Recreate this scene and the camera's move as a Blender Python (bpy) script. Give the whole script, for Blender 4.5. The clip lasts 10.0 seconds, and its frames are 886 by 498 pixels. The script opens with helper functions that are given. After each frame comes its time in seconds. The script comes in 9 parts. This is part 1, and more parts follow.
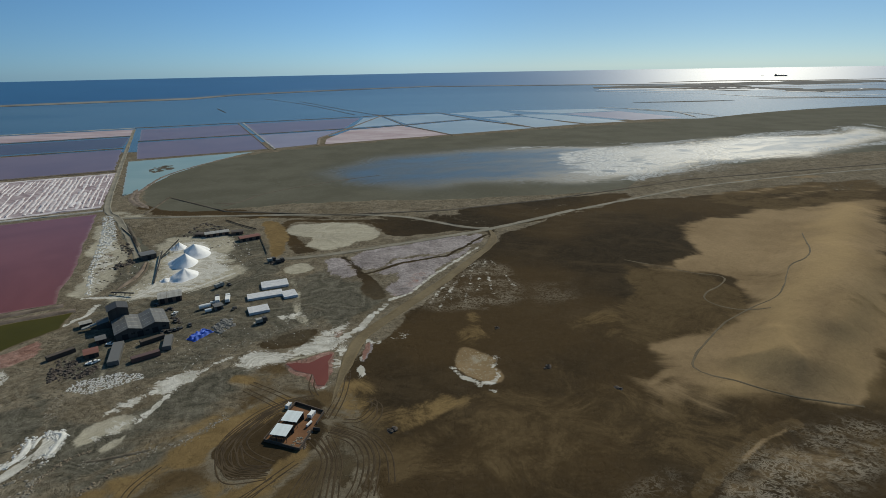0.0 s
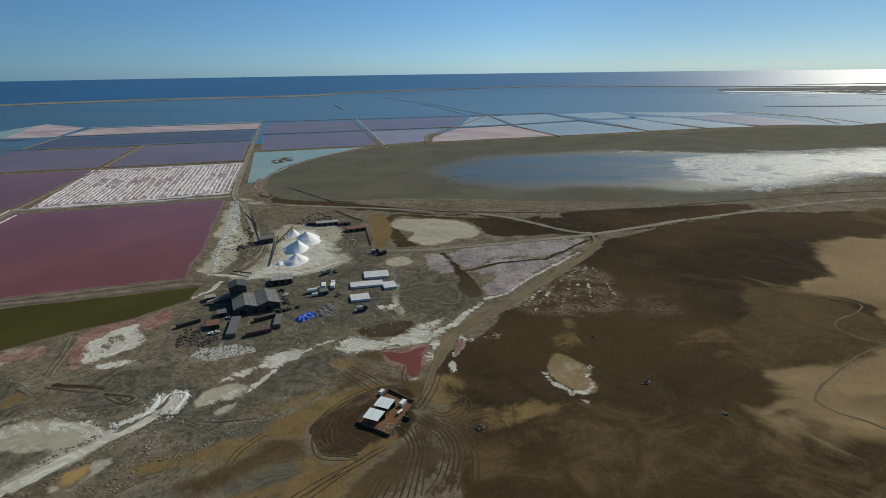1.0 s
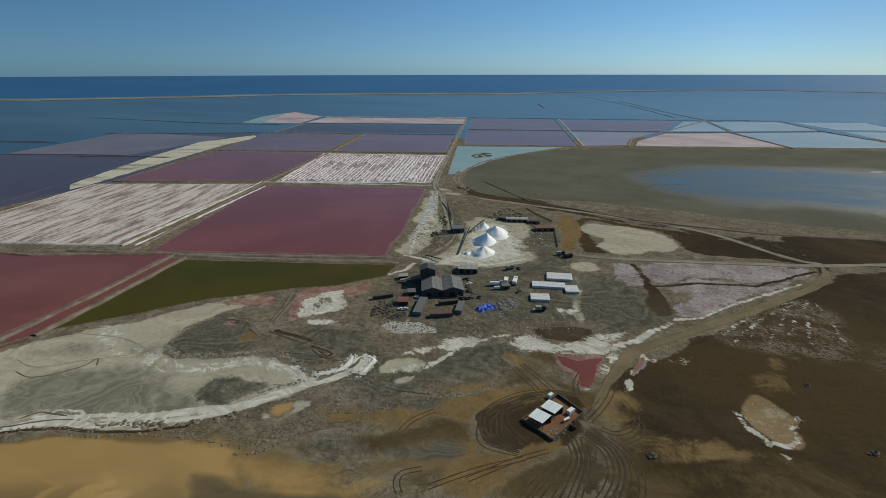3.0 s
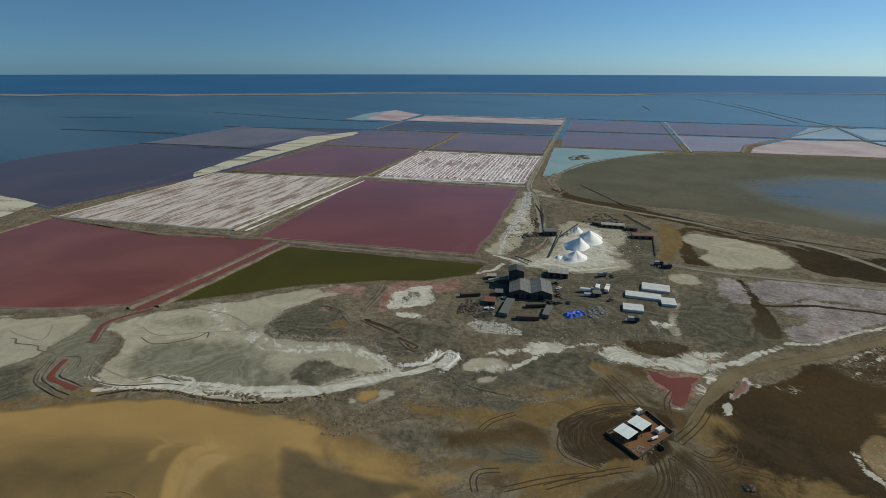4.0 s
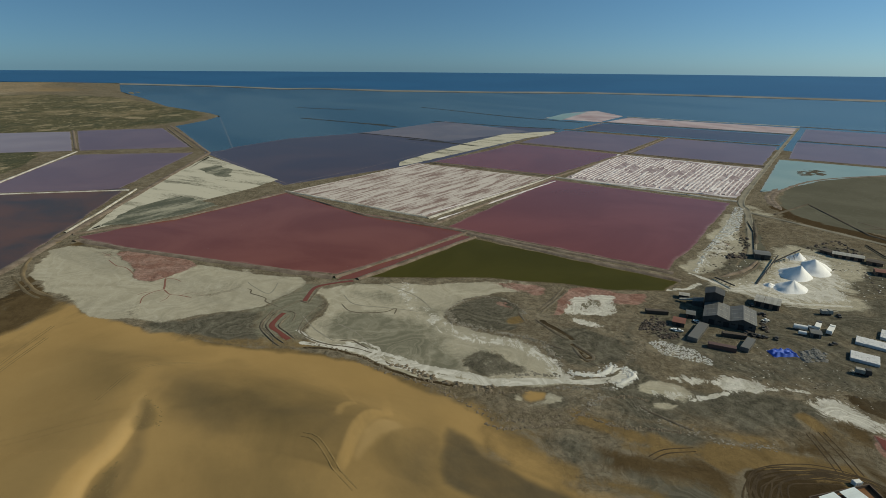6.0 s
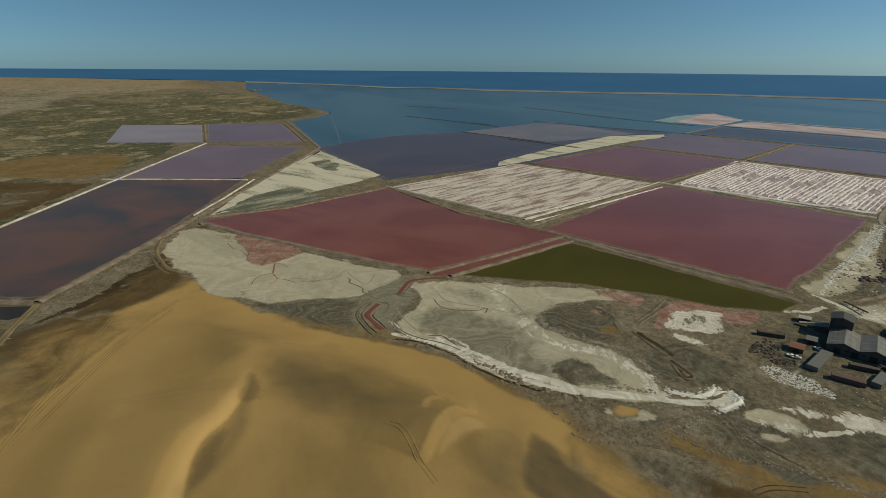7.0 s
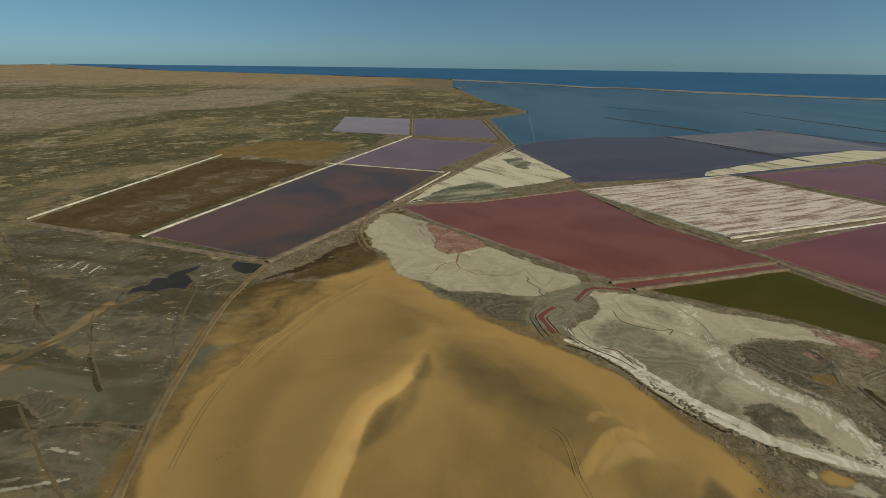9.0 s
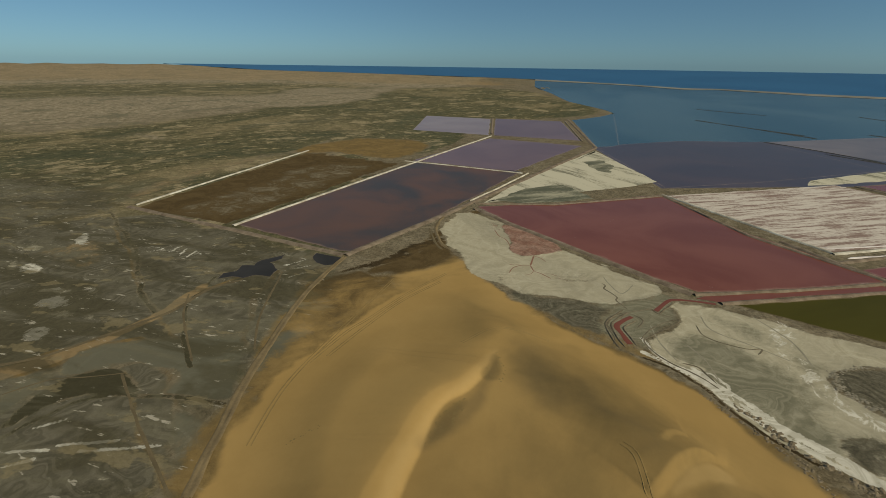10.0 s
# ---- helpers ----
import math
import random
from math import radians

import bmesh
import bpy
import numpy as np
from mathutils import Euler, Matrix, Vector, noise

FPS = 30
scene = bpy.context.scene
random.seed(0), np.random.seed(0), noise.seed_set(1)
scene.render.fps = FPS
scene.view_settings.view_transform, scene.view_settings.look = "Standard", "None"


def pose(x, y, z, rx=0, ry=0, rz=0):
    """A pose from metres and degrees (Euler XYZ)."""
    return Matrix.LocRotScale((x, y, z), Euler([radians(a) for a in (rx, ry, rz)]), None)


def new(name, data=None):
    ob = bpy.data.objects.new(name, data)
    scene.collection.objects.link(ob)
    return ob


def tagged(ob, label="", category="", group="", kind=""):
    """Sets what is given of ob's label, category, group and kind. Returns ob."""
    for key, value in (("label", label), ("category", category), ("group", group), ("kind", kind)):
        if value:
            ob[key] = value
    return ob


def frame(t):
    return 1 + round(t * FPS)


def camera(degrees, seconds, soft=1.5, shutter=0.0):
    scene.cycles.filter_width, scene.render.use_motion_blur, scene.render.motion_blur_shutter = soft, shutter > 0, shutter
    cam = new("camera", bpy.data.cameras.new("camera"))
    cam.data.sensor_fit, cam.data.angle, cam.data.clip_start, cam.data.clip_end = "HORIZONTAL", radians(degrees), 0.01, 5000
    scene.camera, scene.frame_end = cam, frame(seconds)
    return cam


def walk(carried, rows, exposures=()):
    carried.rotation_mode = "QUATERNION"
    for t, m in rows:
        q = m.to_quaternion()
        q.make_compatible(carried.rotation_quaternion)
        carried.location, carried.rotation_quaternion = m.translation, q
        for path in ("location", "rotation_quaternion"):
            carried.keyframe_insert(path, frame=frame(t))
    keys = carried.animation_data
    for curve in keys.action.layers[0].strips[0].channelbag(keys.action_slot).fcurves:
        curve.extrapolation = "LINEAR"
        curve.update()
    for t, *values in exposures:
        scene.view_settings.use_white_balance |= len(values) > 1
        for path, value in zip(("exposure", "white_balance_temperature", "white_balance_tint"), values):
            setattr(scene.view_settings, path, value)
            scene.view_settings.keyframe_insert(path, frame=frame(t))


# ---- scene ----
cam = camera(79.36, 10.0, soft=0.5)
PATH = [
    (0, 0.00, 0.00, 119.99, 71.334, 1.007, -7.449),
    (0.5, -0.15, -0.15, 119.99, 71.391, 0.923, -2.128),
    (1, -0.30, -0.29, 120.00, 71.464, 0.763, 3.719),
    (1.5, -0.45, -0.44, 120.00, 71.519, 0.578, 9.272),
    (2, -0.60, -0.60, 120.01, 71.533, 0.393, 14.852),
    (2.5, -0.76, -0.75, 120.01, 71.533, 0.281, 19.664),
    (4, -1.23, -1.23, 120.00, 71.493, -0.107, 34.759),
    (4.5, -1.38, -1.39, 120.00, 71.477, -0.106, 39.594),
    (5, -1.54, -1.54, 120.00, 71.425, -0.259, 44.889),
    (5.5, -1.71, -1.70, 120.00, 71.367, -0.384, 50.002),
    (7, -2.21, -2.12, 119.99, 71.179, -0.456, 65.869),
    (7.5, -2.36, -2.25, 119.99, 71.112, -0.571, 71.021),
    (8, -2.50, -2.35, 120.00, 71.033, -0.658, 76.544),
    (8.5, -2.62, -2.44, 120.00, 70.971, -0.722, 81.363),
    (9, -2.73, -2.52, 120.00, 70.898, -0.675, 86.269),
    (9.5, -2.84, -2.59, 120.00, 70.827, -0.692, 90.939),
    (10, -2.94, -2.65, 120.01, 70.786, -0.699, 94.674),
]
walk(cam, [(t, pose(x, y, z, rx, ry, rz)) for t, x, y, z, rx, ry, rz in PATH],
     exposures=[(0.0, 0.1, 6580, 7), (2.5, 0.13, 6680, 6), (5.5, 0.16, 6980, 4), (7.5, 0.18, 8050, 3), (10.0, 0.2, 8300, 4)])

# ---- light ----
SUN_AZ, SUN_EL = 36.0, 37.0  # degrees clockwise from +y, and above the horizon
world = bpy.data.worlds.new("sky")
scene.world = world
world.use_nodes = True
wn = world.node_tree
sky = wn.nodes.new("ShaderNodeTexSky")
sky.sky_type = "NISHITA"
sky.sun_disc = False
sky.sun_elevation = radians(SUN_EL)
sky.sun_rotation = radians(SUN_AZ)
sky.altitude = 100
sky.air_density, sky.dust_density, sky.ozone_density = 0.5, 0.5, 2.5
tint = wn.nodes.new("ShaderNodeMix")
tint.data_type, tint.blend_type = "RGBA", "MULTIPLY"
tint.inputs[0].default_value = 1.0
tint.inputs[7].default_value = (0.66, 0.94, 1.06, 1.0)
wn.links.new(sky.outputs[0], tint.inputs[6])
haze = wn.nodes.new("ShaderNodeMix")
haze.data_type = "RGBA"
haze.inputs[0].default_value = 0.36
haze.inputs[7].default_value = (1.15, 3.25, 6.1, 1.0)
wn.links.new(tint.outputs[2], haze.inputs[6])


def sky_node(kind, *values):
    """A node of the sky's tree with its inputs set or wired in order."""
    n = wn.nodes.new(kind)
    for socket, v in zip(n.inputs, values):
        if isinstance(v, bpy.types.NodeSocket):
            wn.links.new(v, socket)
        elif v is not None:
            socket.default_value = v
    return n


def sky_ramp(v, lo, hi, a, b):
    n = sky_node("ShaderNodeMapRange", v, lo, hi, a, b)
    n.interpolation_type = "SMOOTHSTEP"
    return n.outputs[0]


def sky_math(op, a, b):
    n = sky_node("ShaderNodeMath", a, b)
    n.operation = op
    return n.outputs[0]


# a broad bright side towards the sun, and grey sea haze low over the horizon
way = wn.nodes.new("ShaderNodeTexCoord").outputs["Generated"]
toward = wn.nodes.new("ShaderNodeVectorMath")
toward.operation = "DOT_PRODUCT"
wn.links.new(way, toward.inputs[0])
toward.inputs[1].default_value = (math.sin(radians(SUN_AZ)), math.cos(radians(SUN_AZ)), 0.0)
toward = toward.outputs["Value"]
wide = sky_ramp(toward, -0.25, 0.82, 0.86, 1.34)
wide = sky_math("SUBTRACT", wide, sky_ramp(toward, 0.82, 1.0, 0.0, 0.30))
wide = sky_math("ADD", wide, sky_ramp(toward, -1.0, -0.55, 0.16, 0.0))
low = sky_ramp(sky_node("ShaderNodeSeparateXYZ", way).outputs[2], 0.0, 0.14, 1.0, 0.0)
low = sky_math("MULTIPLY", low, sky_ramp(toward, -0.3, 0.7, 0.25, 1.0))
veil = sky_node("ShaderNodeMix")
veil.data_type, veil.blend_type = "RGBA", "MULTIPLY"
wn.links.new(low, veil.inputs[0])
wn.links.new(haze.outputs[2], veil.inputs[6])
veil.inputs[7].default_value = (1.10, 1.0, 0.94, 1.0)
shine = wn.nodes.new("ShaderNodeVectorMath")
shine.operation = "SCALE"
wn.links.new(veil.outputs[2], shine.inputs[0])
wn.links.new(wide, shine.inputs["Scale"])
wn.links.new(shine.outputs[0], wn.nodes["Background"].inputs[0])
wn.nodes["Background"].inputs[1].default_value = 0.066
sun = new("sun", bpy.data.lights.new("sun", "SUN"))
sun.data.energy, sun.data.angle, sun.data.color = 3.3, radians(0.53), (1.0, 0.92, 0.76)
sun.matrix_basis = pose(0, 0, 300, 90 - SUN_EL, 0, 180 - SUN_AZ)


# ---- materials ----
class Nodes:
    """A small helper round a material's node tree."""

    def __init__(self, name):
        self.mat = bpy.data.materials.new(name)
        self.mat.use_nodes = True
        self.nt = self.mat.node_tree
        self.bsdf = self.nt.nodes["Principled BSDF"]
        self.coord = None

    def add(self, kind):
        return self.nt.nodes.new(kind)

    def wire(self, a, b):
        self.nt.links.new(a, b)

    def put(self, value, socket):
        if isinstance(value, (int, float)):
            socket.default_value = value
        elif isinstance(value, tuple):
            socket.default_value = (*value, 1.0) if len(value) == 3 and len(socket.default_value) == 4 else value
        else:
            self.wire(value, socket)

    def place(self, scale=(1, 1, 1), turn=0.0, shift=(0, 0, 0)):
        tc = self.add("ShaderNodeNewGeometry")
        mp = self.add("ShaderNodeMapping")
        mp.inputs["Scale"].default_value = scale
        mp.inputs["Rotation"].default_value = (0, 0, radians(turn))
        mp.inputs["Location"].default_value = shift
        if turn:
            pre = self.add("ShaderNodeMapping")
            pre.inputs["Rotation"].default_value = (0, 0, radians(turn))
            mp.inputs["Rotation"].default_value = (0, 0, 0)
            self.wire(tc.outputs["Position"], pre.inputs[0])
            self.wire(pre.outputs[0], mp.inputs[0])
        else:
            self.wire(tc.outputs["Position"], mp.inputs[0])
        return mp.outputs[0]

    def noise(self, size, detail=4.0, rough=0.55, shift=0.0, stretch=None, turn=0.0, distort=0.0):
        """Noise with features about `size` metres wide."""
        n = self.add("ShaderNodeTexNoise")
        s = 1.0 / size
        sc = (s, s, s) if stretch is None else (s / stretch, s, s)
        self.wire(self.place(sc, turn, (shift, shift * 0.7, 0)), n.inputs["Vector"])
        n.inputs["Scale"].default_value = 1.0
        n.inputs["Detail"].default_value = detail
        n.inputs["Roughness"].default_value = rough
        n.inputs["Distortion"].default_value = distort
        return n.outputs[0]

    def bands(self, size, count, shift=0.0, wobble=0.0):
        """Uneven bands that follow the contours of a broad soft noise, like sediment left by water."""
        n = self.noise(size, 3.0, 0.45, shift)
        w = self.math("MULTIPLY", n, float(count))
        if wobble:
            w = self.math("ADD", w, self.math("MULTIPLY", self.noise(size * 0.08, 6.0, 0.65, shift + 4), wobble))
        t = self.add("ShaderNodeTexNoise")
        t.noise_dimensions = "1D"
        t.inputs["Scale"].default_value = 1.0
        t.inputs["Detail"].default_value = 5.0
        t.inputs["Roughness"].default_value = 0.62
        self.wire(w, t.inputs["W"])
        return t.outputs[0]

    def math(self, op, a, b=0.0, clamp=False):
        m = self.add("ShaderNodeMath")
        m.operation, m.use_clamp = op, clamp
        self.put(a, m.inputs[0])
        self.put(b, m.inputs[1])
        return m.outputs[0]

    def ramp(self, v, lo, hi, out_lo=0.0, out_hi=1.0):
        m = self.add("ShaderNodeMapRange")
        m.interpolation_type = "SMOOTHSTEP"
        for i, k in enumerate((v, lo, hi, out_lo, out_hi)):
            self.put(k, m.inputs[i])
        return m.outputs[0]

    def mix(self, fac, a, b):
        m = self.add("ShaderNodeMix")
        m.data_type = "RGBA"
        self.put(fac, m.inputs[0])
        self.put(a, m.inputs[6])
        self.put(b, m.inputs[7])
        return m.outputs[2]

    def attr(self, name):
        a = self.add("ShaderNodeAttribute")
        a.attribute_name = name
        return a.outputs["Fac"]

    def bump(self, height, strength=0.4, distance=0.2):
        b = self.add("ShaderNodeBump")
        b.inputs["Strength"].default_value = strength
        b.inputs["Distance"].default_value = distance
        self.wire(height, b.inputs["Height"])
        self.wire(b.outputs[0], self.bsdf.inputs["Normal"])

    def done(self, color, rough=0.9, spec=0.3, metal=0.0):
        self.put(color, self.bsdf.inputs["Base Color"])
        self.put(rough, self.bsdf.inputs["Roughness"])
        self.put(spec, self.bsdf.inputs["Specular IOR Level"])
        self.put(metal, self.bsdf.inputs["Metallic"])
        return self.mat


def earth(name, dark, light, size=3.0, rough=0.95, bump=0.3, spec=0.15):
    """Soil, crust, gravel: two tones, coarse and fine."""
    m = Nodes(name)
    coarse = m.noise(size * 6, 6, 0.6)
    fine = m.noise(size * 0.5, 8, 0.82, 7.3)
    f = m.ramp(m.math("ADD", m.math("MULTIPLY", coarse, 0.6), m.math("MULTIPLY", fine, 0.4)), 0.35, 0.65)
    m.bump(fine, bump, 0.3)
    return m.done(m.mix(f, dark, light), rough, spec)


def brine(name, deep, shallow, rough=0.3, size=60.0, gloss=0.15, stretch=None, turn=0.0):
    """Still, coloured brine: cloudy body colour under a water skin, paler in the shallows, with a few foam lines."""
    m = Nodes(name)
    big = m.noise(size, 7, 0.6, 3.1, stretch, turn, 0.8)
    rip = m.noise(1.6, 3, 0.5)
    m.bump(rip, 0.12, 0.05)
    col = m.mix(m.ramp(big, 0.36, 0.66), deep, shallow)
    bed = tuple(0.5 * s + 0.5 * e for s, e in zip(shallow, (0.30, 0.22, 0.17)))
    rim = m.noise(9, 7, 0.65, 4.0)
    v = m.math("ADD", m.attr("edge"), m.math("MULTIPLY", m.math("SUBTRACT", rim, 0.5), 1.2))
    col = m.mix(m.ramp(v, 0.45, 1.1, 0.0, 0.8), col, bed)
    col = m.mix(m.ramp(v, 0.95, 1.2, 0.0, 0.75), col, (0.36, 0.29, 0.25))
    foam = m.noise(14, 9, 0.72, 13.0, 4.0, 30.0, 1.0)
    col = m.mix(m.ramp(foam, 0.67, 0.75, 0.0, 0.35), col, (0.45, 0.40, 0.37))
    return m.done(col, rough, gloss)


def plain(name, color, rough=0.6, metal=0.0, spec=0.4, vary=0.25, size=1.5):
    """Painted or metal surface with dirt and fading."""
    m = Nodes(name)
    n = m.noise(size, 6, 0.6)
    oi = m.add("ShaderNodeObjectInfo")
    f = m.math("ADD", m.ramp(n, 0.35, 0.7, 0.0, vary), m.math("MULTIPLY", oi.outputs["Random"], vary * 0.5))
    dirt = tuple(0.55 * v + 0.03 for v in color)
    return m.done(m.mix(f, color, dirt), rough, spec, metal)


CLASSES = ("mud", "flat", "ochre", "brown", "pale", "sand", "gold_lit", "darksand_shade", "veg", "drab", "pink", "red", "salt", "silt", "white")
EXTRA = ("dark_ground_shade", "wet", "fleck", "scrub", "crack", "crust")


def ground_material():
    m = Nodes("ground")
    big = m.noise(70, 9, 0.62)
    mid = m.noise(14, 10, 0.68, 5.0, None, 0.0, 1.2)
    fine = m.noise(2.2, 10, 0.88, 11.0)
    edge = m.noise(24, 13, 0.80, 21.0, None, 0.0, 0.8)
    edge2 = m.noise(8, 11, 0.80, 33.0)
    fray = m.noise(5.5, 10, 0.80, 36.0, 1.8, 30.0, 1.0)
    tongue = m.noise(34, 12, 0.68, 23.0, 1.5, 35.0, 0.9)
    streak = m.bands(60, 26, 3.0, 0.4)
    streak2 = m.bands(44, 30, 17.0, 0.55)
    streak3 = m.bands(22, 22, 29.0, 1.0)

    def line(n, at, width):
        """A thin line along one contour of a noise."""
        return m.ramp(m.math("ABSOLUTE", m.math("SUBTRACT", n, at)), 0.0, width, 1.0, 0.0)

    rill = m.noise(17, 9, 0.6, 58.0, None, 0.0, 1.6)
    rills = m.math("MAXIMUM", line(rill, 0.5, 0.012), m.math("MULTIPLY", line(rill, 0.42, 0.010), 0.8))
    vein = m.noise(6.5, 8, 0.62, 63.0, 1.6, -20.0, 1.2)
    veins = line(vein, 0.5, 0.016)

    def two(a, b, n=mid, lo=0.36, hi=0.64):
        return m.mix(m.ramp(n, lo, hi), a, b)

    def factor(name, n, amp, width):
        v = m.math("ADD", m.attr(name), m.math("MULTIPLY", m.math("SUBTRACT", m.ramp(n, 0.25, 0.75), 0.5), amp))
        return m.math("MULTIPLY", m.ramp(v, 0.5 - width, 0.5 + width), m.ramp(m.attr(name), 0.0, 0.22))

    soil = two((0.128, 0.106, 0.073), (0.190, 0.160, 0.114), mid, 0.36, 0.64)
    soil = m.mix(m.ramp(streak2, 0.48, 0.66, 0.0, 0.28), soil, (0.232, 0.21, 0.162))
    soil = m.mix(m.ramp(streak, 0.32, 0.46, 0.2, 0.0), soil, (0.085, 0.073, 0.051))
    soil = m.mix(m.ramp(big, 0.45, 0.7, 0.0, 0.5), soil, (0.100, 0.077, 0.046))
    soil = m.mix(m.ramp(edge2, 0.60, 0.68, 0.0, 0.35), soil, (0.24, 0.218, 0.172))
    soil = m.mix(m.math("MULTIPLY", rills, 0.6), soil, (0.065, 0.055, 0.037))
    col = soil
    mud = two((0.0285, 0.0212, 0.0125), (0.0385, 0.0285, 0.0168), mid)
    soft = m.noise(120, 7, 0.55, 51.0)
    mud = m.mix(m.ramp(soft, 0.40, 0.62), mud, (0.058, 0.0390, 0.0190))
    mud = m.mix(m.ramp(m.noise(34, 9, 0.66, 54.0, 2.4, 25.0, 0.8), 0.50, 0.64, 0.0, 0.5), mud, (0.073, 0.0520, 0.0285))
    mud = m.mix(m.math("MULTIPLY", veins, 0.25), mud, (0.085, 0.068, 0.046))
    mud = m.mix(m.attr("fleck"), mud, (0.050, 0.046, 0.029))
    col = m.mix(factor("mud", edge, 0.8, 0.10), col, mud)
    flat = two((0.094, 0.090, 0.066), (0.117, 0.112, 0.084), big)
    flat = m.mix(m.ramp(streak2, 0.52, 0.66, 0.0, 0.18), flat, (0.15, 0.146, 0.116))
    col = m.mix(factor("flat", edge, 0.5, 0.14), col, flat)
    col = m.mix(factor("ochre", edge, 0.8, 0.26), col, two((0.130, 0.089, 0.040), (0.198, 0.136, 0.062), edge))
    col = m.mix(factor("brown", edge, 0.8, 0.24), col, two((0.066, 0.0455, 0.0225), (0.100, 0.070, 0.0355), edge))
    pale = two((0.204, 0.144, 0.079), (0.258, 0.185, 0.104), big)
    pale = m.mix(m.ramp(soft, 0.45, 0.65, 0.0, 0.6), pale, (0.176, 0.124, 0.067))
    # sand of the scrub land, greyed in its colour for distant haze
    pale = m.mix(m.attr("scrub"), pale, two((0.215, 0.178, 0.128), (0.32, 0.27, 0.20), edge))
    tuft2 = m.noise(13, 10, 0.76, 81.0)
    scrub = m.math("MULTIPLY", m.attr("scrub"), m.ramp(tuft2, 0.44, 0.53, 0.7, 0.0))
    pale = m.mix(scrub, pale, (0.092, 0.08, 0.05))
    bushy = m.math("MULTIPLY", m.attr("scrub"), m.ramp(m.noise(85, 11, 0.76, 131.0, 1.6, 15.0), 0.52, 0.57, 0.0, 0.7))
    pale = m.mix(bushy, pale, (0.115, 0.108, 0.075))
    col = m.mix(factor("pale", tongue, 0.7, 0.30), col, pale)
    sand = m.mix(m.ramp(big, 0.35, 0.65), (0.298, 0.194, 0.078), (0.345, 0.226, 0.093))
    sand = m.mix(m.ramp(big, 0.5, 0.75, 0.0, 0.3), sand, (0.285, 0.192, 0.078))
    col = m.mix(factor("sand", tongue, 0.5, 0.32), col, sand)
    # gold sand tone, also painted to brighten faces turned to the sun
    col = m.mix(m.attr("gold_lit"), col, m.mix(m.ramp(big, 0.4, 0.7), (0.40, 0.285, 0.140), (0.36, 0.255, 0.122)))
    # dark sand, also painted where slopes lie in shade
    darkened = m.math("MULTIPLY", m.attr("darksand_shade"), m.ramp(m.noise(46, 8, 0.62, 66.0, 2.0, -30.0, 0.8), 0.34, 0.66, 0.55, 1.15), True)
    col = m.mix(darkened, col, two((0.155, 0.108, 0.049), (0.185, 0.129, 0.057), big))
    # dark ground tone, also laid on the dune as painted shade
    dark_ground_shade = m.math("MULTIPLY", m.attr("dark_ground_shade"), m.ramp(m.noise(13, 7, 0.6, 77.0, 1.6, -20.0), 0.3, 0.7, 0.8, 1.1), True)
    col = m.mix(dark_ground_shade, col, two((0.066, 0.055, 0.037), (0.085, 0.070, 0.045), mid))
    veg = two((0.072, 0.070, 0.040), (0.128, 0.115, 0.068), edge)
    tuft = m.noise(15, 9, 0.72, 71.0, 1.4, 60.0)
    veg = m.mix(m.ramp(tuft, 0.56, 0.60, 0.0, 0.9), veg, (0.34, 0.275, 0.175))
    shrub = m.noise(9.0, 9, 0.72, 61.0)
    veg = m.mix(m.ramp(shrub, 0.52, 0.58, 0.0, 0.75), veg, (0.046, 0.046, 0.027))
    huge = m.noise(260, 10, 0.64, 41.0, 2.0, 10.0, 0.5)
    veg = m.mix(m.ramp(huge, 0.50, 0.60, 0.0, 0.5), veg, two((0.19, 0.15, 0.09), (0.30, 0.24, 0.15), edge))
    veg = m.mix(m.ramp(huge, 0.36, 0.46, 0.4, 0.0), veg, (0.072, 0.082, 0.056))
    far = m.noise(75, 11, 0.76, 121.0, 1.5, 20.0)
    veg = m.mix(m.ramp(far, 0.545, 0.585, 0.0, 0.75), veg, (0.30, 0.245, 0.16))
    veg = m.mix(m.ramp(m.noise(95, 11, 0.74, 127.0, 1.8, 30.0), 0.53, 0.58, 0.0, 0.6), veg, (0.055, 0.062, 0.040))
    col = m.mix(factor("veg", edge, 0.9, 0.2), col, veg)
    col = m.mix(factor("drab", edge, 0.7, 0.2), col, two((0.084, 0.077, 0.057), (0.126, 0.115, 0.087), streak2))
    pink = two((0.215, 0.188, 0.182), (0.31, 0.278, 0.268), edge, 0.42, 0.58)
    pink = m.mix(m.math("MULTIPLY", veins, 0.5), pink, (0.13, 0.105, 0.095))
    col = m.mix(factor("pink", edge2, 1.1, 0.10), col, pink)
    col = m.mix(factor("red", edge2, 0.7, 0.12), col, two((0.205, 0.112, 0.087), (0.285, 0.186, 0.152)))
    salt = two((0.315, 0.286, 0.214), (0.365, 0.334, 0.256), streak, 0.30, 0.62)
    salt = m.mix(m.ramp(streak2, 0.48, 0.70, 0.0, 0.3), salt, (0.46, 0.43, 0.35))
    salt = m.mix(m.ramp(m.noise(55, 8, 0.55, 44.0, 2.6, -25.0, 1.4), 0.44, 0.66, 0.0, 0.5), salt, (0.24, 0.222, 0.172))
    salt = m.mix(m.math("MULTIPLY", rills, 0.22), salt, (0.18, 0.16, 0.118))
    salt = m.mix(m.math("MULTIPLY", line(rill, 0.57, 0.010), 0.2), salt, (0.52, 0.495, 0.43))
    col = m.mix(factor("salt", edge, 0.7, 0.14), col, salt)
    silt = two((0.150, 0.143, 0.104), (0.205, 0.194, 0.145), streak2, 0.38, 0.64)
    silt = m.mix(m.math("MULTIPLY", rills, 0.35), silt, (0.09, 0.082, 0.058))
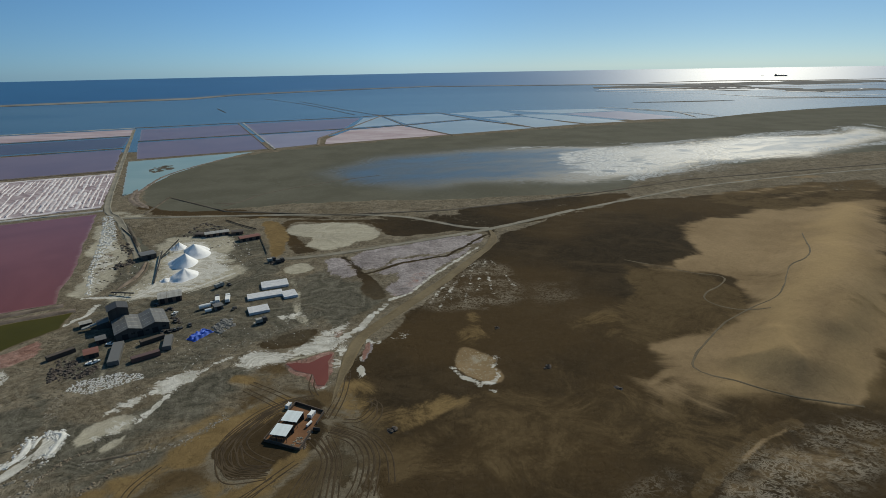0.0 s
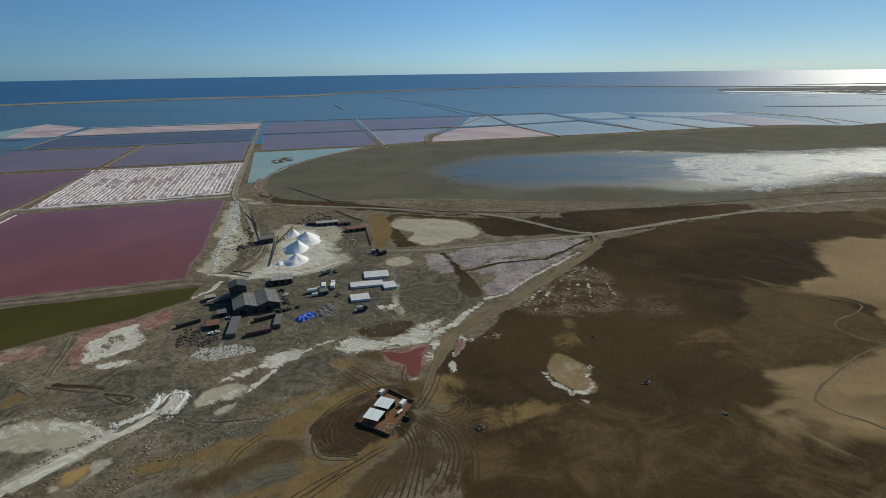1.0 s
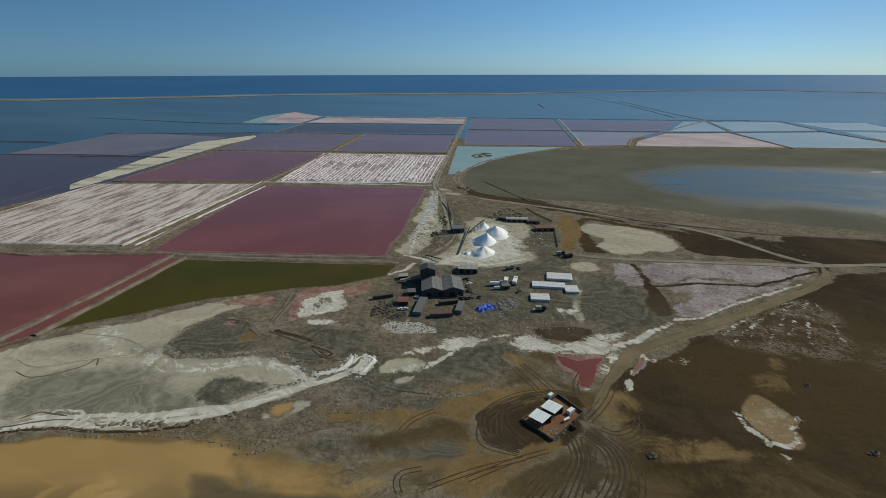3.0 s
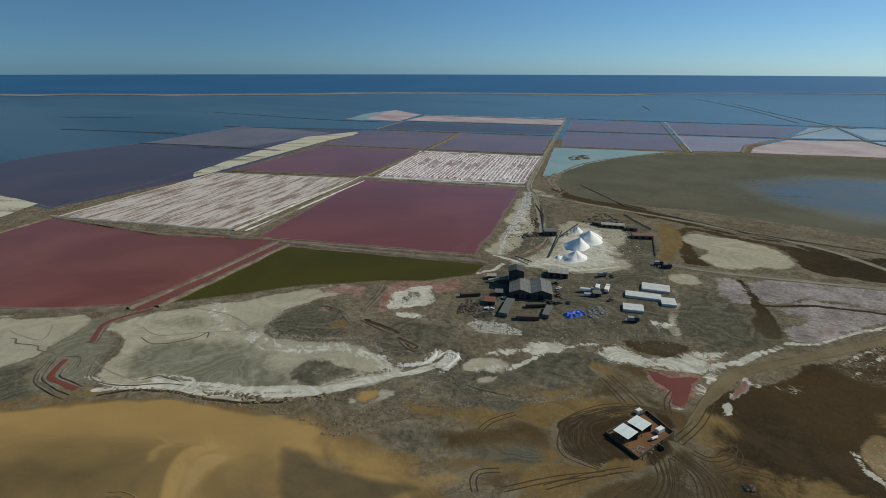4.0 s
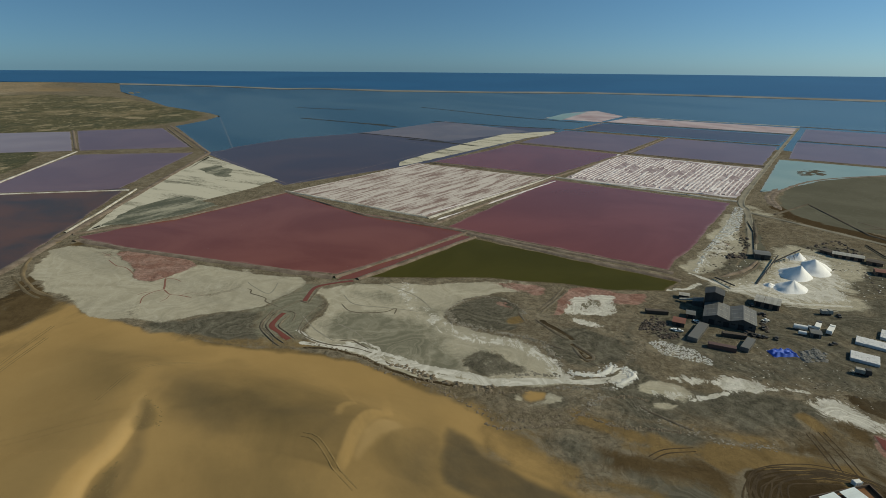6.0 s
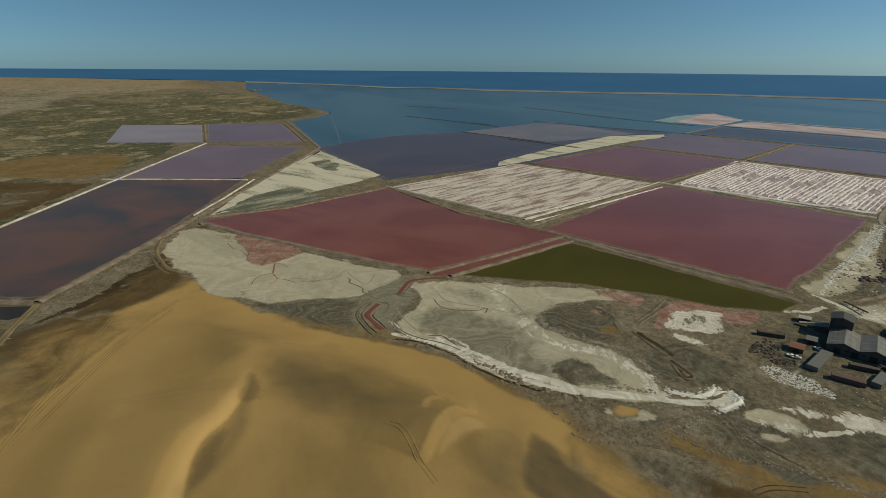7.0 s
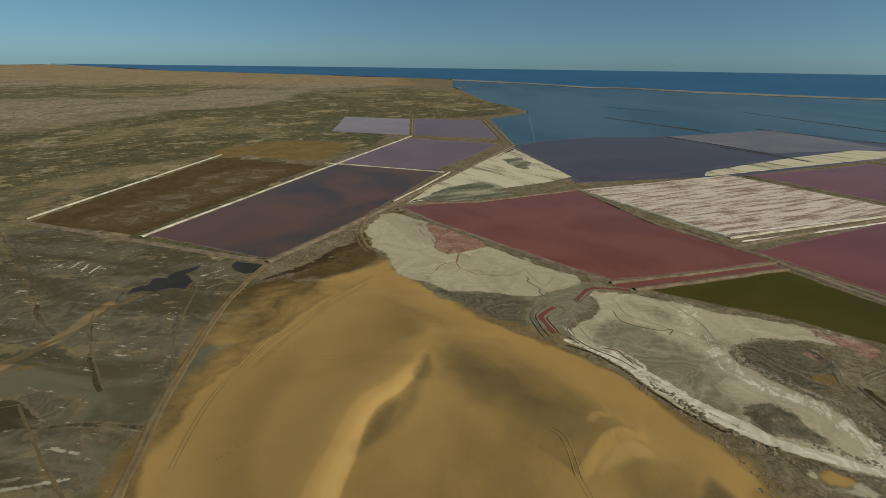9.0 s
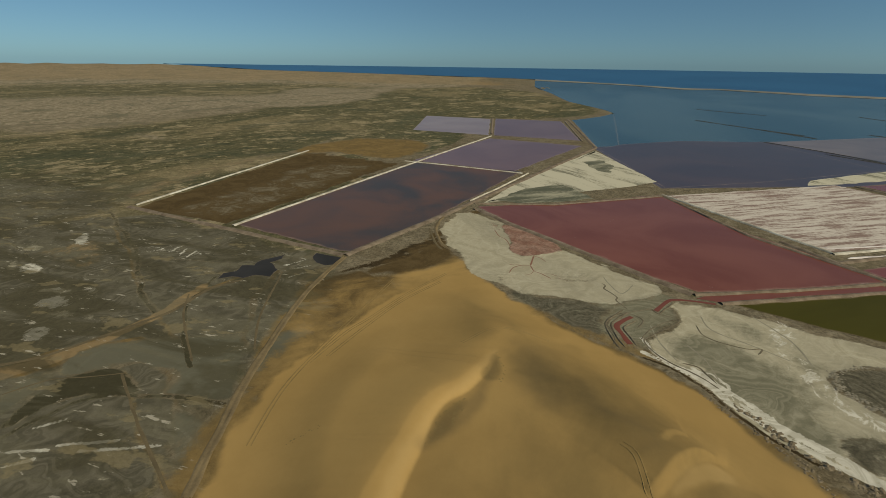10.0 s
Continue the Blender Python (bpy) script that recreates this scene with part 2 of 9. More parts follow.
    silt = m.mix(m.ramp(vein, 0.58, 0.66, 0.0, 0.35), silt, (0.27, 0.255, 0.20))
    col = m.mix(factor("silt", edge, 0.6, 0.30), col, silt)
    white = two((0.41, 0.39, 0.335), (0.53, 0.51, 0.455), streak2, 0.38, 0.62)
    white = m.mix(m.ramp(edge2, 0.38, 0.46, 0.55, 0.0), white, (0.28, 0.258, 0.205))
    col = m.mix(factor("white", fray, 1.2, 0.08), col, white)
    fleck = m.noise(4, 8, 0.66, 91.0, 3.6, 105.0)
    fleck = m.math("MULTIPLY", m.attr("fleck"), m.ramp(fleck, 0.61, 0.65))
    shade = m.noise(26, 6, 0.55, 95.0, 2.6, 100.0, 0.8)
    col = m.mix(m.math("MULTIPLY", m.attr("fleck"), m.ramp(shade, 0.42, 0.54, 0.75, 0.0)), col, two((0.056, 0.050, 0.031), (0.074, 0.066, 0.041), edge))
    col = m.mix(m.math("MULTIPLY", m.attr("fleck"), m.ramp(shade, 0.54, 0.60, 0.0, 0.5)), col, two((0.118, 0.108, 0.075), (0.150, 0.138, 0.100), edge))
    col = m.mix(m.math("MULTIPLY", m.attr("fleck"), m.ramp(m.noise(17, 7, 0.6, 98.0, 1.7, 95.0), 0.59, 0.63, 0.0, 0.6)), col, (0.20, 0.165, 0.10))
    col = m.mix(m.math("MULTIPLY", fleck, 0.75), col, (0.40, 0.37, 0.31))
    crystal = line(m.noise(2.6, 9, 0.74, 97.0, 1.4, 20.0, 0.8), 0.5, 0.06)
    thin = m.noise(16, 8, 0.66, 99.0)
    rime = m.math("MULTIPLY", m.attr("crack"), m.math("MULTIPLY", crystal, m.ramp(thin, 0.40, 0.58, 0.05, 1.0)))
    col = m.mix(m.math("MULTIPLY", rime, 0.7), col, (0.33, 0.29, 0.225))
    wet = m.attr("wet")
    wetf = m.ramp(m.math("ADD", wet, m.math("MULTIPLY", m.math("SUBTRACT", streak, 0.5), 0.35)), 0.2, 1.15)
    swirl = m.noise(45, 8, 0.6, 8.0, 2.5, -15.0, 1.5)
    col = m.mix(m.math("MULTIPLY", wetf, m.ramp(swirl, 0.3, 0.7, 0.95, 0.6)), col, (0.038, 0.052, 0.057))
    # pale whorls on the pan: salt crust plus sun glitter painted as colour
    eddy = m.noise(130, 7, 0.52, 28.0, 1.5, -25.0, 4.2)
    crust = m.ramp(m.math("ADD", m.attr("crust"), m.math("MULTIPLY", m.math("SUBTRACT", eddy, 0.5), 4.2)), 0.45, 0.8)
    crust = m.math("MULTIPLY", crust, m.ramp(m.attr("crust"), 0.0, 0.3))
    whorl = m.math("MAXIMUM", line(eddy, 0.56, 0.022), m.math("MAXIMUM", line(eddy, 0.49, 0.020), line(eddy, 0.63, 0.022)))
    crust = m.math("MULTIPLY", crust, m.ramp(whorl, 0.0, 1.0, 1.0, 0.15))
    col = m.mix(m.math("MULTIPLY", crust, 0.75), col, two((0.33, 0.345, 0.345), (0.52, 0.535, 0.535), streak2))
    wetf = m.math("MULTIPLY", wetf, m.ramp(crust, 0.0, 1.0, 1.0, 0.6))
    grain = m.math("ADD", m.ramp(fine, 0.32, 0.68, 0.55, 1.45), m.ramp(edge2, 0.3, 0.7, -0.24, 0.24))
    smooth = m.math("ADD", m.math("ADD", m.attr("sand"), m.attr("flat"), True), m.math("ADD", m.attr("gold_lit"), m.attr("darksand_shade"), True), True)
    dull = m.math("ADD", m.math("ADD", m.math("ADD", m.attr("mud"), m.attr("ochre"), True), m.math("ADD", m.attr("brown"), m.attr("pale"), True), True), m.math("MULTIPLY", m.attr("white"), 0.8), True)
    smooth = m.math("ADD", smooth, m.math("MULTIPLY", m.math("MAXIMUM", m.attr("salt"), m.attr("silt")), 0.85), True)
    dull = m.math("ADD", dull, m.math("MULTIPLY", m.attr("fleck"), 0.8), True)
    calm = m.math("MULTIPLY", m.ramp(smooth, 0, 1, 1.0, 0.05), m.ramp(dull, 0, 1, 1.0, 0.26))
    grain = m.math("ADD", m.math("MULTIPLY", m.math("SUBTRACT", grain, 1.0), calm), 1.0)
    mul = m.add("ShaderNodeVectorMath")
    mul.operation = "SCALE"
    m.wire(col, mul.inputs[0])
    m.wire(grain, mul.inputs["Scale"])
    m.bump(m.math("MULTIPLY", m.math("ADD", m.math("ADD", fine, mid), m.math("MULTIPLY", rills, -0.5)), calm), 0.6, 0.7)
    return m.done(mul.outputs[0], m.ramp(wetf, 0, 1, 0.95, m.ramp(swirl, 0.35, 0.65, 0.30, 0.42)), m.ramp(wetf, 0, 1, 0.02, 0.3))


M_GROUND = ground_material()
M_ROAD = earth("road_gravel", (0.115, 0.088, 0.050), (0.178, 0.140, 0.082), 4)
M_PALEROAD = earth("pale_road", (0.15, 0.136, 0.102), (0.25, 0.228, 0.178), 4)
M_TRACK = earth("track_dirt", (0.12, 0.09, 0.053), (0.205, 0.155, 0.09), 2)
M_BANK = earth("bank_earth", (0.105, 0.080, 0.060), (0.225, 0.180, 0.140), 1.2)
M_SALTBANK = earth("salt_crusted_bank", (0.25, 0.225, 0.18), (0.55, 0.53, 0.48), 2)
M_DARKBANK = earth("dark_bank", (0.065, 0.053, 0.038), (0.13, 0.108, 0.078), 2)
M_SALTROAD = earth("salt_track", (0.33, 0.31, 0.26), (0.52, 0.50, 0.44), 3)
M_RED = brine("red_brine", (0.142, 0.044, 0.031), (0.180, 0.062, 0.045), 0.26, 90, 0.09)
M_MAROON = brine("maroon_brine", (0.140, 0.041, 0.032), (0.178, 0.055, 0.044), 0.26, 110, 0.10)
M_OLIVE = brine("olive_brine", (0.046, 0.042, 0.007), (0.058, 0.052, 0.010), 0.4, 80, 0.02)
M_PURPLE = brine("purple_brine", (0.132, 0.074, 0.083), (0.162, 0.094, 0.10), 0.3, 120)
M_LILAC = brine("lilac_brine", (0.215, 0.158, 0.172), (0.26, 0.20, 0.21), 0.3, 120)
M_DULLILAC = brine("dull_lilac_brine", (0.125, 0.098, 0.105), (0.175, 0.135, 0.135), 0.3, 120)
M_TURQ = brine("turquoise_brine", (0.20, 0.28, 0.25), (0.25, 0.325, 0.285), 0.3, 90)
M_PALE = brine("pale_brine", (0.22, 0.26, 0.26), (0.29, 0.32, 0.31), 0.3, 120, 0.3)
M_DARKPURPLE = brine("dark_purple_brine", (0.055, 0.046, 0.048), (0.110, 0.059, 0.046), 0.35, 90, 0.05)
M_SLATE = brine("slate_brine", (0.055, 0.039, 0.050), (0.074, 0.049, 0.056), 0.3, 150, 0.12)
M_LAGOON = brine("lagoon_water", (0.024, 0.050, 0.066), (0.052, 0.086, 0.100), 0.26, 300, 0.26, 4.0, 8.0)
M_POOL = brine("pool_water", (0.028, 0.028, 0.030), (0.040, 0.039, 0.041), 0.6, 40, 0.03)
M_SEA = brine("sea_water", (0.010, 0.070, 0.165), (0.014, 0.085, 0.19), 0.36, 800, 0.42)


def crust(name, body, white, size, stretch, turn, lo, hi):
    """A drained pond floor: streaks of white salt over a stained bed."""
    m = Nodes(name)
    s = m.noise(size, 9, 0.66, 2.0, stretch, turn)
    f = m.noise(3.0, 7, 0.66, 9.0)
    v = m.math("ADD", m.math("MULTIPLY", s, 0.75), m.math("MULTIPLY", f, 0.25))
    m.bump(v, 0.3, 0.3)
    return m.done(m.mix(m.ramp(v, lo, hi), body, white), 0.8, 0.2)


M_PINKSALT = crust("pink_salt_pan", (0.29, 0.215, 0.23), (0.43, 0.37, 0.385), 60, 2.0, 10.0, 0.38, 0.62)
M_CRUST = crust("pinkish_salt_crust", (0.21, 0.145, 0.125), (0.50, 0.45, 0.41), 6, 9.0, -110.6, 0.42, 0.55)
M_ROWBED = crust("salt_row_bed", (0.23, 0.175, 0.185), (0.48, 0.42, 0.42), 6, 7.0, 38.0, 0.40, 0.66)
M_CREAM = crust("cream_salt_crust", (0.16, 0.152, 0.11), (0.46, 0.43, 0.34), 22, 5.0, -28.0, 0.38, 0.50)
M_SALT = earth("clean_salt", (0.70, 0.70, 0.69), (0.84, 0.84, 0.83), 2, 0.8, 0.5)
M_SPIT = earth("spit_sand", (0.13, 0.122, 0.108), (0.25, 0.235, 0.21), 30)


# ---- building helpers ----
def mesh_object(name, verts, faces, material, parent=None, smooth=False):
    me = bpy.data.meshes.new(name)
    me.from_pydata([tuple(v) for v in verts], [], [tuple(f) for f in faces])
    me.materials.append(material)
    if smooth:
        me.shade_smooth()
    ob = new(name, me)
    if parent:
        ob.parent = parent
    return ob


def inside_distance(px, py, poly):
    """Signed distance to a polygon's outline, positive inside."""
    d2 = np.full(px.shape, 1e12)
    inn = np.zeros(px.shape, bool)
    n = len(poly)
    for i in range(n):
        ax, ay = poly[i]
        bx, by = poly[(i + 1) % n]
        ex, ey = bx - ax, by - ay
        t = np.clip(((px - ax) * ex + (py - ay) * ey) / (ex * ex + ey * ey + 1e-9), 0, 1)
        d2 = np.minimum(d2, (px - ax - t * ex) ** 2 + (py - ay - t * ey) ** 2)
        cross = ((ay > py) != (by > py)) & (px < ex * (py - ay) / (ey if ey else 1e-9) + ax)
        inn ^= cross
    d = np.sqrt(d2)
    return np.where(inn, d, -d)


def line_distance(px, py, line):
    """Distance to a polyline, the signed side (left positive) and the way along it from 0 to 1."""
    best = np.full(px.shape, 1e12)
    side = np.zeros(px.shape)
    along = np.zeros(px.shape)
    n = len(line) - 1
    for i in range(n):
        (ax, ay), (bx, by) = line[i], line[i + 1]
        ex, ey = bx - ax, by - ay
        t = np.clip(((px - ax) * ex + (py - ay) * ey) / (ex * ex + ey * ey + 1e-9), 0, 1)
        dx, dy = px - ax - t * ex, py - ay - t * ey
        d2 = dx * dx + dy * dy
        near = d2 < best
        best = np.where(near, d2, best)
        side = np.where(near, np.sign(ex * dy - ey * dx), side)
        along = np.where(near, (i + t) / n, along)
    return np.sqrt(best), side, along


def smooth01(v):
    v = np.clip(v, 0, 1)
    return v * v * (3 - 2 * v)


def bowl(r):
    """The sheet lifts far out, so that its rim stands at the sea's horizon."""
    return np.where(r < 4700, 91.0 * np.clip((r - 2900) / 1800, 0, 1), 91.0 - (r - 4700) * 0.5)


DUNE = [(-300.8, 2.2), (-304.7, -9.5), (-297.5, -26.6), (-266.8, -48.7), (-232.5, -63.7), (-203.5, -75.3), (-182.4, -81.8), (-162.8, -85.2), (-148.2, -85.7), (-132.8, -83.7), (-120.8, -83.6)] + [(-110, -75), (-60, -110), (40, -90), (60, 0), (-10, 60), (-40, 85)] + [(-81.6, 100.2), (-106.7, 101.6)] + [(-136.8, 102.4), (-145.3, 100.6), (-155.1, 97.1), (-167.5, 91.8), (-181.7, 85.7), (-195.9, 75.7), (-210, 66), (-219.8, 56.2), (-230.5, 45.5)] + [(-256.9, 28.9), (-276.1, 16.4)]
EAST_DUNE = [(476, 435), (403, 412), (303.4, 332), (240, 284), (185, 219.9), (146.6, 182.1), (154.5, 159.5), (181.8, 146)] + [(330, 210), (420, 330), (420, 420)]


GX, GY, GS = np.arange(-440, 180, 4.0), np.arange(-200, 280, 4.0), 4.0


def blurred(h, times):
    for _ in range(times):
        h = (np.roll(h, 1, 0) + 2 * h + np.roll(h, -1, 0)) / 4
        h = (np.roll(h, 1, 1) + 2 * h + np.roll(h, -1, 1)) / 4
    return h


def dune_grid():
    x, y = np.meshgrid(GX, GY)
    d = inside_distance(x, y, DUNE)
    return blurred(11.0 * smooth01((d - 4) / 95.0), 26) * smooth01((d + 3) / 14.0)


# low swells on the dune: crest line, height, and how far the two flanks reach
SWELLS = [
    ([(-213.1, 8.5), (-203, 21.6), (-182.1, 36.8), (-158.8, 48), (-142.6, 54.3)], 5.0, 44.0, 15.0),
    ([(-265, -14.3), (-237.9, -3.8), (-214.9, -0.1), (-204.4, -2)], 1.2, 26.0, 17.0),
    ([(-206.8, -63.5), (-166.9, -69.6), (-133, -70.1), (-108.9, -67.6)], 2.0, 34.0, 18.0),
]
EAST_SWELLS = [
    ([(379.0, 372.4), (307.8, 299.2), (251.9, 247.1), (212.7, 212.3), (181.0, 185.4), (157.1, 165.8)], 7.0, 22.0, 66.0),
    ([(306.8, 270.2), (263.9, 242.5), (221.9, 206.2), (203.2, 194.5)], 3.0, 10.0, 26.0),
    ([(190.0, 255.5), (185.4, 225.6), (212.1, 235.5), (278.0, 288.4)], 1.6, 16.0, 14.0),
    ([(175.6, 195.1), (169.0, 183.6), (165.7, 170.8)], 1.0, 3.0, 9.0),
]
# feet of the steep sunlit faces under the crests: line, height and width at start and end
FACES = [
    ([(-202.4, 6.3), (-186.7, 2.7), (-175, -2.3), (-167.3, -6.4), (-161.8, -13.1), (-154, -16.3), (-145, -18.2), (-136.8, -19), (-129.2, -20.9), (-121.1, -22.4), (-114.5, -23.2), (-105.6, -23.1)], -1, 0.75, 2.6, 7.0),
    ([(-123.9, 47.5), (-127.5, 51.9), (-130.6, 54.8), (-134.9, 58.8), (-139.5, 64.1), (-143, 70.7), (-141.1, 75.1)], 1, 0.7, 2.0, 2.2),
    ([(-144.7, 56.8), (-149.7, 59.8), (-151.3, 63.4), (-150.9, 66.0)], 1, 0.4, 1.4, 1.2),
]


def swells(x, y, ridges):
    h = np.zeros(x.shape)
    for line, height, left, right in ridges:
        line = smooth_points(line, 1)
        (ax, ay), (bx, by) = line[0], line[-1]
        nx, ny = (ay - by) / math.hypot(bx - ax, by - ay), (bx - ax) / math.hypot(bx - ax, by - ay)
        best = np.full(x.shape, 1e12)
        lean = np.zeros(x.shape)
        for (ax, ay), (bx, by) in zip(line, line[1:]):
            ex, ey = bx - ax, by - ay
            t = np.clip(((x - ax) * ex + (y - ay) * ey) / (ex * ex + ey * ey), 0, 1)
            dx, dy = x - ax - t * ex, y - ay - t * ey
            d2 = dx * dx + dy * dy
            near = d2 < best
            best = np.where(near, d2, best)
            lean = np.where(near, (dx * nx + dy * ny) / np.sqrt(d2 + 0.01), lean)
        reach = right + (left - right) * smooth01(0.5 + 0.5 * lean)
        h += height * np.exp(-best / reach ** 2 * 1.4)
    return h


def faces_height(x, y):
    """A steep sand face that rises on one side of its foot line and dies out behind its crest."""
    h = np.zeros(x.shape)
    for line, rise, steep, w0, w1 in FACES:
        r, side, along = line_distance(x, y, smooth_points(line, 1))
        wide = w0 + (w1 - w0) * along
        lift = steep * smooth01(along * 6.0) * (1.0 if rise < 0 else smooth01((1 - along) * 4.0))
        climb = np.minimum(r, wide * 1.5) if rise > 0 else 1.25 * wide * (1 - np.exp(-r / wide))
        h += np.where(side * rise > 0, lift * climb * np.exp(-np.clip(r - 1.5 * wide, 0, None) / (27.0 if rise < 0 else 12.0)), 0.0)
    return h


def smooth_points(points, times=2):
    """An open line with its corners cut."""
    for _ in range(times):
        out = [points[0]]
        for (ax, ay), (bx, by) in zip(points, points[1:]):
            out += [(ax * 0.75 + bx * 0.25, ay * 0.75 + by * 0.25), (ax * 0.25 + bx * 0.75, ay * 0.25 + by * 0.75)]
        points = out + [points[-1]]
    return points


DUNE_GRID = dune_grid()


def dune_height(x, y):
    u = np.clip((x - GX[0]) / GS, 0, len(GX) - 1.001)
    v = np.clip((y - GY[0]) / GS, 0, len(GY) - 1.001)
    i, j = u.astype(int), v.astype(int)
    fu, fv = u - i, v - j
    g = DUNE_GRID
    h = (g[j, i] * (1 - fu) + g[j, i + 1] * fu) * (1 - fv) + (g[j + 1, i] * (1 - fu) + g[j + 1, i + 1] * fu) * fv
    on = h > 0.05
    h[on] += (swells(x[on], y[on], SWELLS) + faces_height(x[on], y[on])) * smooth01(h[on] / 3.0)
    east = (x > 60) & (x < 700) & (y > 90) & (y < 800)
    xe, ye = x[east], y[east]
    h[east] += 3.0 * smooth01(inside_distance(xe, ye, EAST_DUNE) / 110.0)
    h[east] += swells(xe, ye, EAST_SWELLS) * smooth01(inside_distance(xe, ye, EAST_DUNE) / 30.0 + 0.4)
    return h


# ---- ground ----
def axis(lo, a, c, d, b, hi, step, grow=1.055):
    """Grid lines from lo to hi: close between a and b, twice as close between c and d, wider and wider outside."""
    mid = list(np.arange(a, c, step)) + list(np.arange(c, d, step / 2)) + list(np.arange(d, b + step, step))
    left, s, v = [], step, a
    while v > lo:
        s *= grow
        v -= s
        left.append(v)
    right, s, v = [], step, mid[-1]
    while v < hi:
        s *= grow
        v += s
        right.append(v)
    return np.array(left[::-1] + mid + right)


PAINT = []
LATTICE = np.random.RandomState(7).uniform(-1, 1, (256, 256))


def rough_noise(x, y, size, seed):
    """Smooth noise on a lattice, three octaves, from about -1 to 1."""
    out = np.zeros(x.shape)
    for k in range(3):
        u, v = x / size * 2.1 ** k + seed * 17.3, y / size * 2.1 ** k + seed * 5.9
        i, j = np.floor(u).astype(int), np.floor(v).astype(int)
        a, b = smooth01(u - i), smooth01(v - j)
        i0, i1, j0, j1 = i % 256, (i + 1) % 256, j % 256, (j + 1) % 256
        out += 0.55 ** k * ((LATTICE[i0, j0] * (1 - a) + LATTICE[i1, j0] * a) * (1 - b) + (LATTICE[i0, j1] * (1 - a) + LATTICE[i1, j1] * a) * b)
    return out * 0.8


def rounded(poly, times=2):
    """The outline with its corners cut."""
    for _ in range(times):
        out = []
        for (ax, ay), (bx, by) in zip(poly, poly[1:] + poly[:1]):
            out += [(ax * 0.75 + bx * 0.25, ay * 0.75 + by * 0.25), (ax * 0.25 + bx * 0.75, ay * 0.25 + by * 0.75)]
        poly = out
    return poly


def paint(name, poly, soft=6.0, strength=1.0, corner=2):
    PAINT.append((name, rounded(list(poly), corner), soft, strength, 0.0))


def stroke(name, line, width, soft=2.0, strength=1.0):
    PAINT.append((name, line, soft, strength, width))


# far land to the south-west: olive scrub and pale sand
paint("scrub", [(-345, -486), (-1935, -2503), (-2507, -2336), (-3087, -1164), (-3127, 187), (-1468, 201), (-804, -138), (-483, -478)], 60)
paint("veg", [(-90.1, -161.5), (-1935, -2503), (-2242, -2097), (-2579, -1535), (-2984, -502), (-2844, 185), (-1927, 262), (-1571, 336), (-1282, 177), (-1266, -156), (-916, -265), (-741, -257), (-625, -115), (-341, -84.4), (-307.8, -91.2), (-236.8, -89.2), (-184.8, -93.1), (-149.6, -88.1), (-115.4, -83.3)], 20)
paint("pale", [(-1878, -2208), (-2242, -2097), (-2896, -1404), (-2984, -502), (-2418, -383), (-1842, -583), (-1445, -678), (-1161, -834), (-926, -886), (-737, -892)], 60, 0.95)
paint("pale", [(-1544, -706), (-2064, -652), (-2268, -406), (-1747, -405), (-1444, -521)], 30, 0.9)
paint("pale", [(-2383, -3060), (-2779, -2581), (-3399, -1279), (-3276, 212), (-3047, 107), (-2919, -1103), (-2412, -2250), (-2100, -2709)], 60, 0.75)
paint("veg", [(-734, -238), (-953, -275), (-1337, -164), (-1182, -127), (-977, -14), (-663, -115), (-715, -201)], 10, 1)
paint("ochre", [(-772, -267), (-849, -237), (-850, -155), (-683, -118), (-744, -241)], 14, 0.8)
paint("veg", [(-531, -523), (-653, -635), (-832, -645), (-1070, -630), (-1492, -528), (-1430, -363), (-945, -242), (-706, -297), (-666, -400), (-544, -431)], 60, 0.6)
paint("pale", [(-836, -836), (-1239, -1175), (-1365, -1042), (-1325, -807), (-1673, -781), (-2450, -914), (-2835, -711), (-1637, -414), (-1720, -607), (-1289, -590), (-1085, -703), (-944, -729)], 40, 0.55)
paint("veg", [(-2596, -2137), (-3096, -2137), (-3172, -1823), (-3040, -1403), (-2666, -1539), (-2543, -1915)], 60, 0.9)
# pale far plain up to the skyline, with a dark green band before it
FAR_LAND = [(r * math.sin(radians(a)), r * math.cos(radians(a))) for r, turns in ((2750, (-165, -150, -135, -120, -105, -92)), (4850, (-88, -105, -120, -135, -150, -165))) for a in turns]
paint("pale", FAR_LAND, 90)
paint("scrub", FAR_LAND, 90, 0.5)
paint("veg", [(r * math.sin(radians(a)), r * math.cos(radians(a))) for r, turns in ((2050, (-140, -128, -116, -106)), (3100, (-100, -116, -128, -142))) for a in turns], 260, 0.72)
paint("pale", [(-1112, -1058), (-1244, -1064), (-1358, -1033), (-1296, -840), (-1332, -759), (-1700, -777), (-2136, -811), (-2786, -498), (-1728, -474), (-1354, -592), (-1081, -620), (-968, -666), (-894, -731), (-763, -737)], 60, 0.62)
paint("pale", [(-2345, -889), (-2656, -836), (-2562, -591), (-2402, -430), (-1839, -485), (-1710, -542), (-1904, -704)], 30, 0.95)
paint("veg", [(-703, -682), (-840, -688), (-949, -621), (-1218, -574), (-1612, -443), (-1357, -288), (-948, -305), (-761, -331), (-588, -366), (-491, -414), (-450, -448)], 50, 1.0)
paint("pale", [(-883, -615), (-877, -566), (-819, -492), (-808, -514)], 12, 0.8)
paint("ochre", [(-774, -251), (-855, -202), (-895, -134), (-844, -82), (-732, -95), (-686, -126), (-739, -207)], 12, 0.85)
stroke("pale", [(-467, -323), (-560, -330), (-634, -306), (-739, -272)], 10, 18, 0.5)
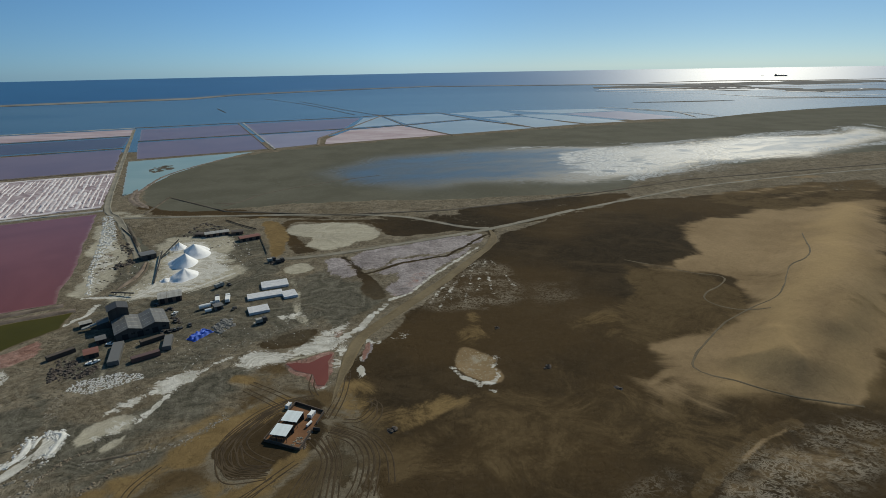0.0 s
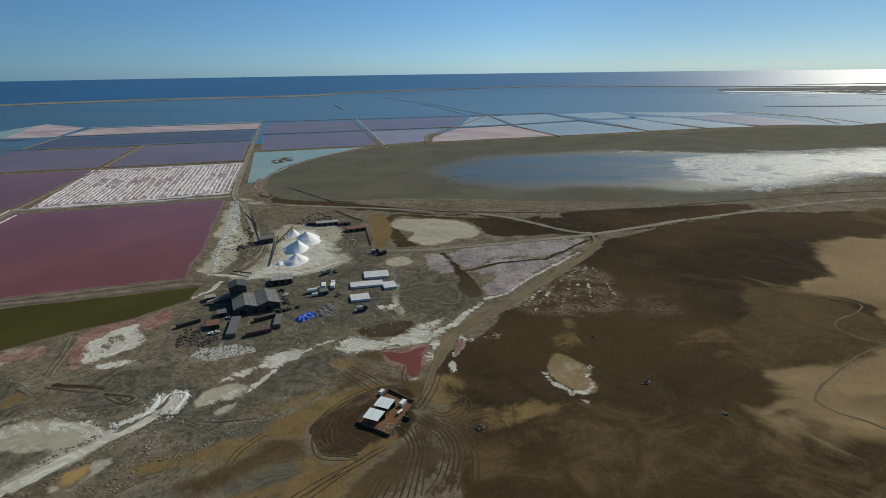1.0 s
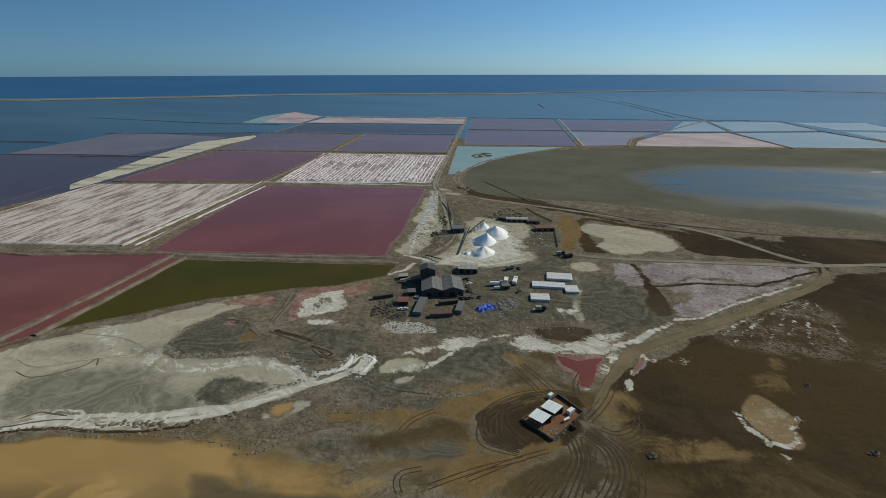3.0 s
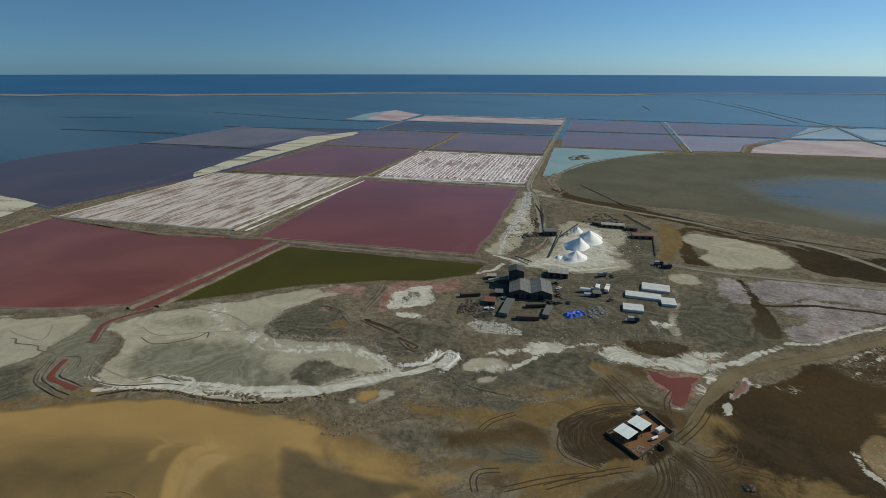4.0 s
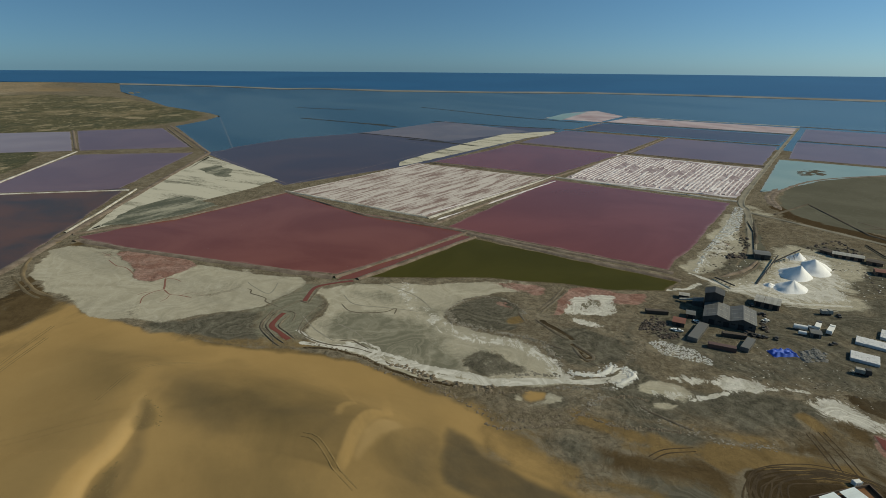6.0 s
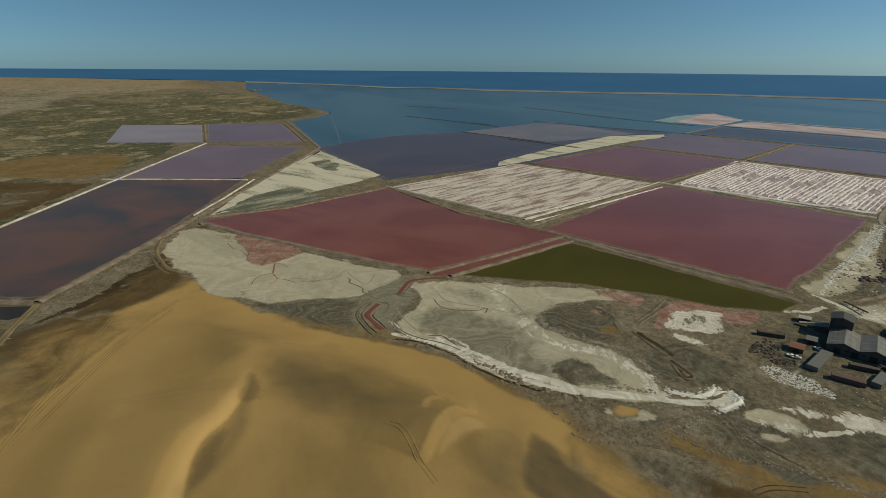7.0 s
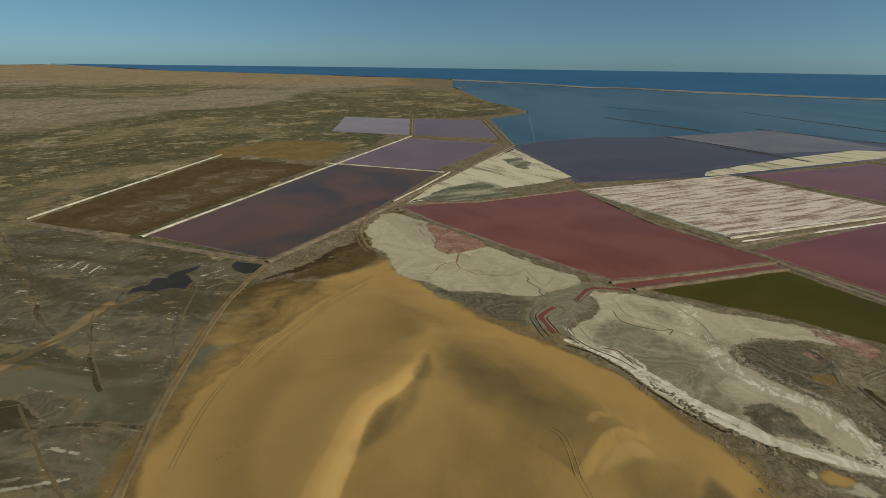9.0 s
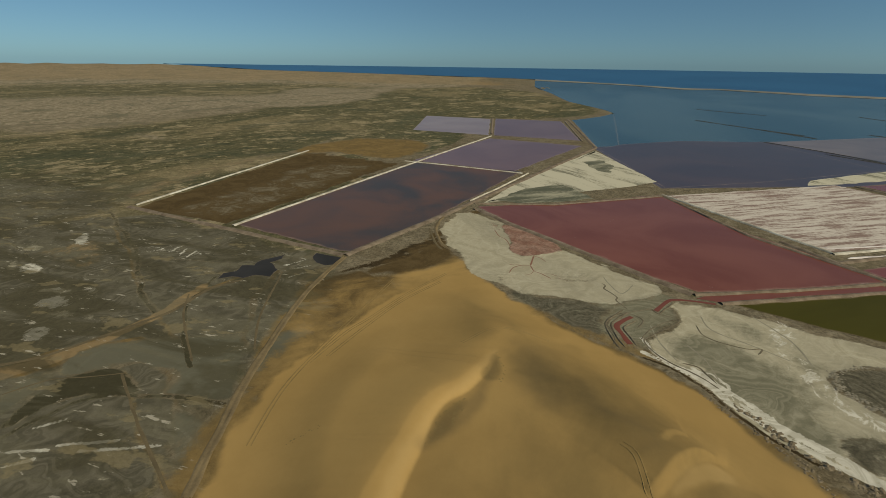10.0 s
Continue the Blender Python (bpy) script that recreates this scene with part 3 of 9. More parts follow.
# wide dark mud to the east of the road
paint("mud", [(-18.5, 172), (-10.8, 217.4), (26.2, 276), (87.5, 372.6), (134.5, 411.3), (243, 472), (357, 460), (509, 467), (627, 442), (153.3, 82), (-0.7, 104.5), (-9.9, 148.9)], 8)
paint("mud", [(-236, 535), (-201, 540), (-111, 488), (-33, 447.7), (50.1, 413.9), (85.4, 403.8), (56, 461), (121, 474), (243, 497), (250, 475), (135.5, 414.7), (82.8, 391.5), (12.6, 394.1), (-46.1, 383.6), (-90, 452), (-179, 473)], 5, 0.8)
paint("mud", [(-52, 451), (14.9, 443.9), (95, 449), (142, 436), (86.5, 387.7), (73.8, 348.3), (7.3, 279.2), (-11.3, 252.9), (-20.6, 268.5), (-12.3, 329.1), (-44.9, 370.1)], 10, 0.72)
# dune sand, east
paint("brown", [(88.9, 229.6), (104.8, 240.2), (134.5, 257.3), (168.8, 277.1), (190.7, 292.8), (213.6, 278.7), (150.2, 187.8), (123.2, 185.9), (112.5, 200), (97.9, 209.3)], 9, 0.62)
paint("brown", [(41.7, 173.5), (72.9, 184.9), (106.8, 188.5), (124.9, 168.2), (150.6, 149.1), (174.3, 138.6), (166.1, 130.6), (131.1, 135.9), (84.7, 119.3), (49.6, 119.6), (10.2, 125.5), (21.5, 155.9)], 22, 0.6)
paint("brown", [(88.9, 229.6), (97.9, 209.3), (113.2, 201.4), (117.4, 191.6), (107.7, 195.6), (93.3, 204.7)], 4, 0.8)
paint("mud", [(84.3, 192.1), (67.4, 169.4), (81.4, 159.9), (109.8, 166.6), (116.2, 173.7), (92.5, 169.3), (117.1, 188.8), (110.7, 201.8)], 9, 0.35)
paint("pale", [(158.5, 311.5), (171.4, 302.6), (205.8, 278.1), (194.3, 263.6), (171.5, 263.3), (167.9, 275.4), (164.5, 289.4)], 4, 0.5)
paint("pale", [(258, 398), (287, 392), (338, 405), (375, 405), (432, 428), (447, 407), (177.8, 142.1), (162, 146.5), (147.5, 151), (138.6, 160.5), (120.8, 161.8), (119.1, 172.4), (92.8, 170.9), (98, 175.7), (117.6, 189.6), (112.7, 202.5), (128.9, 205.3), (146, 220.1), (171.9, 232.3), (186.2, 258.2), (206.6, 268.6), (218.4, 287.8), (199.4, 307.4), (222.1, 340.4), (231.2, 372.5)], 20, 0.97)
paint("brown", [(116.2, 207.4), (161.8, 252.6), (209.5, 289.4), (202.2, 262.3), (174, 235.5), (134, 204.5)], 14, 0.4)
paint("brown", [(200.6, 195), (240.9, 229.1), (288, 251.8), (242.7, 206.4), (218.4, 190.6)], 9, 0.35)
paint("gold_lit", [(369, 398), (418, 416), (376, 357), (294.1, 290.1), (239.3, 236.4), (200, 204.1), (170.8, 181.9), (152.9, 174.2), (159, 186), (194.7, 214.8), (241.5, 256.3), (296.3, 314.8)], 18, 0.5)
paint("pale", [(96.5, 172.7), (111.6, 180.9), (133.7, 186.1), (113, 200.9), (134.3, 205), (163.1, 206.1), (183.2, 203.9), (249.7, 216.1), (179.1, 145.2), (153, 146.6), (150.5, 154.7), (135.3, 159.1), (118.9, 162.5), (117.5, 171.8)], 4, 0.9)
paint("pale", [(247, 379), (307, 385), (360, 412), (411, 421), (449, 413), (249.7, 216.1), (186.1, 200.8), (184.1, 223.3), (202.2, 262.3), (202.9, 273.9), (180.3, 284.6), (195.3, 307.1), (214.9, 316.2), (218.2, 341.1)], 5, 0.85)
paint("brown", [(149, 303.4), (180.3, 284.6), (202.4, 273.1), (194.8, 246.8), (183.2, 222.1), (164.7, 208.4), (134.6, 205.5), (113.7, 202.4), (98.3, 210.3), (86.8, 223.8), (91.1, 235.7), (110.5, 239.2), (137.6, 256.8)], 7, 0.8)
paint("mud", [(88.5, 220.5), (105.3, 207.5), (118.1, 189.6), (95, 174.6), (70.9, 172.7)], 4, 0.5)
paint("gold_lit", [(399, 409), (438, 413), (296.6, 283.8), (220.5, 223.6), (177.3, 185.9), (141.8, 161.5), (125.2, 164.2), (160.4, 197.5), (195.1, 222.1), (262.3, 284.4)], 12, 0.45)
paint("gold_lit", [(329, 291.6), (245.2, 233.1), (184, 184.3), (160.9, 156.2), (184.6, 148.8)], 14, 0.3)
stroke("pale", [(255.3, 314.9), (273, 324.2), (304, 349)], 2, 5, 0.5)
paint("mud", [(237, 450), (281, 459), (337, 457), (324, 404), (292, 391), (259, 394), (235, 388), (210, 405)], 6, 0.6)
paint("brown", [(299, 460), (357, 486), (554, 512), (462, 422), (429, 428), (366, 407), (326, 403)], 8, 0.75)
stroke("pale", [(294, 471), (348, 472), (396, 480), (452, 480)], 4, 8, 0.42)
stroke("pale", [(371, 441), (427, 458), (485, 461)], 4, 8, 0.5)
stroke("mud", [(377, 456), (399, 439), (446, 459)], 5, 8, 0.5)
stroke("pale", [(374, 520), (437, 525), (526, 532)], 4, 8, 0.4)
paint("sand", [(6.2, 165.4), (30.9, 175.2), (31.5, 171.3), (14.4, 164.1)], 3, 0.6)
paint("ochre", [(34, 214.3), (44.5, 243.5), (51.2, 229.7), (49.1, 215.1)], 6, 0.6)
paint("brown", [(93.1, 113.1), (102.8, 118.9), (115.3, 125.8), (129.7, 129), (146.1, 131.3), (169.8, 134.2), (141, 105.9)], 7, 0.35)
paint("pale", [(111, 122.6), (132.3, 127.2), (166.1, 130.6), (141, 105.9), (98.2, 112.3)], 9, 0.42)
paint("crack", [(92.6, 113.2), (103.5, 120), (113, 125.3), (127.1, 130.8), (145.4, 135.2), (174.3, 138.6), (141, 105.9)], 7)
paint("crack", [(64.3, 117.4), (71.8, 118.5), (83.7, 122.3), (94.4, 123.1), (96.1, 119.9), (88.5, 113.8)], 5, 0.8)
stroke("brown", [(88.5, 113.8), (99.2, 121.9), (108.8, 127.5), (122.7, 135.7), (135.8, 139.2), (142.2, 140.4)], 3.4, 1.4, 1.0)
stroke("pale", [(111.9, 127.1), (122.6, 134.3), (135.2, 138.3)], 0.8, 1.0, 0.6)
for arm in ([(71.2, 331.9), (60.4, 302.4), (53.4, 274)], [(68.6, 327.4), (54.1, 313.7), (39.8, 293.1), (30.2, 275.4), (25.6, 263.6)], [(63.8, 320.6), (44.1, 291.8), (32.3, 265.3), (28, 251.1)], [(71.2, 324.3), (75.4, 306.1), (75.6, 283.1), (78.7, 272.8)], [(58, 308.5), (50.3, 284.1), (44.3, 261.6)], [(51.4, 304.3), (38.3, 277.4), (36.1, 259.5)], [(65.3, 316.5), (64.1, 291.3), (61.2, 265.8)]):
    stroke("white", arm, 0.3, 1.8, 0.36)
paint("crack", [(68.2, 335.1), (78.5, 306.8), (80.2, 270.6), (60.4, 247.3), (27.6, 254.9), (20.7, 262.8), (30.7, 279.5), (47.5, 309.4)], 6, 0.8)
paint("crack", [(76.3, 276.3), (106.8, 283.9), (108.7, 259.4), (85.9, 253.7)], 10, 0.45)
paint("mud", [(73.3, 344.4), (77.3, 324), (87.4, 279), (102.5, 269.8), (116.6, 316.3), (101.5, 349.3)], 9, 0.7)
paint("white", [(2.2, 226.1), (10.9, 236.4), (9.1, 225)], 4, 0.5)

paint("pale", [(26.8, 200.5), (34.6, 213.7), (42.3, 209.8), (49.2, 199.7), (44.9, 196.1), (47, 188.1), (43.5, 181.1), (37.2, 184.2), (29.6, 191.8)], 2.0, 1.0, 1)
paint("salt", [(28, 200.3), (35, 212.6), (42.3, 209.8), (49.2, 199.7), (44.9, 196.1), (47, 188.1), (43.5, 181.1), (37.2, 184.2), (29.6, 191.8)], 2.0, 0.3, 1)
paint("white", [(46.5, 203.1), (49.7, 199.6), (45.8, 195.5), (47.4, 188.1), (43.7, 180.2), (36.9, 183), (42.8, 184.5), (45.3, 189.3), (44.2, 194.9), (46.4, 198.3)], 1.4, 0.75, 1)
stroke("white", [(27.4, 196.6), (30.1, 190.8), (36.6, 181.4)], 1.2, 1.5, 0.7)
paint("white", [(38.3, 178.7), (43.7, 177), (42, 174.6)], 1.5, 0.7)
# the wide drying pan
paint("flat", [(-253, 593), (-258, 731), (-196, 863), (-24, 954), (240, 1030), (374, 1044), (520, 1009), (274, 502), (192, 500), (85, 498), (-60, 516), (-170, 497), (-213, 520)], 6)
paint("flat", [(39, 959), (322, 1064), (705, 1168), (1572, 1512), (2599, 1598), (1045, 621), (735, 690), (362, 599), (189, 509), (18, 519)], 12)
paint("wet", [(-69, 631), (-18, 754), (49, 819), (141, 845), (269, 838), (376, 823), (481, 838), (610, 865), (782, 905), (1021, 971), (787, 740), (662, 697), (545, 661), (448, 628), (357, 577), (291, 557), (218, 554), (143, 558), (56, 553), (-15, 557)], 70, 1.0)
paint("wet", [(26, 677), (105, 782), (224, 811), (299, 791), (218, 574), (146, 570), (70, 574)], 40, 1.0)
# where the pan's crust and painted sun glitter lie
paint("crust", [(267, 752), (344, 792), (450, 818), (570, 836), (634, 826), (535, 742), (510, 670), (443, 621), (357, 577), (285, 559), (242, 582), (232, 629)], 30, 1)
paint("crust", [(376, 823), (565, 861), (764, 910), (1030, 980), (977, 928), (751, 842), (574, 798), (447, 778)], 9, 0.9)
paint("crust", [(403, 605), (498, 653), (587, 672), (765, 719), (809, 763), (656, 711), (566, 688), (489, 675)], 8, 0.9)
stroke("crust", [(210, 827), (342, 833), (463, 843)], 8, 8, 0.6)
stroke("mud", [(403, 605), (459, 644), (528, 661), (559, 653)], 6, 8, 0.4)
stroke("mud", [(474, 826), (600, 836), (668, 866)], 3, 6, 0.7)
paint("salt", [(-74.8, 430.9), (-52, 452), (-9.5, 438.5), (4.4, 392.9), (-18.1, 374.3), (-52.2, 376.5), (-66.6, 399)], 5, 0.62)
paint("ochre", [(-108, 469), (-91, 466), (-77, 444), (-72.6, 384.4), (-63.6, 349.6), (-74.8, 345.8), (-85.3, 412.9)], 4, 0.9)
paint("salt", [(-62.7, 331.5), (-46.8, 341.6), (-40.5, 324.4), (-61.2, 318.4)], 4, 0.7)
# plant yard
paint("white", [(-249, 506), (-242, 515), (-192, 423), (-162.1, 358.4), (-157, 319.5), (-165.3, 296.2), (-190.7, 353.6), (-217, 435)], 6, 0.45)
paint("white", [(-153.9, 378.5), (-127.4, 395.7), (-104.3, 352.9), (-104.4, 317.7), (-123.8, 303.3), (-144.9, 334.5)], 9, 0.85)
paint("salt", [(-162.1, 368.4), (-114, 408.5), (-86, 360.9), (-101.1, 309.1), (-127.2, 289.7)], 20, 0.5)
paint("white", [(-154.6, 269.4), (-132.2, 306.8), (-108, 326.8), (-76, 346.2), (-102.7, 313.3), (-135.5, 279.5), (-145.6, 260.6)], 4, 0.6)
paint("salt", [(-214, 478), (-172, 486), (-152, 445), (-181, 435)], 5, 0.55)
paint("salt", [(-55.3, 259.7), (-42.1, 280.5), (-28.9, 254), (-43.4, 238.8)], 8, 0.36)
paint("brown", [(-125.2, 85.5), (-115.3, 114.6), (-99.5, 137.8), (-79.9, 163.6), (-50.8, 191.4), (-27.2, 192.7), (-15.2, 188.2), (8.4, 170.4), (13.7, 134.3)], 12, 0.9)
paint("brown", [(-62.3, 201.7), (-53.3, 210.2), (-39.2, 213.3), (-32, 202), (-30.1, 191.7), (-19.9, 195.3), (-24.2, 183.7), (-40.2, 180.9), (-53.9, 188)], 5, 0.8)
# drab ground between plant, dune and road
paint("drab", [(-163.4, 238.7), (-125.1, 220.7), (-89.7, 226.1), (-62.2, 222.7), (-59.6, 195.7), (-68, 169.8), (-89, 152.4), (-107.3, 128.3), (-136.7, 107.1), (-127.8, 129.6), (-110.5, 155), (-113.1, 177.1), (-142.1, 195)], 14, 0.75)
paint("drab", [(-153.1, 204.1), (-121.1, 203.1), (-79.4, 209.2), (-57.4, 215), (-59.7, 193.4), (-78, 171.2), (-98.3, 154.2), (-117.6, 144.6), (-152, 149.7), (-180.5, 187)], 14, 0.6)
paint("drab", [(-62.8, 235.4), (-31.6, 253.1), (-5.9, 292.9), (-1.5, 263.5), (-22.9, 230.3), (-53.7, 222.6)], 8, 0.7)
paint("drab", [(-175.1, 172.6), (-165.3, 177.3), (-141.1, 173.8), (-129.1, 173.6), (-117.8, 179.1), (-123.3, 195.5), (-138.5, 217.5), (-153.2, 210.8), (-151.9, 197.4), (-161.9, 188.7)], 8, 0.7)
# white flats south of the green pond
paint("salt", [(-282.2, 92.6), (-269.6, 127.7), (-226.4, 195), (-202.9, 216.8), (-193.1, 199.7), (-215.2, 162.7), (-207.1, 144.2), (-189.2, 139.1), (-160.9, 155.7), (-138.3, 152.7), (-130.1, 149.7), (-139.3, 131.7), (-164.5, 109.9), (-197.9, 90.7), (-219, 76.1), (-240.1, 78.7), (-252.6, 99.3)], 5, 0.95)
paint("soil", [(-184.5, 117.7), (-174, 132.1), (-157, 139.6), (-143.7, 146.9), (-136.4, 145.7), (-141.2, 134.8), (-147.1, 125.1), (-160.7, 116.2), (-174.6, 115.3)], 7, 0.9)
paint("soil", [(-229.1, 74), (-244.5, 89.7), (-236.5, 96.1), (-213.1, 102.5), (-193.8, 111.5), (-179.6, 112.4), (-179.4, 102.5), (-197, 93.9), (-217.6, 78.2)], 9, 0.6)
paint("drab", [(-209.6, 145.6), (-214.5, 158.1), (-209.5, 174.3), (-197.2, 181.5), (-186.7, 177.8), (-175.8, 171.8), (-170.8, 160), (-178.9, 148.5), (-190.7, 142.6), (-202, 141.5)], 2.5)
paint("red", [(-204.6, 174.6), (-197.6, 178.9), (-188.6, 177.4), (-189.4, 173.6), (-197.7, 171.6)], 2, 0.7)
paint("ochre", [(-192.2, 151.6), (-185.7, 165.3), (-177.3, 171.8), (-174.6, 164.2), (-185.3, 153.9)], 3, 0.8)
paint("red", [(-210.2, 196.8), (-210.7, 207.2), (-202.6, 219.8), (-194.7, 207.2), (-199.2, 196)], 4, 0.75)
paint("red", [(-196, 225.3), (-185.9, 233.8), (-162.2, 252), (-146.3, 257.5), (-155.9, 242.9), (-166.1, 227.6), (-178.3, 224.6), (-188, 214.5)], 3, 0.85)
paint("red", [(-181.3, 192.5), (-187.7, 206.5), (-190.4, 217.3), (-190.1, 219.7), (-181.9, 204.7), (-173.8, 192.7)], 1.5)
paint("white", [(-185.3, 208.5), (-177.5, 223.7), (-166.9, 226.7), (-163.8, 214), (-159.9, 206.6), (-160.3, 196.4), (-173.3, 193.4)], 3, 0.75)
paint("white", [(-170.5, 193.6), (-161, 195.5), (-151.3, 199.9), (-150.7, 196), (-158.5, 191.1), (-167.2, 189.9)], 1.5, 0.8)
paint("soil", [(-171.6, 204.5), (-165.8, 209.5), (-162.2, 207.7), (-165.4, 200.7)], 2, 0.8)
paint("mud", [(-161.2, 178.8), (-150.8, 176.2), (-141.7, 173), (-134.4, 171.5), (-126.3, 167.3), (-131.4, 163.8), (-144.7, 169.3), (-160.5, 169.3), (-170.8, 174.1)], 5, 0.5)
paint("white", [(-162.2, 160), (-152.7, 162.7), (-142.8, 158.3), (-133.1, 152.4), (-128.2, 150.7), (-134.2, 147.2), (-144.6, 149.1), (-156.4, 149.1)], 4, 0.55)
paint("white", [(-132, 153.1), (-126.1, 161.5), (-125.8, 173.7), (-122.8, 171.6), (-120.5, 160), (-126.5, 152.7)], 2, 0.85)
paint("white", [(-114.3, 160.2), (-121.7, 174.8), (-116.5, 176.6), (-112.1, 172.8), (-110.7, 163.6)], 2, 0.85)
paint("salt", [(-134, 124.6), (-129.5, 132.7), (-122.1, 140.2), (-118.3, 134.9), (-122, 125.1), (-128.9, 122)], 3, 0.7)
paint("sand", [(-132.3, 128), (-127.6, 133.7), (-126.1, 129.3), (-128.7, 126.2)], 2, 0.9)
paint("salt", [(-449, -29), (-431.9, -12), (-355.4, 47.6), (-308.8, 89.2), (-291.1, 99.9), (-261.1, 72.8), (-260.7, 46.1), (-286.8, 1.8), (-301.8, -7.8), (-343.6, -28.3)], 6, 0.95)
paint("salt", [(-443.1, -34.3), (-425.6, -5.1), (-354.9, 54.1), (-291.7, 100.4), (-266, 71.8), (-249.2, 56.9), (-263, 30.2), (-289.2, 3.6), (-300, -9.2), (-348.2, -23.2)], 5, 0.98)
paint("red", [(-400, 6.3), (-360.8, 39.5), (-334.4, 47.9), (-318.6, 29.7), (-333.7, 26.7), (-369.2, 14.7)], 5, 0.72)
paint("soil", [(-291.7, 35.3), (-280.4, 62), (-261.1, 72.8), (-233.5, 68.6), (-263.4, 32.1)], 8, 0.7)
paint("veg", [(-272, 73.7), (-288.2, 89.5), (-293.7, 100.3), (-285.4, 119.9), (-277.9, 115.2), (-280.8, 102.9), (-281.5, 97.7), (-267.4, 86.9), (-260.4, 76.4), (-269.2, 71.7)], 3, 0.85)
paint("veg", [(-276.6, 60.9), (-265.7, 70.6), (-253.1, 62.8), (-238.7, 56.6), (-227.7, 56.4), (-235.8, 49.2)], 8, 0.6)
# hollows and mixed ground between plant and dune
paint("ochre", [(-104.3, 134.1), (-85.7, 139.4), (-74.1, 147.7), (-55.2, 160), (-59.8, 173.5), (-68.2, 161.8), (-75.9, 151.5), (-91.9, 143.3)], 4, 0.85)
paint("ochre", [(-64.4, 160.4), (-52, 168.6), (-44.4, 176.6), (-33.3, 184.7), (-32.5, 187.9), (-40.8, 183.6), (-51.5, 177), (-62.1, 166.4), (-65.3, 162.7)], 3, 0.7)
paint("ochre", [(-67.9, 105.7), (-58.9, 126), (-39.8, 144.1), (-25.7, 155.2), (-29, 143.4), (-44.7, 113.8)], 4, 0.9)
paint("sand", [(-67.4, 111.6), (-55.5, 127.2), (-38, 144.7), (-43.7, 126.1), (-52.5, 111.1)], 4, 0.5)
paint("ochre", [(-62.3, 201.7), (-52.8, 208.5), (-38.1, 199.9), (-32.7, 189.3), (-41.8, 187.6), (-52.9, 193.1)], 5, 0.5)
paint("drab", [(-107, 144.5), (-99.6, 155.3), (-89.1, 158.2), (-82.5, 158.5), (-90.9, 148.8), (-98.7, 142.2)], 4, 0.9)
paint("drab", [(-91.6, 130.5), (-76.2, 135.9), (-64.2, 142.4), (-50.8, 147), (-47.6, 137.5), (-84.8, 124.4)], 8, 0.8)
paint("veg", [(-98.1, 141.2), (-87.3, 151.4), (-78.5, 157.1), (-72.7, 155.1), (-85, 147), (-94.1, 140.1)], 3, 0.7)
paint("mud", [(-56.9, 152.1), (-53.9, 162.8), (-44.4, 176.6), (-34.5, 182.9), (-24.2, 183.7), (-21.1, 178.1), (-20.3, 160.4), (-31.8, 145.9), (-49.7, 139.6)], 4, 0.7)
paint("mud", [(-58.2, 155.8), (-50.7, 146.5), (-39, 141.4), (-21.1, 156.9), (-5.6, 176), (2.8, 168.5), (-7.8, 126.8), (-24.7, 120.8)], 6, 0.55)
paint("ochre", [(-23.7, 181.1), (-19.9, 195.3), (-12.4, 189.2), (-10.3, 175.6), (-15.9, 166.4), (-21.8, 169.1)], 4, 0.8)
paint("mud", [(-61.7, 231.3), (-51.4, 236), (-31.8, 241.7), (-33.6, 230.6), (-43.2, 224), (-52.5, 225)], 3, 0.5)
paint("white", [(-63, 214.4), (-61.8, 224.9), (-54.5, 225.4), (-42.8, 222.2), (-31.5, 228.9), (-30, 242.3), (-18.2, 250.8), (-19.7, 236.4), (-24.1, 226), (-39.9, 216.7), (-57.6, 209.6)], 2.0, 0.95)
paint("white", [(-24.1, 226), (-17.1, 232.3), (-16.3, 214.1), (-20.3, 198.1), (-23.1, 206.7)], 3, 0.7)
paint("salt", [(-43.6, 211.7), (-38.1, 216.4), (-23.4, 220.6), (-22.7, 210.2), (-22.5, 197.4), (-26.9, 191.3), (-32, 195.6), (-32.4, 201.9), (-39, 204.5)], 1.5, 0.9)
paint("white", [(-13.2, 189.8), (-12.5, 196.4), (-11.5, 205.9), (-9.4, 204.3), (-9.1, 199), (-10.5, 190.1)], 0.9, 0.9)
paint("pink", [(-11.1, 206.9), (-8.2, 226.2), (-5.7, 223.1), (-6.2, 214.3), (-9.4, 205.5)], 1.0, 0.9)
stroke("white", [(-10.9, 207.7), (-8.1, 226.6), (-5.5, 223.2)], 0.8, 1.0, 0.8)
stroke("white", [(-17.9, 232), (-12.5, 238.9), (-7.1, 249.2), (1.2, 264.4)], 2, 2, 0.75)
stroke("white", [(-7.7, 232.6), (-3.1, 240.1), (1, 245.6)], 1.5, 2, 0.7)
paint("white", [(-6.6, 223.7), (-3.2, 227.6), (-1.3, 222.9), (-4.4, 220.9)], 2, 0.55)
paint("salt", [(-109.7, 175.2), (-99.9, 182.9), (-93.2, 179.9), (-92.9, 172.7), (-98.2, 172.2), (-106.4, 168.6)], 2, 0.85)
paint("white", [(-107.3, 175.2), (-100.2, 181.6), (-94.4, 179.5), (-96.2, 175.6), (-104.1, 172.9)], 2, 0.5)
paint("salt", [(-99.3, 162.4), (-93.8, 170.8), (-90.3, 169.5), (-94.2, 162.1)], 2, 0.85)
paint("white", [(-97.4, 193.6), (-91, 206.1), (-79.5, 212.6), (-86.5, 196.6), (-91.9, 196.6)], 2, 0.75)
stroke("white", [(-92.5, 179.4), (-88.3, 184.3), (-86.4, 191.8)], 1.2, 1.2, 0.9)
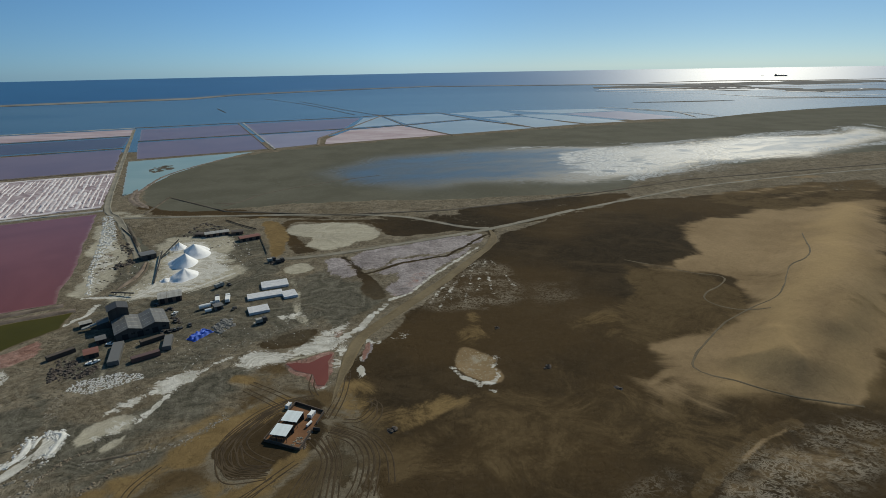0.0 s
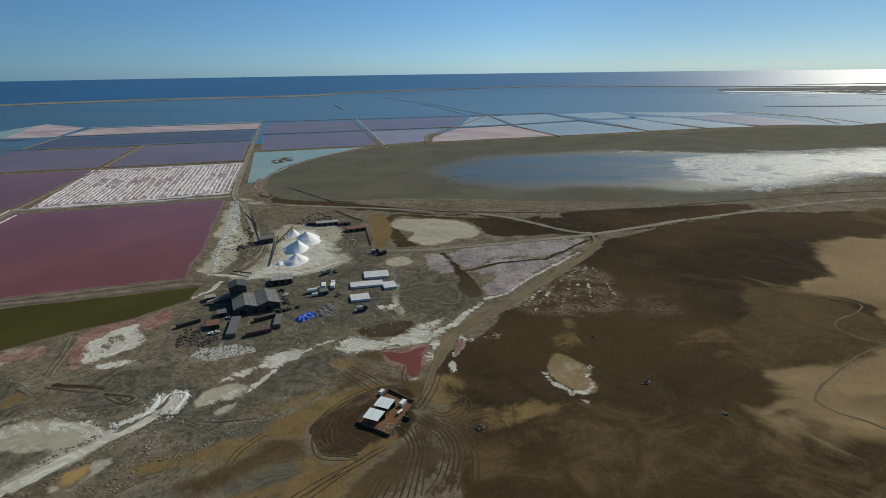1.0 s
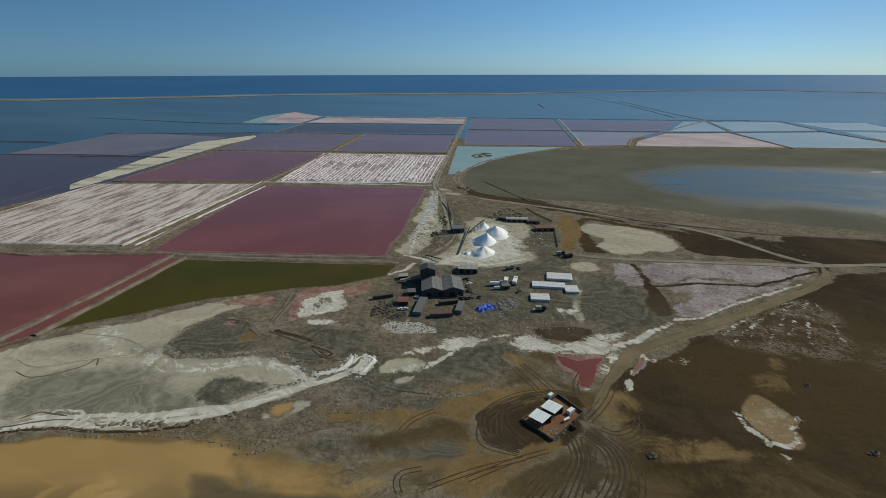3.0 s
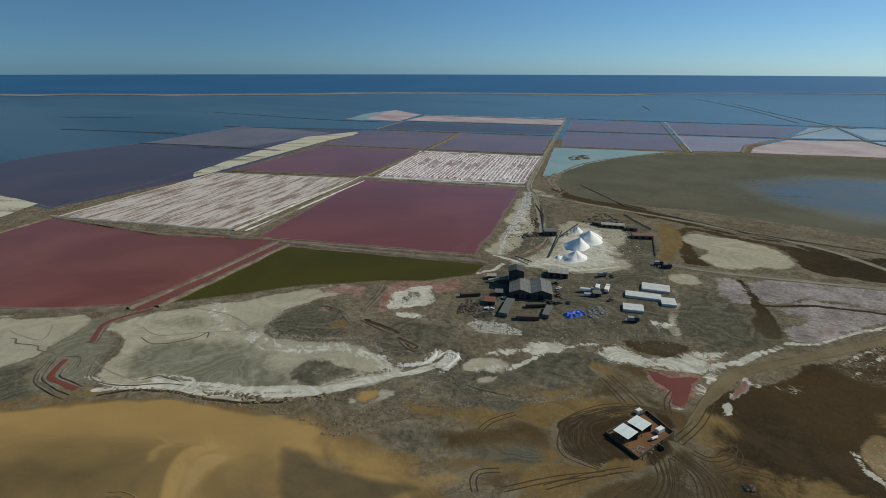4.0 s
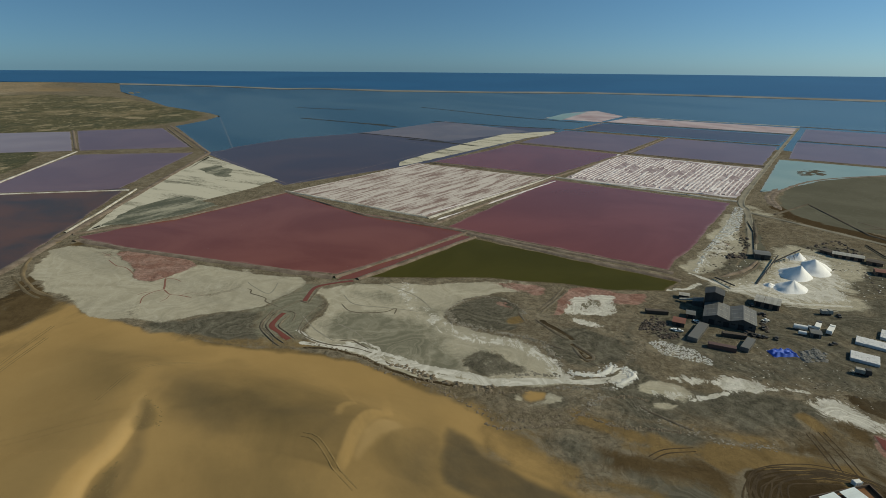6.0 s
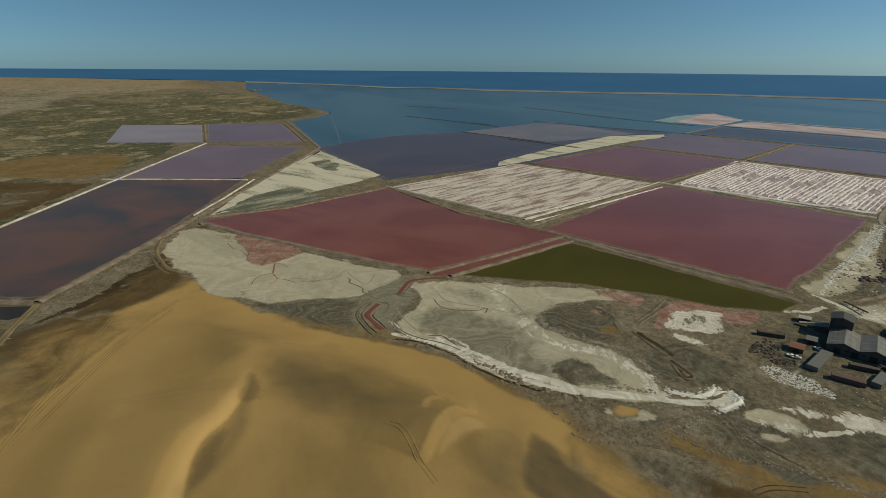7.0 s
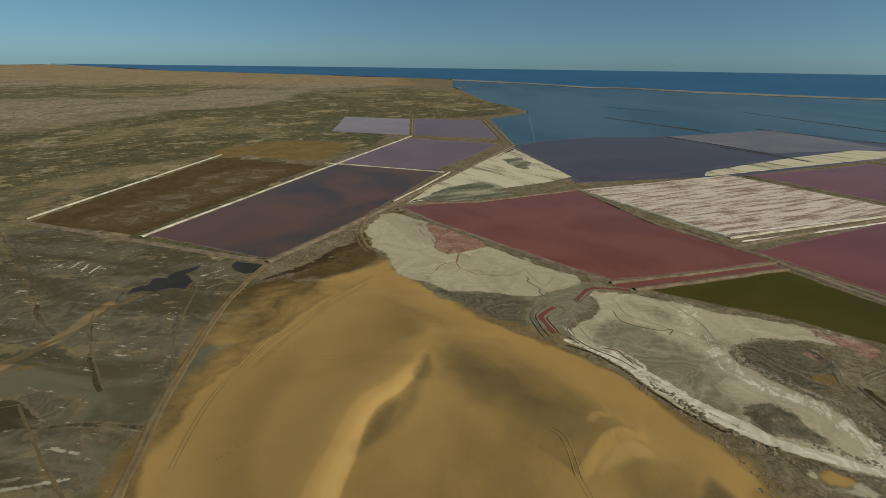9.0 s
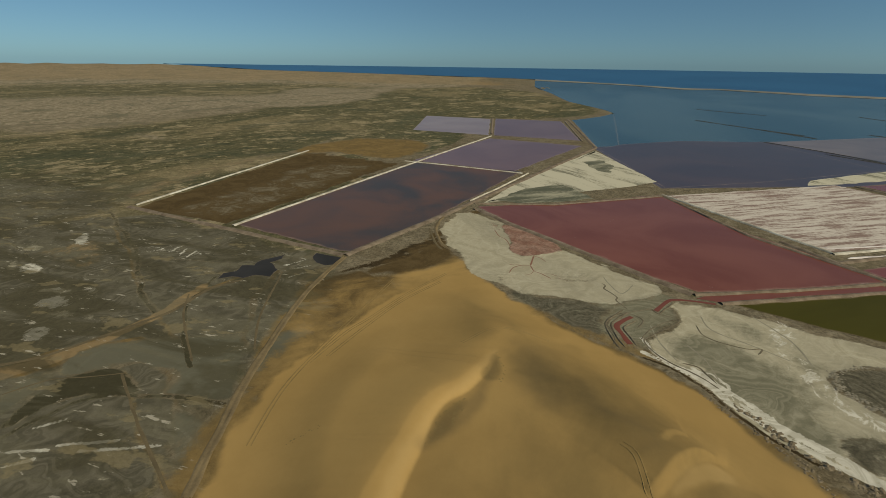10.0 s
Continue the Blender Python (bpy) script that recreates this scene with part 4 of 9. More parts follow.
stroke("white", [(-103.9, 185), (-98.8, 190.4), (-92.1, 199.3)], 1.0, 1.2, 0.9)
stroke("salt", [(-98.4, 141.7), (-90.6, 148.2), (-82.2, 157.9)], 2.0, 2.0, 0.8)
stroke("salt", [(-104.2, 140.3), (-98.4, 141.7)], 1.5, 2.0, 0.8)
paint("pink", [(-126.6, 187.7), (-115.5, 193.6), (-105.5, 194), (-107.7, 190.4), (-120.8, 184.9)], 4, 0.5)
paint("white", [(-128.4, 206), (-121, 210.5), (-111.7, 214.6), (-101.1, 210.9), (-109.1, 203.8), (-120.7, 200.7)], 2, 0.52)
paint("white", [(-70.8, 280.3), (-65.6, 284.4), (-64.8, 283.2), (-68, 279.3)], 1, 0.9)
paint("salt", [(-59, 255.7), (-50.7, 262), (-47.6, 259.6), (-53.9, 253.2)], 2, 0.8)
paint("salt", [(-49.6, 279.2), (-46.3, 283.3), (-41.5, 261), (-45.5, 263.4)], 4, 0.5)
paint("salt", [(-65.4, 327.2), (-62.1, 340.8), (-52.6, 343), (-45.4, 333.7), (-50.3, 326), (-60, 319.3)], 4, 0.8)
# south-west flats under the dune
paint("drab", [(-461, -634), (-533, -524), (-529, -444), (-446, -315), (-415, -297), (-335, -342), (-291, -417)], 25, 0.6)
paint("fleck", [(-461, -634), (-561, -551), (-579, -428), (-446, -315), (-415, -297), (-335, -342), (-291, -417)], 25, 0.8)
paint("drab", [(-301, -429), (-341, -348), (-415, -301), (-373.7, -195.7), (-320.1, -90.8), (-257.1, -89.8), (-188.9, -94.9), (-152.6, -89.5), (-115.2, -84.9), (-90.1, -161.5)], 14, 1)
paint("fleck", [(-373, -521), (-405, -406), (-415, -301), (-373.7, -195.7), (-320.1, -90.8), (-257.1, -89.8), (-188.9, -94.9), (-152.6, -89.5), (-115.2, -84.9), (-90.1, -161.5)], 14, 1)
paint("flat", [(-176.8, -92), (-212.6, -99.6), (-296.9, -102.2), (-307.8, -91.2), (-236.8, -89.2), (-186, -81.8)], 6, 0.75)
paint("flat", [(-189.6, -131.9), (-209.1, -132.6), (-205.8, -115.1), (-172.3, -97.9), (-171.4, -107.6), (-177.5, -124.8)], 14, 0.6)
paint("flat", [(-176.7, -173.1), (-191.5, -181.2), (-200.1, -169.5), (-196.7, -154.1), (-183.7, -146.6), (-174.1, -157.9)], 5, 0.6)
paint("flat", [(-160.7, -89.2), (-167.5, -91.2), (-169.8, -85.6), (-163.1, -81.7), (-157.9, -83.7)], 2, 0.7)
paint("flat", [(-139.6, -102.5), (-167.2, -112), (-155.2, -94.9), (-137.9, -92)], 8, 0.5)
paint("ochre", [(-356.3, -166.3), (-322.8, -95.2), (-271.8, -94.4), (-276.9, -122.4), (-324.7, -126)], 6, 0.4)


paint("white", [(-335.9, -230.1), (-333.8, -196.5), (-313.3, -178), (-308.8, -217)], 6, 0.3)
paint("brown", [(-422, -299), (-732, -250), (-664, -111), (-386.6, -200.9)], 2, 1.0, 0)
paint("mud", [(-419, -267), (-477, -245), (-668, -218), (-654, -120), (-524, -173), (-395.6, -205.3)], 12, 0.45)
paint("ochre", [(-176.5, -196), (-206.5, -157.9), (-203.4, -157.2), (-167.2, -187.4)], 2, 0.9)
paint("salt", [(-248.2, -245.8), (-257.8, -243.5), (-256.8, -223.4), (-247.5, -224.9)], 2.4, 0.5)
paint("salt", [(-250.7, -216.4), (-261.9, -220.7), (-259, -210.8), (-248, -206.4)], 3, 0.5)
paint("salt", [(-224.2, -216.7), (-231.1, -215.7), (-230.2, -202.5), (-223.5, -203)], 2.1, 0.5)
paint("salt", [(-205.6, -222.9), (-212.6, -221.2), (-211.9, -205.9), (-205.1, -206.9)], 2.4, 0.5)
paint("salt", [(-281.9, -218.8), (-287.8, -215.8), (-287.5, -202.5), (-281.7, -204.8)], 1.5, 0.5)
paint("salt", [(-330.7, -253.2), (-356.3, -267.9), (-348.1, -256.7), (-323.6, -242.7)], 4.2, 0.5)
paint("salt", [(-311.5, -306.5), (-321.8, -308.4), (-320, -293.7), (-309.9, -291.3)], 1.8, 0.5)
paint("salt", [(-223, -195.8), (-230.3, -198.4), (-228.5, -191.6), (-221.3, -188.9)], 2.4, 0.5)
paint("salt", [(-251.8, -158.1), (-256.3, -157.9), (-255.4, -152.5), (-251, -152.4)], 1.5, 0.5)
paint("salt", [(-279.3, -290.8), (-296, -300.7), (-291.4, -286.9), (-275.3, -277.1)], 3.6, 0.5)
paint("salt", [(-163.5, -177.1), (-166.7, -173.5), (-166.9, -161.6), (-163.8, -164.6)], 1.5, 0.5)
paint("salt", [(-175.4, -166), (-182.2, -161), (-182, -141.9), (-175.3, -146)], 3, 0.5)
paint("salt", [(-150.1, -122.7), (-152.6, -121.7), (-152.3, -116.6), (-149.9, -117.3)], 1.5, 0.5)
paint("salt", [(-152.3, -135.9), (-154, -133.6), (-154.1, -127.1), (-152.5, -129)], 1.5, 0.5)
paint("salt", [(-130.3, -151.5), (-132.4, -146.6), (-133, -134.6), (-131, -138.7)], 1.5, 0.5)
paint("salt", [(-133.4, -134.9), (-135, -130.7), (-135.5, -121.1), (-134, -124.6)], 1.5, 0.5)
paint("salt", [(-122.4, -119), (-124.2, -115.2), (-124.6, -106.1), (-122.9, -109.3)], 1.5, 0.5)
paint("salt", [(-122.6, -142.7), (-124.1, -138.8), (-124.6, -129.7), (-123.2, -132.9)], 1.5, 0.5)
paint("salt", [(-213.3, -144.2), (-230.2, -151.2), (-225, -143), (-208.7, -136.3)], 6, 0.5)
paint("salt", [(-187.9, -92.5), (-205.5, -97.7), (-199.8, -91.4), (-183, -86.5)], 7.8, 0.5)
paint("salt", [(-210, -89.2), (-221.2, -90.6), (-217.9, -84.5), (-207, -83)], 4.2, 0.5)
paint("pale", [(-300.6, -287.3), (-335.4, -287.5), (-332.8, -256.7), (-291.8, -231.8), (-279.7, -255.1)], 8, 0.5)
paint("pale", [(-326, -212.1), (-352.5, -198.1), (-361.3, -181.2), (-306.7, -189.5)], 6, 0.45)
stroke("ochre", [(-370, -285), (-322.8, -239.8), (-268.5, -198.4), (-235.1, -166.1), (-199.2, -129.8)], 0.8, 2.5, 0.6)
stroke("ochre", [(-202, -176.2), (-235.8, -159), (-265.3, -153.4), (-303.1, -132.7)], 1.0, 2.5, 0.75)
stroke("ochre", [(-179.6, -145.1), (-152.5, -122.6), (-136.4, -107.3), (-118.9, -90.3)], 0.8, 2.5, 0.6)
stroke("ochre", [(-123.8, -85.3), (-181.4, -127.1), (-189.3, -135.4), (-205.2, -120)], 0.8, 2.5, 0.5)
stroke("brown", [(-206.5, -107.6), (-253.5, -122.4), (-294.3, -125.7)], 1.5, 3, 0.6)
stroke("ochre", [(-174.6, -194.2), (-191.3, -183.6), (-205, -156.9)], 4, 3, 0.9)
stroke("brown", [(-235.6, 41), (-207.2, 65.3), (-179.5, 84.8), (-153.4, 96.2), (-135.2, 101.5)], 7, 5, 0.95)
stroke("brown", [(-220.8, 64.8), (-203.7, 79.2), (-187.9, 87.3), (-175.3, 91)], 6, 5, 0.9)
paint("brown", [(-275.7, -91.1), (-326.3, -58), (-431.5, -22.8), (-458, -7), (-393.5, -11.4), (-360, -25.7), (-319.9, -14.5), (-297.9, -40.7), (-276.7, -64.8)], 6, 0.95)
paint("ochre", [(-290.6, -53.7), (-316.6, -33.1), (-342.6, -22.9), (-318, -14.5), (-292.9, -37.5), (-275.9, -52)], 5, 0.7)
stroke("mud", [(-327.2, -61.1), (-346.2, -50.9), (-367.9, -32.3)], 5, 4, 0.6)
paint("ochre", [(-716, -275), (-806, -270), (-900, -216), (-903, -139), (-781, -119), (-742, -217)], 12, 0.8)
paint("ochre", [(-297.5, -97.3), (-297.5, -26.6), (-266.8, -48.7), (-232.5, -63.7), (-203.5, -75.3), (-182.4, -81.8), (-162.8, -85.2), (-148.2, -85.7), (-132.8, -83.7), (-120.8, -83.6), (-141.4, -88), (-188, -97.6), (-239, -103.2)], 6, 0.7)
paint("brown", [(-295.7, -112.8), (-306.7, -15.5), (-297.5, -26.6), (-266.8, -48.7), (-230.7, -64.8), (-203.5, -75.3), (-234.2, -80.2)], 8, 0.8)
paint("flat", [(-190.2, -180.2), (-202.5, -165.9), (-209.1, -143.3), (-216.9, -120.4), (-207.8, -105.5), (-176.5, -95.3), (-163.2, -94.7), (-166.6, -118.4), (-166.5, -126.8), (-184, -122.6), (-186.3, -150.9), (-173, -168.9)], 4, 0.75)
paint("flat", [(-164.7, -119.5), (-161.2, -94.7), (-140.8, -89.7), (-123.4, -89.5), (-125.1, -95.8), (-142.2, -104.1)], 6, 0.6)
paint("flat", [(-186.7, -95.1), (-201.6, -97.7), (-215.9, -93), (-225.2, -85.3), (-215, -76.7), (-194.4, -84.9), (-183.3, -87.8)], 4, 0.75)
paint("flat", [(-160.3, -181.1), (-171, -181.4), (-178.3, -178), (-173.9, -168.4), (-161.6, -168.6), (-147.9, -169.6)], 4, 0.8)
paint("mud", [(-171.6, -167.7), (-185.1, -150), (-168.6, -128.1), (-165.2, -139.9), (-160.8, -154.5), (-148, -161.3), (-141.7, -163.9), (-147.3, -169.1), (-159.6, -166.9)], 2.5, 0.8)
stroke("mud", [(-138.2, -160.7), (-146.7, -155.9), (-157.8, -149.9), (-164.5, -139.4), (-165.9, -118), (-163.2, -95.5)], 1.1, 1.8, 0.65)
stroke("mud", [(-408, -312), (-371, -281), (-334.3, -243.4), (-285, -207.4), (-254, -185.7), (-232, -164.2)], 1.4, 2.5, 0.6)
stroke("mud", [(-308.1, -222.4), (-306.7, -189.5), (-302.6, -154.3), (-334.8, -137.4)], 0.8, 2.0, 0.5)
stroke("mud", [(-281.5, -158.3), (-243.1, -154.2), (-208.7, -136.4), (-186.2, -121.4)], 1.0, 1.2, 0.8)
paint("mud", [(-286.4, -98.9), (-299.2, -81.9), (-320.6, -50.4), (-358.9, -35.9), (-340, -43.6), (-326.2, -66.1), (-300.3, -89.1)], 3, 0.6)
stroke("pale", [(-176.5, -196), (-184.2, -185.4), (-195.2, -178.9), (-204.2, -169.7), (-229.2, -161), (-268.8, -158.5)], 2.5, 3.0, 0.9)
stroke("pale", [(-171.6, -191.5), (-181.9, -185.9), (-192.2, -179.2)], 5.0, 3.0, 0.9)
for spot in ([(-206.1, -213.5), (-214.5, -213.8), (-210.2, -200.3), (-202.1, -200.5), (-199.4, -206.3)], [(-234.5, -233.9), (-249.1, -230.4), (-240.1, -213.7), (-232.7, -218.7)], [(-254.1, -241), (-258.1, -233.6), (-249.1, -230.4)], [(-256.1, -222.9), (-262.4, -216), (-251.3, -211.1)], [(-285.7, -285.5), (-294, -281.7), (-278.9, -261.6), (-269.7, -264.4)], [(-341.5, -290.2), (-358, -292), (-330.9, -272.6), (-323.4, -274.3)]):
    paint("white", spot, 2.5, 0.7)
for row in ([(-323.2, -216.3), (-331.6, -215.3)], [(-319.6, -208.3), (-331.4, -206.4)], [(-314.2, -198.2), (-327.3, -200.9)], [(-311.6, -192.2), (-323.8, -191.9)], [(-304, -124.1), (-315.2, -115.2)], [(-294.6, -122.4), (-305.8, -108.5)], [(-284.4, -116.9), (-298.7, -102.7)], [(-136.1, -139), (-140.6, -120.8)], [(-124.8, -148.4), (-129.3, -141.1)], [(-134.3, -129.8), (-139.3, -106.2)], [(-143.3, -153), (-149.6, -145.7)], [(-131.8, -154.9), (-134.2, -141.4)]):
    stroke("white", row, 0.5, 0.9, 0.75)
# the big dune
stroke("ochre", DUNE + DUNE[:1], 6, 16, 0.85)
paint("sand", [(-297.4, -57.3), (-305.7, -41.2), (-323.9, -21.6), (-332.8, -9.2), (-317.6, -5.1), (-287.1, 6.8), (-249.4, 29), (-217.9, 51), (-216.3, 35.9), (-272.4, -18.2), (-269, -49.1)], 6, 0.75)
paint("sand", [(-297.5, -97.3), (-297.5, -26.6), (-266.8, -48.7), (-232.5, -63.7), (-203.5, -75.3), (-182.4, -81.8), (-162.8, -85.2), (-148.2, -85.7), (-132.8, -83.7), (-120.8, -83.6), (-120.2, -90.1), (-138, -90.7), (-166, -92.9), (-191.1, -92), (-210.3, -92.4), (-233.2, -89.6), (-268.8, -90.7)], 9, 0.42)
paint("sand", DUNE, 4)
paint("darksand_shade", [(-268, -12), (-225.8, 17.8), (-190.3, 49.5), (-154.1, 77.6), (-120.2, 92.8), (-87.6, 96.6), (-67.4, 97.4), (-71.1, 44.3), (-108, 4), (-150, 8), (-200, 4)], 20, 0.85)
paint("darksand_shade", [(-204.4, 6.9), (-207.4, 17.2), (-189.9, 33.7), (-163.5, 47.2), (-141.2, 53), (-137.7, 43), (-152.8, 32.1), (-158.4, 17.9), (-175.4, 8.9)], 6, 0.95)
# flanks turned from the sun, their shade painted as darker sand
paint("darksand_shade", [(-249, -25.4), (-254.5, -7.1), (-214.7, -2.1), (-185.1, -12.7), (-183.8, -25.8), (-201.5, -30.4)], 10, 0.25)
paint("darksand_shade", [(-182.7, -36.7), (-181.1, -52), (-157.6, -62.2), (-133.6, -64.9), (-107.4, -62), (-109.7, -37.2), (-131.3, -36.2), (-154.3, -29.8)], 16, 0.15)
paint("darksand_shade", [(-135.4, -19.7), (-150.1, -10.4), (-164.6, 8.6), (-153, 19.3), (-126.4, 32.5), (-112.9, 35.6), (-107.5, -22)], 14, 0.3)
# sunlit face under the crest, its brightness painted in as gold
paint("gold_lit", [(-202.4, 6.3), (-186.7, 2.7), (-175, -2.3), (-167.3, -6.4), (-161.8, -13.1), (-154, -16.3), (-145, -18.2), (-136.8, -19), (-129.2, -20.9), (-121.1, -22.4), (-114.5, -23.2), (-105.6, -23.1), (-105.1, -28), (-118.5, -27.7), (-132.4, -25.3), (-147.4, -22.2), (-160.5, -16), (-173, -7.7), (-190.7, 0.1)], 1.6, 0.3, 1)
paint("darksand_shade", [(-201.3, 5.1), (-187.3, 8.5), (-177.1, 6.9), (-178.2, -1.5), (-186.5, 1)], 1.6, 0.75)
paint("darksand_shade", [(-151, -15.7), (-161, -11.1), (-163.8, -6.3), (-154.9, -7.2), (-147.2, -10.2), (-141.7, -14.3), (-139.5, -18.1)], 1.8, 0.75)
# soft shading beside the crest and face foot, darkened into the colour
paint("dark_ground_shade", [(-201.1, 8.8), (-199.2, 16.3), (-183.3, 27.2), (-160.4, 42.4), (-145.8, 54.3), (-136.2, 56.1), (-138.2, 50.7), (-154.7, 40.1), (-171.4, 27.1), (-189.4, 14.1)], 8, 0.42)
paint("dark_ground_shade", [(-206.6, 10), (-205.2, 24.3), (-188.3, 33.6), (-168.9, 40.7), (-163.3, 32), (-170, 21.1), (-184.4, 12.7)], 8, 0.4)
paint("dark_ground_shade", [(-135.4, -20.6), (-148.1, -17.6), (-160.4, -11), (-170, -1.3), (-189.6, 1), (-198.4, 5.2), (-187.9, 7.8), (-159, -1.2), (-143.7, -9.9)], 2.5, 0.4)
paint("darksand_shade", [(-202.2, 8.2), (-200.1, 16.5), (-183.8, 27.4), (-160.7, 42.5), (-145.2, 54.1), (-135.7, 56.8), (-137.1, 51.9), (-153.3, 39.6), (-170.3, 26.8), (-189.1, 14)], 7, 0.9)
paint("darksand_shade", [(-224.5, 38.6), (-202.3, 47), (-203.3, 33.3), (-210.5, 17.4)], 3, 0.5)

stroke("ochre", [(-102.1, 134.4), (-89.6, 144.8), (-77.3, 157.7), (-59.3, 172), (-45.8, 181.8)], 9, 7, 0.9)
stroke("ochre", [(-77.2, 102.4), (-59.4, 118.5), (-45.6, 131.7), (-30.7, 146.7), (-23.2, 157.7)], 8, 6, 0.9)
stroke("ochre", [(-61.7, 202.7), (-49.7, 196.6), (-40.3, 188.1), (-30, 183.1)], 3, 5, 0.8)
stroke("brown", [(-64, 124.2), (-48.8, 140.9), (-42.3, 152.7)], 8, 6, 0.7)
stroke("ochre", [(-20.5, 186.4), (-15.9, 176.1), (-12.2, 163.2), (1.1, 164.6), (19.6, 172.7)], 6, 6, 0.6)
paint("mud", [(-57.3, 147.4), (-59.2, 164.8), (-49, 176.4), (-25.8, 184.5), (-18.9, 175), (-21.1, 156.9), (-11.5, 157.1), (-2.8, 166.5), (1.6, 155.6), (-3.6, 132.8), (-20.1, 122.5), (-26.7, 145.7), (-39.8, 144.1), (-47.9, 138.3)], 5, 0.7)
paint("salt", [(-251, 504), (-233, 526), (-156, 419), (-114, 408.5), (-86, 360.9), (-101.1, 309.1), (-145.8, 266.8), (-165.3, 293), (-189.4, 355.2)], 8, 0.5)
paint("white", [(-159.5, 371.5), (-148, 429), (-118.5, 422.4), (-93.7, 366.1), (-98.6, 318.4), (-118.9, 299.9), (-141.6, 322.4)], 18, 0.55)
paint("salt", [(-128.5, 203), (-128.1, 210.2), (-119.9, 211.9), (-112.7, 214.8), (-102.3, 212.1), (-100.8, 208.6), (-109.1, 203.8), (-118.6, 199)], 2, 0.6)
paint("soil", [(-236.9, 81), (-227.6, 95.9), (-213.8, 105.2), (-203.6, 92), (-211.3, 80.8)], 5, 0.6)
paint("soil", [(-188.7, 103.4), (-179.6, 119.4), (-159.6, 133.4), (-146, 124.4), (-160.4, 112.8)], 6, 0.7)
paint("drab", [(-70.3, 255), (-49.8, 300.3), (-12.9, 295.1), (-9.3, 261.1), (-22.8, 227.5), (-50.7, 225.8)], 14, 0.75)
# salt flats between the red ponds and the dune
paint("soil", [(-450, -32), (-428.1, 7.2), (-366.8, 48.1), (-295.9, 98.2), (-259, 138), (-237.2, 182.7), (-201.9, 217.7), (-174.1, 245.5), (-154.9, 262.7), (-143.5, 245.9), (-152.5, 210.7), (-118.1, 175.1), (-124.5, 146.5), (-142.9, 113.3), (-164.6, 95.8), (-189, 84.2), (-212.3, 68.9), (-227.9, 46.2), (-262.9, 19.8), (-291.3, -0.2), (-323.5, -13.8), (-380.4, -35.4)], 3, 1.0, 1)
paint("silt", [(-282.1, 10.6), (-272.5, 44.6), (-267.3, 68.4), (-290.5, 96.3), (-272.7, 105.9), (-245.2, 90), (-229.3, 76.4), (-213.3, 69.3), (-229.1, 46.5), (-252.7, 29.4)], 5, 0.8)
paint("ochre", [(-265.8, 20.2), (-254.2, 40.9), (-233.5, 58.8), (-221.3, 72.1), (-201.2, 81.3), (-211.3, 68.6), (-226.7, 45.9), (-253.8, 24.1)], 5, 0.6)
paint("salt", [(-447.6, -23.7), (-423.4, 7), (-363.1, 47.5), (-313.7, 81.7), (-291.4, 98.9), (-279.8, 89.1), (-269.9, 74.1), (-266.7, 61.9), (-273.4, 38.8), (-275.7, 18.5), (-294.6, -0), (-305.5, -9.4), (-337.1, -18.3), (-378.5, -33.6), (-414.5, -32.8)], 4, 0.97, 1)
paint("salt", [(-273.2, 97.9), (-269.7, 117.3), (-256.7, 136.8), (-234.4, 180.6), (-214.9, 205.2), (-200.8, 212.5), (-195.4, 197.4), (-207.6, 190.8), (-216.7, 167.6), (-212.2, 149.3), (-202.3, 139.2), (-187.8, 139.8), (-174.1, 152.1), (-160.8, 157), (-148.1, 155.5), (-133.2, 150.1), (-126, 149.5), (-133.9, 133), (-145.4, 115.1), (-162.7, 100), (-178.8, 90.2), (-193.5, 86.3), (-208.2, 78.5), (-217.3, 74.1), (-228, 76.2), (-242.4, 92.8), (-252.6, 98.8)], 4, 0.97, 1)
paint("silt", [(-216.3, 76.6), (-231.1, 88.3), (-236.3, 99.9), (-220.1, 120.7), (-197.7, 127.1), (-172.6, 124.6), (-147.6, 116.8), (-157.7, 107.6), (-173.8, 98.3), (-192.5, 88.6)], 9, 0.75)
paint("drab", [(-165.5, 117.7), (-166.7, 126.4), (-168.8, 136), (-159.4, 140.8), (-144.4, 142.4), (-136.1, 141.3), (-143.2, 127), (-148.3, 117.2)], 5, 0.72)
paint("silt", [(-262.9, 117.9), (-251.4, 134.1), (-231.4, 140.9), (-224.3, 129.8), (-241.1, 118.1)], 7, 0.5)
paint("red", [(-411.9, 10.5), (-405.8, 22.6), (-388.9, 38.7), (-376.5, 47.8), (-356, 53.6), (-347, 45.9), (-342.4, 34.4), (-336.3, 28.5), (-340.3, 22.8), (-350.4, 16.6), (-370.6, 16.2), (-389, 12.1)], 3, 0.85)
paint("red", [(-421.5, -3.6), (-413.7, 8.8), (-391.8, 13.1), (-389.8, 4.6), (-405.1, 0.6)], 4, 0.5)
paint("red", [(-308.2, 37), (-312.3, 51.9), (-306.5, 67), (-298.8, 67.1), (-294.6, 55.8), (-299, 42.7)], 4, 0.32)
paint("drab", [(-286, 11.4), (-271.5, 32.3), (-275.3, 45.7), (-264.6, 63.4), (-240.5, 59.5), (-229.9, 54.7), (-241, 39.9), (-255.9, 24.4), (-274.2, 14.4)], 5, 0.7)
paint("drab", [(-302.9, 2.2), (-311, 12.8), (-297.7, 15.4), (-287.2, 8.2)], 5, 0.4)
stroke("white", [(-252, 145.5), (-225, 137.1), (-194.2, 130.7), (-177.6, 138.8), (-162.8, 152.4), (-145.4, 152.9), (-131.2, 148.7)], 4.0, 7.0, 0.5)
